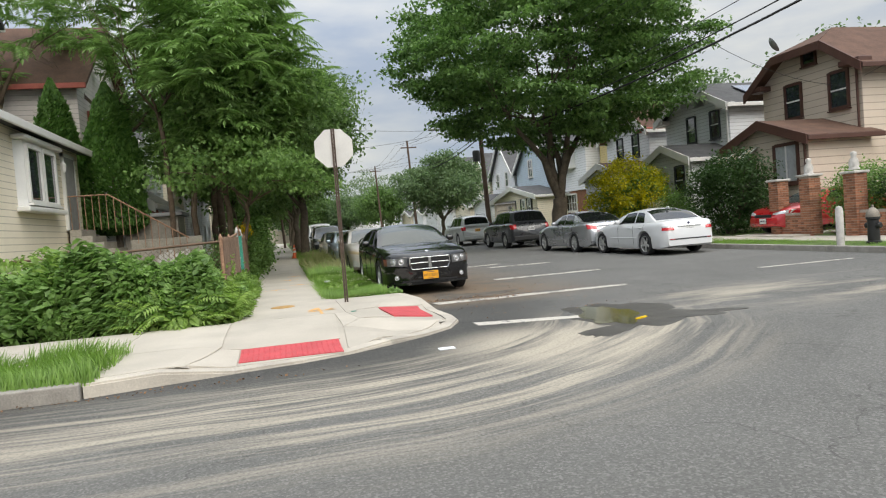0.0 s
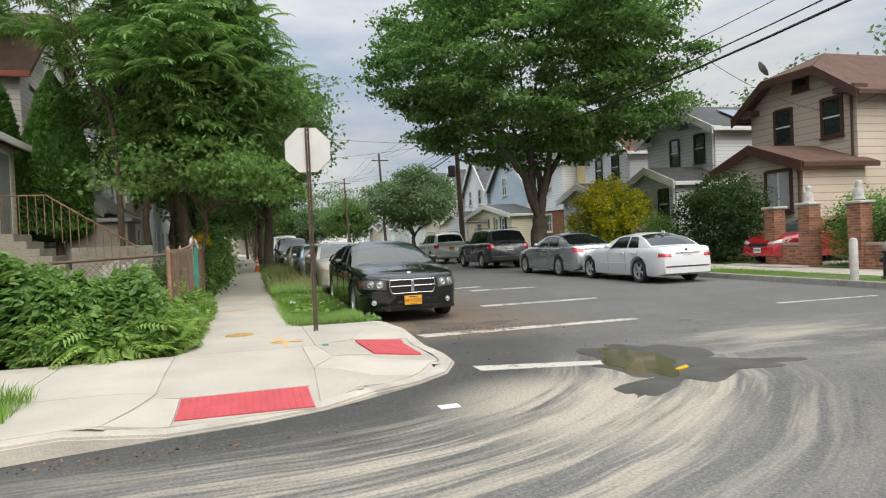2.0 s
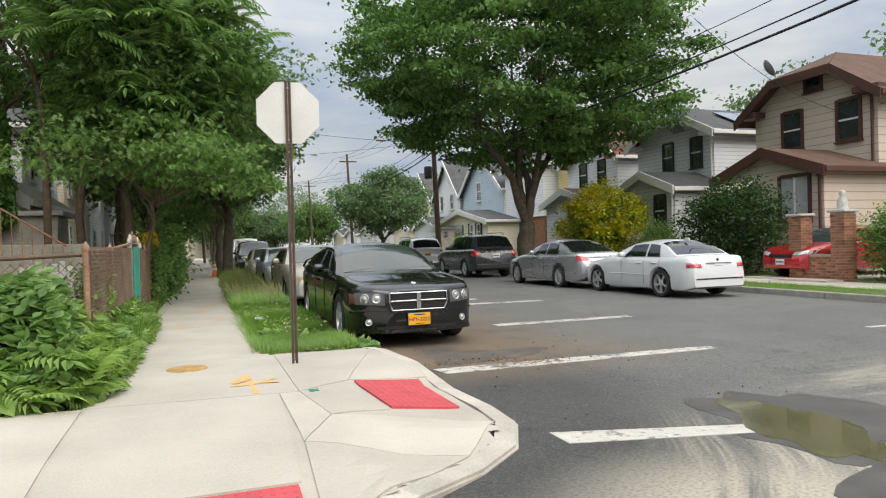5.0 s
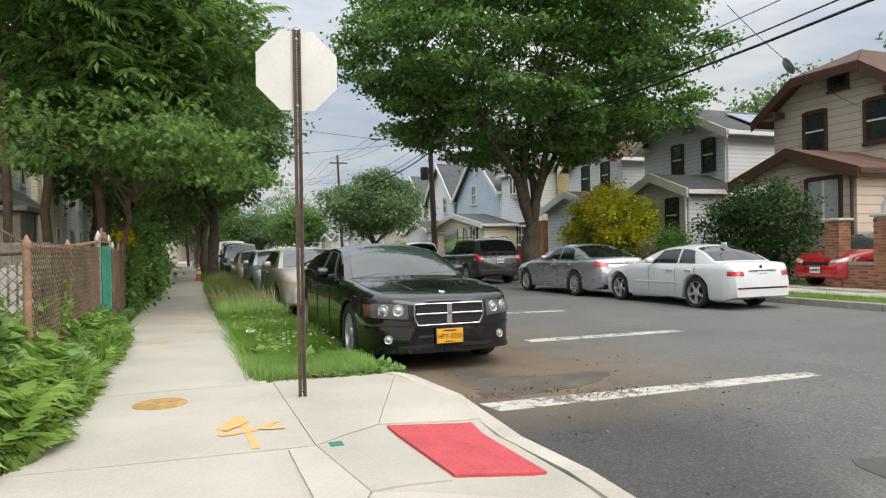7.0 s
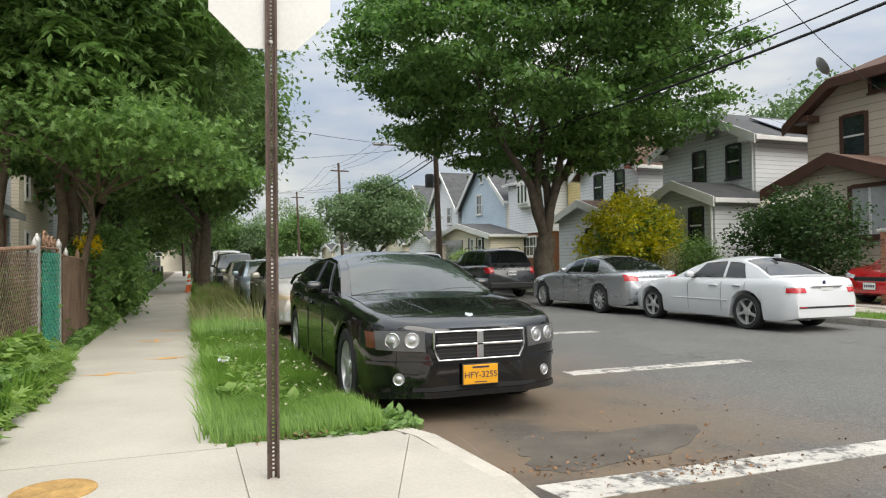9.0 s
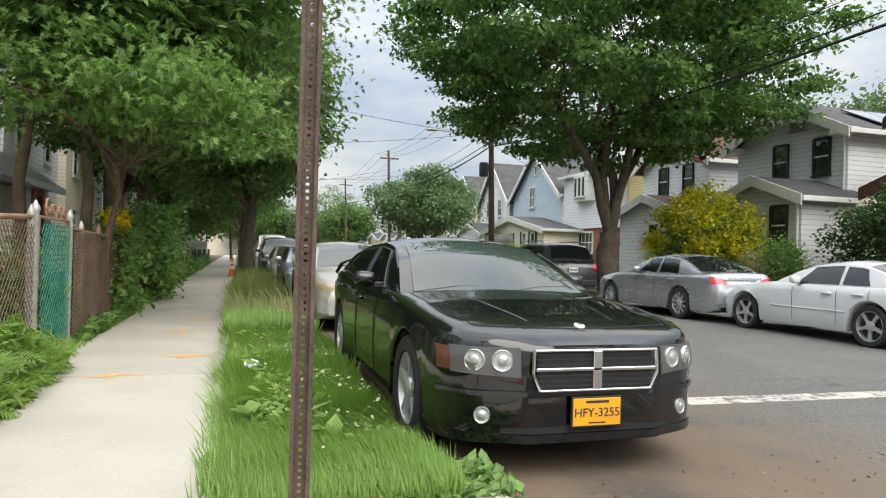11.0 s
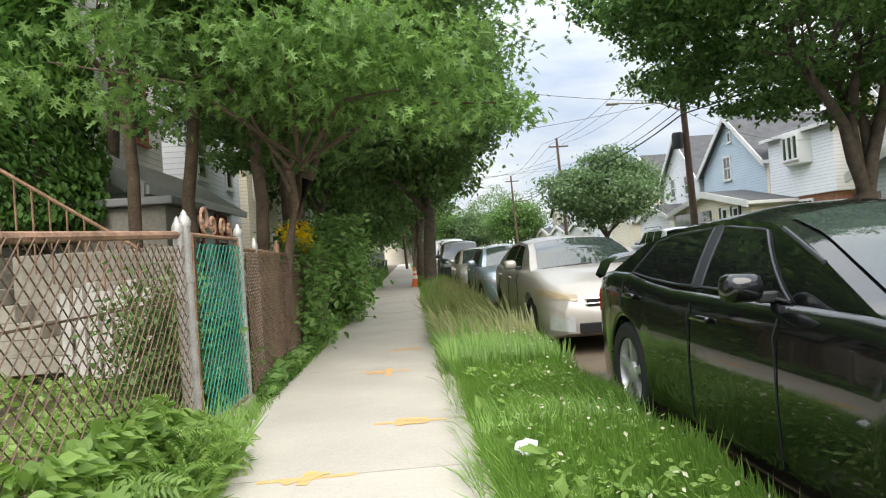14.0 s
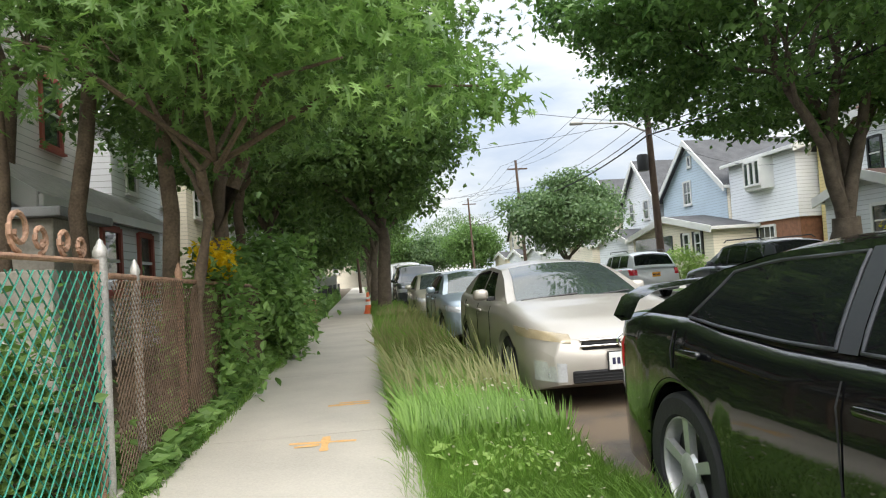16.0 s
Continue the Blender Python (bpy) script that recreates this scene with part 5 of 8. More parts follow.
def lamp_patch(c, k, name, y0, y1, z0, z1, material, side, front=True, lift=0.008, n=10, taper=(0.0, 0.0), label=""):
    """A lamp moulded to the nose or tail between y0 and y1; taper raises its lower and upper edges outwards."""
    X, L = k["X"], k["L"]
    bm = bmesh.new()
    g = []
    for j in range(5):
        row = []
        for i in range(n + 1):
            y = y0 + (y1 - y0) * i / n
            u = i / n
            z = z0 + taper[0] * u + (z1 + taper[1] * u - z0 - taper[0] * u) * j / 4
            s = 0.0 if front else L
            for q in range(130):
                if k["wide"](s, z) >= y:
                    break
                s += 0.01 if front else -0.01
            row.append(bm.verts.new((X(s) + (lift if front else -lift), side * (y + lift * 0.6 * u), z + lift * 0.3)))
        g.append(row)
    for q, t in zip(g, g[1:]):
        for i in range(len(q) - 1):
            bm.faces.new((q[i], q[i + 1], t[i + 1], t[i]))
    edge = [e for e in bm.edges if e.is_boundary]
    r = bmesh.ops.extrude_edge_only(bm, edges=edge)
    for v in r["geom"]:
        if isinstance(v, bmesh.types.BMVert):
            v.co.x += -0.035 if front else 0.035
            v.co.y -= side * 0.02
    return part(name, bm, material, c, label, smooth_deg=50)


def bowl(c, x, y, z, r, front=1, material=None, name="headlamp_bowl", yaw=0.0):
    bm = bmesh.new()
    lathe(bm, [(r, 0.0), (r, 0.016), (r * 0.93, 0.022), (r * 0.86, 0.018), (r * 0.5, 0.02), (r * 0.36, 0.027), (r * 0.2, 0.03), (0.0, 0.031)], 20, pose(x, y, z, 0, 90 * front, yaw))
    part(name, bm, material or M["lamp_bowl"], c, smooth_deg=60)


def number_plate(c, x, z, front, material, text="", rim=True):
    p = new("number_plate")
    p.parent = c
    s = 1 if front else -1
    bm = boxed(x - 0.006, x + 0.006, -0.155, 0.155, z - 0.08, z + 0.08, 0.004)
    part("plate", bm, material, p)
    turn = Matrix.Rotation(radians(90), 4, "Z") @ Matrix.Rotation(radians(90), 4, "X") if front else Matrix.Rotation(radians(-90), 4, "Z") @ Matrix.Rotation(radians(90), 4, "X")
    if text:
        plate_text(p, text, (x + s * 0.0075, 0, z - 0.005), turn, 0.072, M["navy"])
        bm = boxed(x + s * 0.005, x + s * 0.0075, -0.075, 0.075, z + 0.052, z + 0.066)
        part("upper_band", bm, M["navy"], p)
        bm = boxed(x + s * 0.005, x + s * 0.0075, -0.055, 0.055, z - 0.066, z - 0.058)
        part("lower_band", bm, M["navy"], p)
    else:
        bm = bmesh.new()
        for q in range(6):
            box(bm, *sorted((x + s * 0.005, x + s * 0.0075)), -0.125 + q * 0.045, -0.095 + q * 0.045, z - 0.03, z + 0.03)
        part("characters", bm, M["navy"], p)
    if rim:
        bm = boxed(x - 0.012, x + 0.002 if front else x + 0.012, -0.165, 0.165, z - 0.09, z + 0.09, 0.004)
        part("plate_frame", bm, M["black_plastic"], p)


# black saloon, nose towards the crossing
top = [(0, 0.765), (0.04, 0.795), (0.16, 0.83), (0.4, 0.875), (1.0, 0.945), (1.55, 0.98), (2.2, 0.99), (3.3, 1.0), (3.7, 1.03), (4.0, 1.075), (4.5, 1.075), (4.95, 1.05), (5.08, 0.98)]
roof = [(1.45, 0.96), (2.1, 1.30), (2.45, 1.41), (2.9, 1.455), (3.5, 1.42), (4.0, 1.30), (4.62, 1.05)]
plan = [(0, 0.34), (0.02, 0.50), (0.05, 0.64), (0.1, 0.77), (0.17, 0.865), (0.27, 0.93), (0.5, 0.98), (0.9, 1.0), (3.5, 1.0), (4.0, 1.01), (4.5, 0.98), (4.85, 0.93), (5.0, 0.87), (5.08, 0.8)]
c, k = car("black four-door saloon with crosshair grille parked at the kerb", (2.93, 16.32, 0), -90, 5.08, 1.85, 3.05, 0.97, 0.36, top, roof, plan, M["black_car"], 0.76, spokes=5, lips=True)
dress(c, k, 2.42, 3.68, [(1.98, 2.90, 0.50, 0.0), (3.02, 4.02, 0.0, -0.28)])
X = k["X"]
for sd in (-1, 1):
    lamp_patch(c, k, "headlight", 0.465, 0.82, 0.585, 0.755, M["lamp_housing"], sd, True, 0.016, taper=(0.02, 0.0), label="smoked headlight housing")
    lamp_patch(c, k, "side_marker", 0.825, 0.87, 0.615, 0.745, M["amber"], sd, True, 0.014)
    for yy, yaw in ((0.56, 18), (0.705, 34)):
        sx = 0.0
        while k["wide"](sx, 0.74) < yy:
            sx += 0.01
        bowl(c, X(sx) + 0.008, sd * yy, 0.685, 0.064, yaw=sd * yaw)
    sx = 0.0
    while k["half"](sx) < 0.70:
        sx += 0.01
    bowl(c, X(sx) + 0.004, sd * 0.66, 0.37, 0.05, name="fog_lamp", yaw=sd * 24)
    lamp_patch(c, k, "tail_light", 0.45, 0.86, 0.74, 0.92, M["red_lens"], sd, False, 0.008)
bm = boxed(X(0.0) - 0.02, X(0.0) + 0.028, -0.38, 0.38, 0.52, 0.75, 0.02)
g = part("grille", bm, M["cavity_shade"], c, "black crosshair grille with chrome bars")
for nm, z0, z1, y0, y1 in (("top_bar", 0.742, 0.758, -0.40, 0.40), ("bottom_bar", 0.512, 0.528, -0.36, 0.36), ("middle_bar", 0.63, 0.652, -0.39, 0.39), ("upright_bar", 0.52, 0.75, -0.03, 0.03)):
    part(nm, boxed(X(0.0) + 0.02, X(0.0) + 0.045, y0, y1, z0, z1, 0.006), M["chrome"], g, "chrome bar")
for sd in (-1, 1):
    bm = bmesh.new()
    tube(bm, [(X(0.0) + 0.03, sd * 0.36, 0.52), (X(0.0) + 0.032, sd * 0.405, 0.62), (X(0.0) + 0.028, sd * 0.40, 0.75)], 0.011, 6)
    part("end_bar", bm, M["chrome"], g, "chrome bar")
bm = bmesh.new()
for q in range(6):
    z = 0.545 + q * 0.016 + (0.075 if q > 2 else 0) + (q % 3) * 0.014
    box(bm, X(0.0) + 0.02, X(0.0) + 0.03, -0.38, 0.38, z - 0.004, z + 0.004)
part("slat_pack", bm, M["black_plastic"], g)
for sd in (-1, 1):
    lamp_patch(c, k, "bumper_lip", 0.0, 0.87, 0.478, 0.505, M["black_car"], sd, True, 0.022)
    lamp_patch(c, k, "lower_intake", 0.0, 0.56, 0.265, 0.315, M["cavity_shade"], sd, True, 0.006, taper=(0.0, -0.02))
    lamp_patch(c, k, "chin_spoiler", 0.0, 0.82, 0.21, 0.26, M["black_car"], sd, True, 0.008)


def on_hood(s, y):
    """Height of the bonnet skin of the black saloon."""
    w, zt, cr = k["half"](s), k["ztop"](s), 0.035 * min(1.0, s / 0.25)
    return lerp_list([(0, zt + cr), (w * 0.5, zt + cr * 0.8), (w - 0.17, zt + cr * 0.3), (w - 0.075, zt - 0.008)], abs(y))


bm = bmesh.new()
tube(bm, [(X(0.17 + 0.1 * (q / 8) ** 2), 0.66 * q / 8, on_hood(0.17 + 0.1 * (q / 8) ** 2, 0.66 * q / 8)) for q in range(-8, 9)], 0.004, 4)
part("bonnet_seam", bm, M["cavity_shade"], c)
for sd in (-1, 1):
    bm = bmesh.new()
    tube(bm, [(X(0.27 + 1.2 * q / 10), sd * (0.66 + 0.1 * min(1, q / 4)), on_hood(0.27 + 1.2 * q / 10, 0.66 + 0.1 * min(1, q / 4))) for q in range(11)], 0.004, 4)
    part("bonnet_seam", bm, M["cavity_shade"], c)
    bm = bmesh.new()
    tube(bm, [(X(0.3 + 1.1 * q / 10), sd * (0.30 + 0.16 * q / 10), on_hood(0.3 + 1.1 * q / 10, 0.30 + 0.16 * q / 10) - 0.017) for q in range(11)], 0.022, 8)
    part("bonnet_ridge", bm, M["black_car"], c, smooth_deg=60)
number_plate(c, X(0.0) + 0.04, 0.392, True, M["plate_gold"], "HFY-3255")
bm = bmesh.new()
lathe(bm, [(0.04, 0), (0.035, 0.012), (0.0, 0.016)], 10, pose(X(0.2), 0, 0.86, 0, 25, 0))
part("hood_badge", bm, M["chrome"], c)
# looped rear spoiler
bm = bmesh.new()
sp = [(-0.84, 1.02), (-0.78, 1.13), (-0.66, 1.185), (-0.35, 1.215), (0.0, 1.22), (0.35, 1.215), (0.66, 1.185), (0.78, 1.13), (0.84, 1.02)]
rows = []
for y, z in sp:
    rows.append([bm.verts.new(q) for q in ((X(4.72), y, z), (X(4.84), y, z + 0.018), (X(4.99), y, z + 0.012), (X(4.86), y, z - 0.016))])
for q, t in zip(rows, rows[1:]):
    for i in range(4):
        bm.faces.new((q[i], q[(i + 1) % 4], t[(i + 1) % 4], t[i]))
part("spoiler", bm, M["black_car"], c, smooth_deg=60)
for sd in (-1, 1):
    for a0, b0, la, lb in ((1.98, 2.90, 0.50, 0.0), (3.02, 4.02, 0.0, -0.28)):
        ring = [(a0 + la * v + (b0 + lb * v - a0 - la * v) * u, v) for u, v in [(q / 8, 0.1) for q in range(9)] + [(1, 0.1 + 0.8 * q / 5) for q in range(1, 6)] + [(1 - q / 8, 0.9) for q in range(1, 9)] + [(0, 0.9 - 0.8 * q / 5) for q in range(1, 6)]]
        bm = bmesh.new()
        tube(bm, [(X(s_), sd * (k["cab"](s_, v)[0] + 0.006), k["cab"](s_, v)[1] + 0.002) for s_, v in ring], 0.008, 6)
        part("window_surround", bm, M["satin"], c, smooth_deg=60)
    k["patch"]("pillar_cover", 2.915, 3.005, 0.08, 0.93, M["satin"], sd, off=0.008)
for q, (ya, yb) in enumerate(((-0.7, 0.02), (0.06, 0.66))):
    bm = bmesh.new()
    tube(bm, [(X(1.5), ya, 0.99), (X(1.58), (ya + yb) / 2, 1.03), (X(1.6), yb, 1.035)], 0.01, 6)
    part("wiper", bm, M["black_plastic"], c)
for sd in (-1, 1):
    bm = bmesh.new()
    tube(bm, [(X(1.9), sd * (k["cab"](1.9, 0.98)[0] + 0.004), k["cab"](1.9, 0.98)[1]), (X(2.3), sd * (k["cab"](2.3, 1.0)[0] + 0.004), k["cab"](2.3, 1.0)[1] + 0.004)], 0.012, 6)
    part("pillar_trim", bm, M["satin"], c)

# champagne saloon behind it
top = [(0, 0.66), (0.08, 0.73), (0.3, 0.82), (0.7, 0.92), (1.0, 0.97), (1.35, 1.01), (2.3, 1.0), (3.6, 1.03), (4.3, 1.06), (4.7, 1.05), (4.81, 0.98)]
roof = [(1.15, 0.97), (1.75, 1.28), (2.15, 1.42), (2.8, 1.47), (3.4, 1.43), (3.95, 1.28), (4.4, 1.06)]
plan = [(0, 0.68), (0.08, 0.82), (0.3, 0.94), (0.8, 0.99), (1.5, 1.0), (3.5, 1.0), (4.3, 0.97), (4.7, 0.88), (4.81, 0.8)]
c, k = car("dusty champagne saloon with yellowed headlights at the kerb", (2.93, 23.2, 0), -90, 4.81, 1.82, 2.775, 0.98, 0.33, top, roof, plan, M["champagne_car"], 0.76, spokes=10)
dress(c, k, 2.1, 3.5, [(1.75, 2.6, 0.5, 0.0), (2.68, 3.6, 0.0, -0.1)])
X = k["X"]
for sd in (-1, 1):
    lamp_patch(c, k, "headlight", 0.50, 0.875, 0.64, 0.72, M["fogged_lens"], sd, True, 0.008, taper=(0.06, 0.07), label="yellowed headlight")
    lamp_patch(c, k, "fog_surround", 0.55, 0.80, 0.29, 0.46, M["lamp_lens"], sd, True, 0.006, taper=(0.02, 0.03))
    bowl(c, X(0.075), sd * 0.66, 0.36, 0.048, name="fog_lamp")
    lamp_patch(c, k, "tail_light", 0.45, 0.80, 0.8, 0.97, M["red_lens"], sd, False, 0.008)
bm = boxed(X(0.0) - 0.02, X(0.0) + 0.022, -0.40, 0.40, 0.575, 0.655, 0.02)
part("upper_grille", bm, M["cavity_shade"], c)
for z in (0.60, 0.655):
    part("grille_bar", boxed(X(0.0) + 0.008, X(0.0) + 0.03, -0.42, 0.42, z, z + 0.02, 0.008), M["chrome"], c, "chrome bar")
bm = bmesh.new()
lathe(bm, [(0.05, 0.0), (0.062, 0.01), (0.075, 0.0)], 18, pose(X(0.0) + 0.03, 0, 0.645, 0, 90, 0))
part("badge", bm, M["chrome"], c)
bm = bmesh.new()
box(bm, X(0.0) - 0.02, X(0.0) + 0.014, -0.5, 0.5, 0.27, 0.39, 0.02)
for q in range(4):
    box(bm, X(0.0) + 0.012, X(0.0) + 0.022, -0.49, 0.49, 0.285 + q * 0.027, 0.292 + q * 0.027)
part("lower_grille", bm, M["cavity_shade"], c)
number_plate(c, X(0.0) + 0.025, 0.46, True, M["plate_white"])
for ya, yb in ((-0.65, 0.0), (0.05, 0.6)):
    bm = bmesh.new()
    tube(bm, [(X(1.2), ya, 1.01), (X(1.26), yb, 1.05)], 0.01, 6)
    part("wiper", bm, M["black_plastic"], c)

# white coupe, tail towards the crossing
top = [(0, 0.56), (0.1, 0.68), (0.4, 0.80), (1.2, 0.92), (1.5, 0.94), (2.4, 0.93), (3.3, 0.94), (3.9, 0.955), (4.3, 0.955), (4.40, 0.94), (4.45, 0.86), (4.49, 0.66)]
roof = [(1.38, 0.9), (1.95, 1.2), (2.3, 1.33), (2.75, 1.37), (3.2, 1.34), (3.55, 1.22), (3.98, 0.96)]
plan = [(0, 0.74), (0.08, 0.86), (0.3, 0.95), (0.8, 0.99), (1.5, 1.0), (3.4, 1.0), (3.9, 0.985), (4.25, 0.94), (4.42, 0.86), (4.49, 0.76)]
c, k = car("white two-door coupe with red tail lights at the far kerb", (11.24, 19.66, 0), 90, 4.49, 1.76, 2.725, 0.75, 0.33, top, roof, plan, M["white_car"], 0.76, spokes=5, rimr=0.24)
dress(c, k, 2.25, 3.28, [(1.9, 2.85, 0.42, 0.0), (2.92, 3.45, 0.0, -0.16)])
X = k["X"]
for sd in (-1, 1):
    lamp_patch(c, k, "tail_light", 0.50, 0.79, 0.70, 0.785, M["red_lens"], sd, False, 0.010, label="red and white tail light")
    lamp_patch(c, k, "turn_lens", 0.56, 0.79, 0.79, 0.825, M["lamp_lens"], sd, False, 0.008)
    lamp_patch(c, k, "headlight", 0.42, 0.8, 0.56, 0.66, M["lamp_lens"], sd, True, 0.008)
bm = boxed(X(4.49) - 0.012, X(4.49) + 0.03, -0.66, 0.66, 0.43, 0.465, 0.01)
part("bumper_strip", bm, M["black_plastic"], c)
for sd in (-1, 1):
    bm = boxed(X(4.49) - 0.02, X(4.49), sd * 0.56 - 0.07, sd * 0.58 + 0.07, 0.44, 0.46, 0.004)
    part("reflector", bm, M["red_lens"], c)
bm = boxed(X(4.49) - 0.012, X(4.49) + 0.03, -0.36, 0.36, 0.80, 0.82, 0.006)
part("boot_trim", bm, M["chrome"], c)
number_plate(c, X(4.47) - 0.01, 0.715, False, M["plate_white"], rim=False)
bm = bmesh.new()
lathe(bm, [(0.04, 0), (0.03, 0.01), (0.0, 0.012)], 14, pose(X(4.43) - 0.002, 0, 0.875, 0, -90, 0))
part("badge", bm, M["navy"], c)
bm = bmesh.new()
for dz in (0.0,):
    lathe(bm, [(0.035, 0.0), (0.035, 0.12), (0.028, 0.12), (0.028, 0.0)], 12, pose(X(4.3), 0.35, 0.24, 0, -90, 0))
part("exhaust_pipe", bm, M["chrome"], c)
bm = boxed(X(3.5), X(3.36), -0.02, 0.02, 1.31, 1.39, 0.015)
part("roof_aerial", bm, M["white_car"], c)
for sd in (-1, 1):
    bm = bmesh.new()
    pts = [(X(0.8 + q * 0.32), sd * (k["half"](0.8 + q * 0.32) + 0.004), 0.52) for q in range(9)]
    pts = [p for p in pts if all(abs(p[0] - X(a)) > 0.42 for a in k["ax"])]
    tube(bm, pts, 0.012, 5)
    part("side_moulding", bm, M["white_car"], c)

# silver saloon ahead of the coupe
top = [(0, 0.58), (0.1, 0.70), (0.4, 0.83), (1.2, 0.96), (1.6, 0.98), (2.5, 0.98), (3.6, 0.99), (4.2, 1.02), (4.58, 1.03), (4.68, 0.99), (4.75, 0.72)]
roof = [(1.45, 0.93), (2.0, 1.25), (2.4, 1.4), (2.9, 1.45), (3.4, 1.41), (3.85, 1.26), (4.32, 1.02)]
plan = [(0, 0.72), (0.08, 0.85), (0.3, 0.95), (0.8, 0.99), (1.5, 1.0), (3.5, 1.0), (4.1, 0.98), (4.5, 0.92), (4.68, 0.84), (4.75, 0.74)]
c, k = car("silver four-door saloon with red tail lights at the far kerb", (11.1, 24.35, 0), 90, 4.75, 1.77, 2.85, 0.85, 0.34, top, roof, plan, M["silver_car"], 0.76, spokes=10, rimr=0.24)
dress(c, k, 2.35, 3.5, [(2.0, 2.8, 0.45, 0.0), (2.88, 3.6, 0.0, -0.12)])
X = k["X"]
for sd in (-1, 1):
    lamp_patch(c, k, "tail_light", 0.44, 0.76, 0.80, 0.90, M["red_lens"], sd, False, 0.010, taper=(0.0, 0.06), label="red tail light")
    lamp_patch(c, k, "headlight", 0.45, 0.82, 0.6, 0.7, M["lamp_lens"], sd, True, 0.008, taper=(0.05, 0.06))
    bm = bmesh.new()
    lathe(bm, [(0.045, 0.0), (0.045, 0.12), (0.036, 0.12), (0.036, 0.0)], 12, pose(X(4.62), sd * 0.5, 0.27, 0, -90, 0))
    part("exhaust_pipe", bm, M["chrome"], c)
bm = boxed(X(4.75) - 0.014, X(4.75) + 0.03, -0.4, 0.4, 0.92, 0.945, 0.006)
part("boot_trim", bm, M["chrome"], c)
number_plate(c, X(4.75) - 0.01, 0.72, False, M["plate_white"], rim=False)
bm = boxed(X(4.75) - 0.004, X(4.75) + 0.08, -0.62, 0.62, 0.24, 0.33, 0.02)
part("rear_valance", bm, M["black_plastic"], c)


def suv(label, at, rz, colour, L=4.75, W=1.92, H=1.76, tail=True, box_back=True, spokes=5, plate="plate_white"):
    top = [(0, 0.66), (0.08, 0.86), (0.35, 1.0), (1.1, 1.1), (1.4, 1.12), (2.4, 1.12), (L - 0.4, 1.16), (L - 0.05, 1.12), (L, 0.9)]
    roof = [(1.2, 1.07), (1.75, 1.45), (2.1, H - 0.06), (2.7, H), (L - 0.7, H - 0.02), (L - 0.38, H - 0.1), (L - 0.05, 1.12)]
    plan = [(0, 0.78), (0.08, 0.9), (0.3, 0.97), (0.8, 1.0), (L - 0.5, 1.0), (L - 0.12, 0.96), (L, 0.9)]
    c, k = car(label, at, rz, L, W, L * 0.575, 0.92, 0.37, top, roof, plan, colour, 0.82, spokes=spokes, floor=0.28)
    e = L - 1.35
    dress(c, k, 2.05, L - 0.40, [(1.75, 2.5, 0.3, 0.0), (2.58, 3.35, 0.0, 0.0), (3.43, L - 0.5, 0.0, -0.12)], 0.24)
    X = k["X"]
    for sd in (-1, 1):
        lamp_patch(c, k, "tail_light", W * 0.37, W * 0.485, 0.88, 1.09, M["red_lens"], sd, False, 0.01)
        lamp_patch(c, k, "headlight", 0.5, W * 0.48, 0.74, 0.88, M["lamp_lens"], sd, True, 0.008)
        bm = bmesh.new()
        tube(bm, [(X(2.2), sd * W * 0.37, H - 0.02), (X(2.3), sd * W * 0.37, H + 0.035), (X(L - 0.9), sd * W * 0.37, H + 0.035), (X(L - 0.75), sd * W * 0.37, H - 0.04)], 0.016, 6)
        part("roof_rail", bm, M["black_plastic"], c)
    bm = boxed(X(0) - 0.02, X(0) + 0.02, -0.45, 0.45, 0.66, 0.84, 0.02)
    part("grille", bm, M["cavity_shade"], c)
    bm = boxed(X(L) - 0.05, X(L) + 0.05, -W * 0.44, W * 0.44, 0.36, 0.56, 0.03)
    part("rear_bumper", bm, M["black_plastic"] if colour is M["charcoal_car"] else colour, c)
    number_plate(c, X(L) - 0.02, 0.88, False, M[plate], rim=False)
    return c


suv("charcoal sport utility car parked beyond the silver saloon", (11.25, 32.2, 0), 90, M["charcoal_car"])
suv("pearl grey sport utility car parked under the far tree", (11.2, 40.7, 0), 90, M["pearl_car"], plate="plate_gold")


def small_saloon(label, at, rz, colour):
    L = 4.5
    top = [(0, 0.6), (0.1, 0.74), (0.35, 0.84), (1.1, 0.95), (2.3, 0.98), (3.5, 1.0), (4.2, 1.04), (4.42, 1.02), (4.5, 0.94)]
    roof = [(1.1, 0.93), (1.7, 1.26), (2.1, 1.4), (2.7, 1.44), (3.2, 1.4), (3.7, 1.25), (4.1, 1.03)]
    plan = [(0, 0.7), (0.08, 0.84), (0.3, 0.95), (0.8, 1.0), (3.5, 1.0), (4.2, 0.96), (4.5, 0.82)]
    c, k = car(label, at, rz, L, 1.76, 2.65, 0.88, 0.32, top, roof, plan, colour, 0.76, spokes=7)
    dress(c, k, 2.05, 3.3, [(1.7, 2.45, 0.45, 0.0), (2.53, 3.35, 0.0, -0.1)])
    X = k["X"]
    for sd in (-1, 1):
        lamp_patch(c, k, "headlight", 0.42, 0.84, 0.62, 0.70, M["lamp_lens"], sd, True, 0.008, taper=(0.05, 0.08))
        lamp_patch(c, k, "tail_light", 0.42, 0.8, 0.78, 0.92, M["red_lens"], sd, False, 0.008)
    bm = boxed(X(0) - 0.02, X(0) + 0.02, -0.4, 0.4, 0.56, 0.66, 0.02)
    part("grille", bm, M["cavity_shade"], c)
    number_plate(c, X(0) + 0.02, 0.44, True, M["plate_white"])
    return c


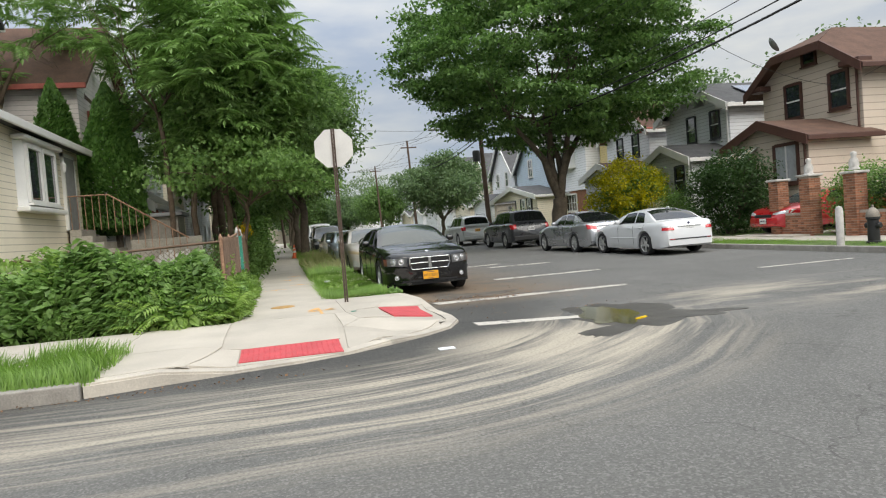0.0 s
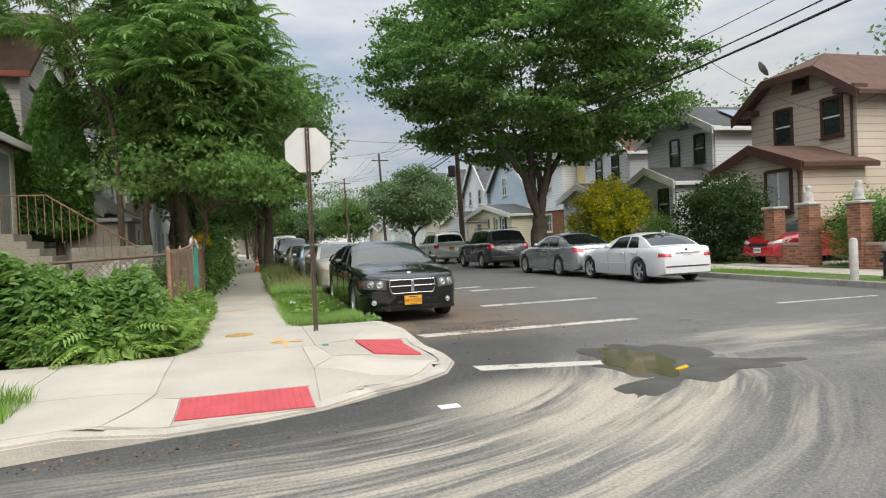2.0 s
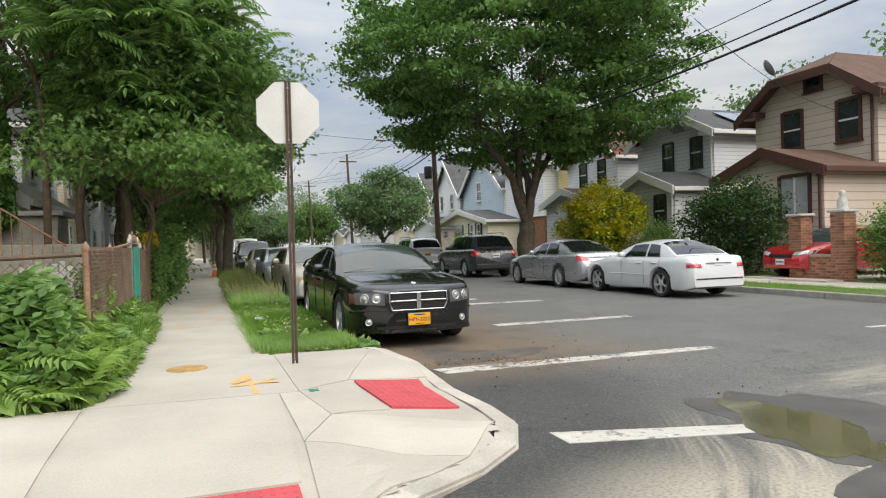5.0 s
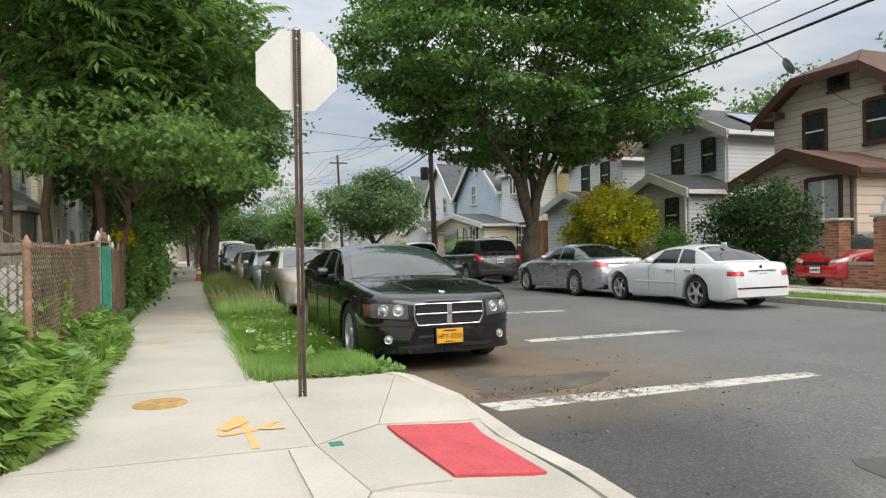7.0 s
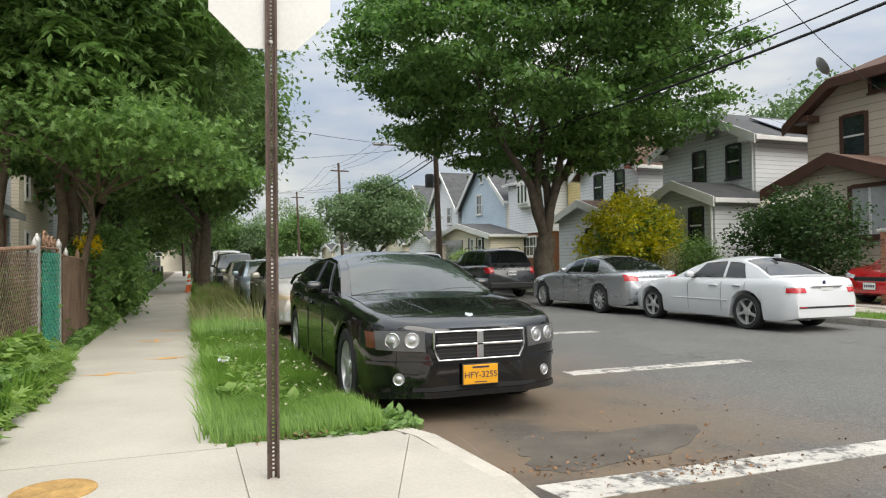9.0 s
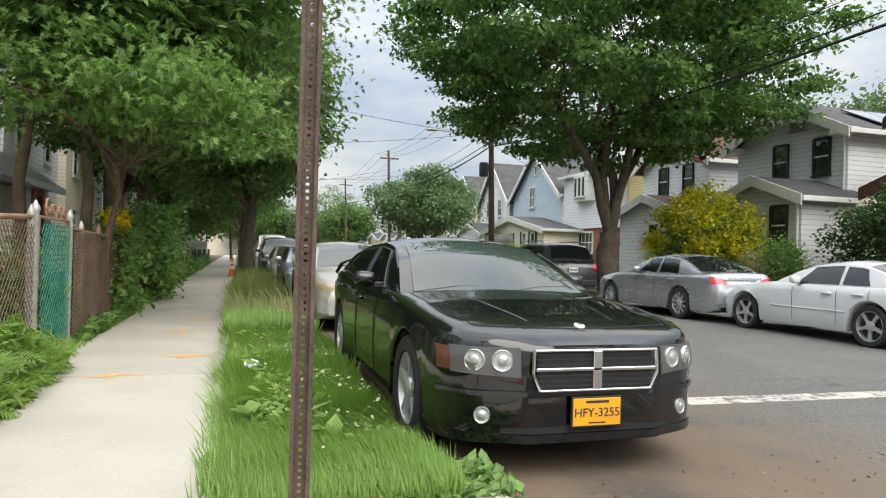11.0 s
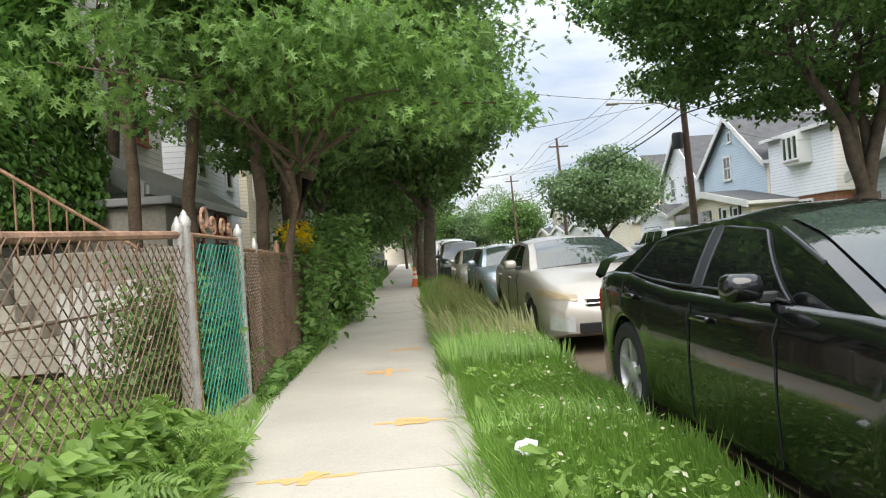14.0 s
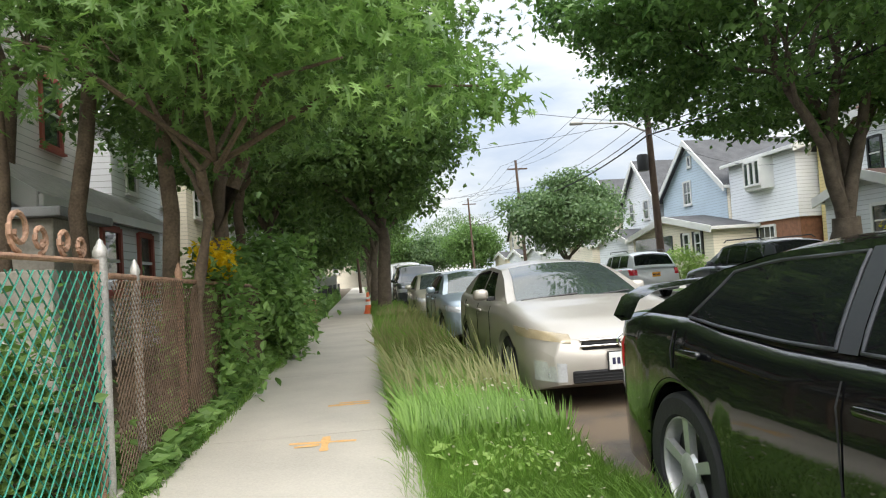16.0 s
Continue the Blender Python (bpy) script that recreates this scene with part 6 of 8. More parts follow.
small_saloon("pale blue saloon parked behind the champagne one", (2.9, 29.0, 0), -90, M["blue_car"])
small_saloon("beige saloon parked further up the kerb", (2.85, 34.8, 0), -90, M["beige_car"])
suv("dark sport utility car parked up the street", (2.9, 43.6, 0), -90, M["charcoal_car"], H=1.85)
suv("white van parked up the street", (2.8, 49.5, 0), -90, M["white_car"], L=5.2, H=2.1)
suv("dark estate car far up the street", (2.8, 57.0, 0), -90, M["charcoal_car"])
# red hatch in the driveway
c = small_saloon("bright red saloon in the tan house's driveway", (17.95, 20.0, 0.19), 180, M["red_car"])
# rear corner of a dark car on the cross street
small_saloon("black saloon on the cross street by the grass", (-4.95, 6.35, 0), 180, M["black_car"])


# ---- plants ----
DIAMOND = (np.array([(0, 0, 0), (0.32, 0.45, 0.06), (0, 1, -0.04), (-0.32, 0.45, 0.06)]), [(0, 1, 2), (0, 2, 3)])
OVATE = (np.array([(0, 0, 0), (0.26, 0.25, 0.05), (0.30, 0.55, 0.04), (0, 1.05, -0.12), (-0.30, 0.55, 0.04), (-0.26, 0.25, 0.05)]), [(0, 1, 2, 3), (0, 3, 4, 5)])
BLADE = (np.array([(-0.02, 0, 0), (0.02, 0, 0), (0.018, 0.07, 0.5), (-0.018, 0.07, 0.5), (0.0, 0.32, 0.92)]), [(0, 1, 2, 3), (3, 2, 4)])


def lobed():
    pts = [(0, 0), (0.09, 0.16), (0.36, 0.10), (0.10, 0.32), (0.47, 0.46), (0.10, 0.52), (0.30, 0.82), (0.07, 0.70), (0, 1.0)]
    right = [(x, y, 0.12 * abs(x) - 0.22 * y * y) for x, y in pts]
    left = [(-x, y, 0.12 * abs(x) - 0.22 * y * y) for x, y in pts[1:-1]]
    v = np.array(right + left)
    mid = [0, 8]
    f = [(0, 1, 2, 3), (0, 3, 4, 5), (0, 5, 6, 7), (0, 7, 8)]
    nl = 9
    f += [(0, nl + 2, nl + 1, nl + 0), (0, nl + 4, nl + 3, nl + 2), (0, nl + 6, nl + 5, nl + 4), (0, 8, nl + 6)]
    return v, f


def pinnate(pairs=9):
    """A long feathered leaf that rises from its stem and droops to the tip."""
    v, f = [], []

    def arch(x, y, z):
        return (x, y, z + 0.30 * y - 0.52 * y * y)

    for k in range(pairs):
        y = 0.14 + 0.82 * k / pairs
        for s in (-1, 1):
            b = len(v)
            l = 0.27 * (1 - 0.5 * abs(k / pairs - 0.4))
            v += [arch(0, y, 0), arch(s * l * 0.45, y + 0.075, 0.015), arch(s * l, y + 0.10, -0.07), arch(s * l * 0.5, y - 0.012, -0.01)]
            f += [(b, b + 1, b + 2, b + 3)]
    b = len(v)
    v += [arch(0, 0.93, 0), arch(0.045, 1.03, 0), arch(0, 1.16, -0.03), arch(-0.045, 1.03, 0)]
    f += [(b, b + 1, b + 2, b + 3)]
    return np.array(v, float), f


LOBED, PINNATE = lobed(), pinnate()


def scatter(pts, size, shape, rng, droop=0.5, spread=0.35, upright=False, yaw=None, tilt=None):
    """Verts and faces of one leaf shape at many places."""
    tv, tf = shape
    n = len(pts)
    pts = np.asarray(pts, float)
    if yaw is None:
        yaw = rng.uniform(0, 2 * math.pi, n)
        tilt = rng.normal(-0.15, 0.32, n) if upright else rng.normal(-droop, 0.5, n)
        roll = rng.normal(0, 0.25 if upright else 0.5, n)
    else:
        roll = rng.normal(0, 0.22, n)
    sc = np.asarray(size) * rng.uniform(1 - spread, 1 + spread, n)
    v = tv[None] * sc[:, None, None]
    cr, sr = np.cos(roll)[:, None], np.sin(roll)[:, None]
    x, y, z = v[..., 0] * cr + v[..., 2] * sr, v[..., 1], -v[..., 0] * sr + v[..., 2] * cr
    ct, st = np.cos(tilt)[:, None], np.sin(tilt)[:, None]
    y, z = y * ct - z * st, y * st + z * ct
    cy, sy = np.cos(yaw)[:, None], np.sin(yaw)[:, None]
    x, y = x * cy - y * sy, x * sy + y * cy
    out = np.stack([x, y, z], -1) + pts[:, None]
    m = len(tv)
    faces = [tuple(i * m + k for k in f) for i in range(n) for f in tf]
    return out.reshape(-1, 3), faces


def foliage(name, pts, size, shape, material, seed=1, parent=None, **k):
    rng = np.random.default_rng(seed)
    v, f = scatter(pts, size, shape, rng, **k)
    me = bpy.data.meshes.new(name)
    me.from_pydata(v.tolist(), [], f)
    me.materials.append(material)
    ob = new(name, me)
    if parent:
        ob.parent = parent
    return ob


def clumps(rng, centre, radii, n, per, spread, flat=0.5, keep=None, shell=0.55):
    """Leaf places in clumps inside an uneven ellipsoid."""
    out = []
    c, r = np.array(centre), np.array(radii)
    made = 0
    tries = 0
    while made < n and tries < n * 20:
        tries += 1
        d = rng.normal(size=3)
        d /= np.linalg.norm(d)
        rad = shell + (1 - shell) * rng.uniform() ** 0.6
        lump = 1 + 0.28 * noise.noise(Vector(d * 2.1) + Vector(c)) + 0.12 * noise.noise(Vector(d * 6))
        p = c + d * r * rad * lump
        if keep and not keep(p):
            continue
        made += 1
        q = rng.normal(size=(per, 3)) * np.array((spread, spread, spread * flat))
        out.append(p + q)
    return np.concatenate(out)


def rosettes(centres, per, seed):
    """Fronds that spread all round from each shoot: places, headings and tilts."""
    r = np.random.default_rng(seed)
    n = len(centres)
    pts = np.repeat(centres, per, 0) + r.normal(size=(n * per, 3)) * 0.05
    yaw = np.tile(np.arange(per) * 2 * math.pi / per, n) + np.repeat(r.uniform(0, 6.28, n), per) + r.normal(0, 0.25, n * per)
    return pts, dict(yaw=yaw, tilt=r.normal(0.05, 0.3, n * per))


def limb(bm, p, d, length, r, rng, depth, tips, split=3, up=0.15, wob=0.18, n=7):
    pts, rad = [Vector(p)], [r]
    d = Vector(d).normalized()
    for k in range(4):
        d = (d + Vector(rng.normal(0, wob, 3)) + Vector((0, 0, up * 0.3))).normalized()
        pts.append(pts[-1] + d * length / 4)
        rad.append(r * (1 - 0.13 * (k + 1)))
    tube(bm, pts, rad, n)
    tips.append(pts[-1])
    if depth:
        for k in range(split):
            a = rng.uniform(0, 2 * math.pi)
            dd = (d + Vector((math.cos(a), math.sin(a), rng.uniform(-0.1, 0.5))) * rng.uniform(0.45, 0.8)).normalized()
            limb(bm, pts[-1 if k else -2], dd, length * rng.uniform(0.6, 0.8), rad[-1] * 0.7, rng, depth - 1, tips, split, up, wob, max(4, n - 1))


def tree(label, at, seed, trunk_h, trunk_r, lean=(0, 0), limbs=5, limb_len=3.0, limb_out=0.6, bark="bark", depth=2):
    t = thing("tree", label, "tree", at=at)
    rng = np.random.default_rng(seed)
    bm = bmesh.new()
    pts, rad = [], []
    for k in range(7):
        u = k / 6
        pts.append((lean[0] * u * u + 0.04 * rng.normal(), lean[1] * u * u + 0.04 * rng.normal(), -0.1 + (trunk_h + 0.1) * u))
        rad.append(trunk_r * (1.35 if k == 0 else 1.05 - 0.25 * u))
    tube(bm, pts, rad, 12)
    tr = part("trunk", bm, M[bark], t, smooth_deg=60)
    tips = []
    for k in range(limbs):
        a = 2 * math.pi * (k + rng.uniform(-0.3, 0.3)) / limbs
        bm = bmesh.new()
        limb(bm, Vector(pts[-1]) - Vector((0, 0, 0.25 * (k % 2))), (math.cos(a) * limb_out, math.sin(a) * limb_out, 1), limb_len, trunk_r * 0.5, rng, depth, tips)
        part("limb", bm, M[bark], t, smooth_deg=60)
    return t, tips, rng


def crown(t, pts, size, shape, material, seed, **k):
    ob = foliage("crown", pts, size, shape, material, seed, t, **k)
    return tagged(ob, kind="stuff")


# broad vase-shaped street tree across the road
t, tips, rng = tree("broad dark green street tree with a forked trunk", (13.4, 31.3, 0.1), 3, 2.1, 0.42, limbs=6, limb_len=4.3, limb_out=0.34, depth=2)
P = clumps(rng, (-0.45, 0, 9.5), (7.0, 7.1, 5.6), 900, 125, 0.4, 0.22, keep=lambda p: p[2] > 3.9 + 0.34 * math.hypot(p[0], p[1]), shell=0.5)
crown(t, P, 0.2, DIAMOND, M["zelkova"], 5, droop=0.4)

# trees behind the fence
for at, seed, hgt, rr, lean, cz, rad, mat_, shp, sz, n in (
    ((-2.95, 22.0, 0.1), 11, 5.2, 0.085, (-0.2, 0.1), 8.3, (2.4, 2.4, 2.7), "leaf_mid", PINNATE, 0.7, 42),
    ((-2.45, 22.4, 0.1), 12, 4.4, 0.095, (0.2, 0.3), 7.2, (2.3, 2.5, 2.6), "leaf_mid", PINNATE, 0.7, 46),
    ((-1.45, 22.0, 0.1), 13, 4.2, 0.09, (0.1, 0.2), 6.2, (2.8, 3.3, 3.0), "leaf_mid", PINNATE, 0.75, 300),
    ((-1.2, 22.6, 0.1), 14, 3.6, 0.09, (0.75, 0.1), 5.0, (2.7, 3.2, 2.3), "leaf_dark", LOBED, 0.14, 260),
    ((-5.2, 26.5, 0.1), 15, 5.0, 0.14, (0.2, 0.1), 8.8, (2.8, 2.8, 2.6), "leaf_mid", PINNATE, 0.7, 32),
    ((-2.2, 28.5, 0.1), 16, 4.6, 0.15, (0.3, 0.0), 6.4, (3.4, 3.6, 3.2), "leaf_dark", DIAMOND, 0.18, 220),
    ((-8.0, 24.2, 0.1), 17, 6.0, 0.15, (0.0, 0.0), 9.6, (3.2, 3.0, 3.2), "leaf_mid", PINNATE, 0.65, 60),
    ((-3.0, 35.0, 0.1), 18, 4.0, 0.16, (0.2, 0.0), 6.0, (3.2, 4.0, 3.2), "leaf_dark", DIAMOND, 0.18, 260),
):
    t, tips, rng = tree("slender yard tree with long green leaves", at, seed, hgt, rr, lean, 4, 2.0, 0.6, "bark_light", 2)
    floor_z = {11: 5.0, 12: 4.7, 13: 3.7, 15: 6.2, 16: 4.3, 17: 6.6, 18: 4.3}.get(seed, 0.0)
    west = {13: -1.3, 14: -1.0}.get(seed, -9.0)
    per = 1 if shp is PINNATE else (62 if shp is LOBED else 80)
    P = clumps(rng, (lean[0], lean[1], cz), rad, n, per, 0.02 if shp is PINNATE else 0.42, 0.22, shell=0.3, keep=lambda p: p[2] > floor_z and p[0] > west)
    if shp is PINNATE:
        P, heads = rosettes(P, 8, seed)
        crown(t, P, sz, shp, M[mat_], seed, **heads)
    else:
        crown(t, P, sz, shp, M[mat_], seed, droop=0.25)
# low bough with broad lobed leaves over the pavement
t, tips, rng = tree("young tree with broad lobed leaves over the pavement", (-0.98, 21.3, 0.1), 21, 2.3, 0.06, (0.25, -0.3), 3, 1.1, 0.7, "bark_light", 1)
bm = bmesh.new()
for q in ((0.3, -0.3, 2.3, 1.5, -2.0, 2.75), (0.3, -0.3, 2.35, 2.6, -1.4, 2.7), (0.3, -0.3, 2.4, 0.5, -2.6, 3.3), (0.3, -0.3, 2.4, -1.7, -1.9, 3.2)):
    a, b = Vector(q[:3]), Vector(q[3:])
    tube(bm, [a, (a + b) / 2 + Vector((0, 0, 0.35)), b], [0.03, 0.02, 0.008], 6)
part("bough", bm, M["bark_light"], t)
P = np.concatenate([clumps(rng, (1.1, -1.6, 3.15), (1.3, 1.3, 0.6), 80, 26, 0.2, 0.3, shell=0.2), clumps(rng, (2.4, -1.2, 2.75), (1.0, 0.9, 0.3), 34, 16, 0.16, 0.35, shell=0.1), clumps(rng, (0.1, -0.5, 3.7), (1.6, 2.2, 1.0), 70, 26, 0.25, 0.3, shell=0.2), clumps(rng, (-1.5, -1.6, 3.2), (1.3, 1.3, 0.6), 26, 22, 0.22, 0.3, shell=0.2)])
crown(t, P, 0.13, LOBED, M["leaf_mid"], 22, droop=0.45)

# street trees on this side
for at, seed, n, rad in (((1.32, 38.6, 0.1), 31, 460, (3.4, 4.4, 3.4)), ((1.3, 53.0, 0.1), 32, 300, (3.6, 4.5, 3.6)), ((1.3, 68.0, 0.1), 33, 240, (3.6, 4.5, 3.6)), ((1.3, 86.0, 0.1), 34, 200, (3.6, 5, 3.6))):
    t, tips, rng = tree("street tree with a dense dark crown over the pavement", at, seed, 3.0, 0.24, (0.1, 0), 5, 2.2, 0.55)
    P = clumps(rng, (-0.1, 0, 6.9), rad, n, 80, 0.5, 0.4, shell=0.45, keep=lambda p: p[2] > 3.5)
    crown(t, P, 0.22, DIAMOND, M["leaf_dark"], seed)
# grey-green tree on the far verge and backdrop trees
t, tips, rng = tree("small spreading grey-green tree by the far kerb", (13.7, 57.0, 0.1), 41, 1.8, 0.18, limbs=6, limb_len=2.2, limb_out=0.8)
crown(t, np.concatenate([clumps(rng, (0, -0.5, 4.3), (3.4, 3.6, 1.7), 170, 60, 0.5, 0.4, shell=0.4), clumps(rng, (1.6, 0.8, 5.6), (2.2, 2.4, 1.5), 90, 60, 0.45, 0.4, shell=0.3), clumps(rng, (-2.0, 0.3, 5.0), (2.0, 2.2, 1.3), 80, 60, 0.45, 0.4, shell=0.3), clumps(rng, (0.3, 0, 6.6), (1.3, 1.5, 0.9), 30, 60, 0.45, 0.4, shell=0.2)]), 0.24, DIAMOND, M["leaf_grey"], 42)
for k, (x, y, z, r, m_) in enumerate(((38, 40, 8, 5, "leaf_grey"), (36, 27, 8.5, 5, "leaf_grey"), (36, 52, 8, 5, "leaf_grey"), (-3.5, 46, 7.6, 4.2, "leaf_dark"), (-3.5, 58, 7.4, 4.2, "leaf_dark"), (-3.5, 72, 6, 5, "leaf_dark"), (-4, 90, 6, 5, "leaf_dark"), (7, 120, 4.6, 4, "leaf_dark"), (3, 124, 5, 4, "leaf_grey"), (11.5, 117, 4.6, 4, "leaf_grey"), (16, 108, 5, 4, "leaf_dark"), (5, 150, 6, 8, "leaf_dark"), (-12, 148, 6, 9, "leaf_grey"), (20, 150, 7, 9, "leaf_grey"), (-22, 18, 7, 5, "leaf_mid"), (36, 14, 9, 5, "leaf_grey"))):
    t, tips, rng = tree("distant leafy tree above the roofs", (x, y, 0.1), 50 + k, z * 0.5, 0.25, limbs=5, limb_len=3.0, limb_out=0.6, depth=1)
    crown(t, clumps(rng, (0, 0, z), (r, r, r * 0.8), 220, 50, 0.7, 0.5, shell=0.35), 0.36, DIAMOND, M[m_], 70 + k)

# columnar cedars
for at, seed, w, h0, h1 in (((-4.75, 23.1, 0.1), 81, 0.9, 1.7, 6.3), ((-6.4, 23.7, 0.1), 83, 0.8, 1.5, 6.6)):
    t = thing("cedar", "dense dark green columnar cedar", "cedar tree", at=at)
    bm = bmesh.new()
    tube(bm, [(0, 0, -0.1), (0.03, 0.02, 1.2), (0, 0, h1 * 0.6)], [0.13, 0.11, 0.04], 9)
    part("trunk", bm, M["bark"], t)
    rng = np.random.default_rng(seed)
    n = 17000
    u = rng.uniform(0, 1, n) ** 1.15
    prof = np.interp(u, [0, 0.06, 0.25, 0.55, 0.85, 1.0], [0.45, 0.95, 1.0, 0.86, 0.45, 0.05])
    a = rng.uniform(0, 2 * math.pi, n)
    lump = np.array([1 + 0.22 * noise.noise((math.cos(q) * 2.2, math.sin(q) * 2.2, z * 5 + seed)) for q, z in zip(a, u)])
    rr = w * prof * lump * (1 - 0.35 * rng.uniform(0, 1, n) ** 2)
    P = np.stack([rr * np.cos(a), rr * np.sin(a), h0 + u * (h1 - h0)], -1)
    ob = foliage("crown", P, 0.12, DIAMOND, M["cedar"], seed, t, droop=-0.9)
    tagged(ob, kind="stuff")


def shrub(label, at, r, seed, material, size=0.11, n=120, per=60, shape=DIAMOND, category="shrub", shell=0.4, stems=6, flat=0.8, spread=0.2):
    t = thing("shrub", label, category, at=at)
    rng = np.random.default_rng(seed)
    bm = bmesh.new()
    for k in range(stems):
        a = rng.uniform(0, 2 * math.pi)
        e = Vector((math.cos(a) * r[0] * 0.6, math.sin(a) * r[1] * 0.6, r[2] * rng.uniform(0.9, 1.5)))
        tube(bm, [(0.1 * math.cos(a), 0.1 * math.sin(a), -0.1), e * 0.5 + Vector((0, 0, 0.1)), e], [0.035, 0.025, 0.01], 5)
    part("stem_clump", bm, M["bark"], t)
    P = clumps(rng, (0, 0, r[2] * 1.05), r, n, per, spread, flat, shell=shell, keep=lambda p: p[2] > 0.05)
    P[:, 2] = np.maximum(P[:, 2], 0.02)
    ob = foliage("leaves", P, size, shape, material, seed, t, droop=0.2)
    tagged(ob, kind="stuff")
    return t


shrub("yellow-green variegated shrub in a front garden", (16.5, 30.3, 0.1), (1.75, 1.95, 1.85), 91, M["leaf_yellow"], 0.13, 210, 60, shell=0.6)
shrub("green inner growth of the variegated shrub", (16.9, 30.5, 0.1), (1.6, 1.9, 1.6), 92, M["leaf_mid"], 0.13, 150, 60)
shrub("dark evergreen shrub with bare stems below", (16.6, 22.9, 0.1), (1.2, 1.8, 1.55), 93, M["leaf_deep"], 0.12, 190, 60, stems=14)
shrub("clipped conical evergreen in a front garden", (17.2, 27.4, 0.1), (0.6, 0.6, 0.95), 94, M["leaf_mid"], 0.08, 80, 70)
shrub("pale variegated shrub beside the conical evergreen", (17.0, 28.1, 0.1), (0.5, 0.5, 0.9), 95, M["clover"], 0.08, 50, 40)
shrub("clipped green hedge bush behind the brick piers", (17.0, 17.2, 0.1), (0.8, 1.1, 1.0), 96, M["leaf_mid"], 0.09, 120, 60)
shrub("clipped green hedge bush behind the brick wall", (17.0, 15.0, 0.1), (0.8, 1.2, 1.05), 97, M["leaf_deep"], 0.09, 120, 60)
shrub("round green bush by a far porch", (17.5, 49.0, 0.1), (1.0, 1.0, 0.9), 98, M["leaf_bright"], 0.12, 60, 50)
shrub("leafy bush leaning over the pavement by the fence", (-1.0, 27.0, 0.1), (0.65, 1.3, 1.0), 99, M["leaf_mid"], 0.14, 120, 40)
shrub("dark leafy bush behind the gate", (-1.6, 18.9, 0.1), (0.3, 0.5, 0.5), 105, M["leaf_dark"], 0.08, 70, 40)
shrub("grey-green bush further along the fence", (-1.7, 31.0, 0.1), (0.7, 1.6, 0.9), 101, M["leaf_grey"], 0.12, 110, 40)
shrub("leafy green bush spilling onto the pavement", (-0.85, 25.6, 0.1), (0.36, 1.0, 0.8), 106, M["leaf_mid"], 0.11, 110, 45, shape=OVATE)
shrub("leggy green bush against the rusty fence", (-1.0, 22.3, 0.1), (0.2, 0.9, 0.75), 107, M["leaf_mid"], 0.10, 70, 36, shape=OVATE)
t = shrub("bush with a spray of yellow flowers over the fence", (-1.4, 24.6, 0.1), (0.5, 0.6, 0.85), 102, M["leaf_mid"], 0.13, 50, 30)
rng = np.random.default_rng(5)
ob = foliage("flower_spray", clumps(rng, (0.44, -2.4, 1.58), (0.16, 0.5, 0.2), 34, 18, 0.06, 0.7, shell=0.1), 0.075, DIAMOND, M["petal_yellow"], 6, t)
tagged(ob, "bright yellow flower spray", kind="stuff")

# weeds at the corner: dense waist-high growth against the fence
rng = np.random.default_rng(7)


def weeds(name, label, pts, size, shape, material, seed, **k):
    ob = foliage(name, pts, size, shape, material, seed, **k)
    return tagged(ob, label, "weeds", kind="stuff")


def heap(n, x0, x1, y0, y1, top, seed, pw=0.6):
    r = np.random.default_rng(seed)
    x, y = r.uniform(x0, x1, n), r.uniform(y0, y1, n)
    ed = np.minimum(np.minimum((x - x0), (x1 - x)) / min(0.45, (x1 - x0) / 4), np.minimum(y - y0, y1 - y) / 0.45)
    ht = np.array([top * (0.72 + 0.5 * noise.noise((a * 0.9, b * 0.9, seed))) for a, b in zip(x, y)]) * np.clip(ed, 0.12, 1) ** 0.6
    return np.stack([x, y, 0.12 + ht * r.uniform(0, 1, n) ** pw], -1)


weeds("weeds", "dense green creeper and saplings along the corner fence", heap(15000, -7.5, -3.0, 11.15, 13.6, 1.55, 3), 0.15, DIAMOND, M["leaf_mid"], 3, droop=0.3)
weeds("weeds", "yellowish creeper on top of the weeds", heap(2200, -6.5, -2.6, 11.6, 13.4, 1.75, 4, 0.15), 0.12, OVATE, M["leaf_bright"], 4, droop=0.3)
weeds("weeds", "tall mixed weeds in front of the fence", heap(15000, -3.4, -0.8, 11.15, 13.0, 1.5, 5), 0.12, OVATE, M["leaf_mid"], 5, droop=0.2)
weeds("weeds", "low tree-of-heaven seedlings at the pavement edge", heap(220, -2.6, -0.6, 11.05, 13.3, 0.62, 6, 0.35), 0.42, PINNATE, M["leaf_bright"], 6, droop=0.1)
weeds("weeds", "broad-leaved saplings at the pavement edge", heap(2600, -2.4, -0.62, 11.1, 13.4, 0.85, 36, 0.5), 0.16, OVATE, M["leaf_bright"], 36, droop=0.3)
weeds("weeds", "leafy weeds between pavement and fence", heap(6500, -1.15, -0.6, 12.6, 15.6, 0.6, 8), 0.09, OVATE, M["leaf_mid"], 8, droop=0.2)
weeds("weeds", "rank green weeds before the gate post", heap(4200, -1.12, -0.66, 14.9, 17.1, 0.72, 28), 0.075, OVATE, M["leaf_bright"], 28, droop=0.2)
weeds("weeds", "ferny weeds at the fence foot", heap(260, -1.0, -0.55, 14.8, 17.0, 0.6, 29, 0.5), 0.2, PINNATE, M["leaf_bright"], 29, droop=0.1)
weeds("weeds", "large-leaved weeds at the pavement edge", heap(260, -1.1, -0.5, 12.4, 16.4, 0.55, 9, 0.4), 0.17, LOBED, M["leaf_bright"], 9, droop=0.2)
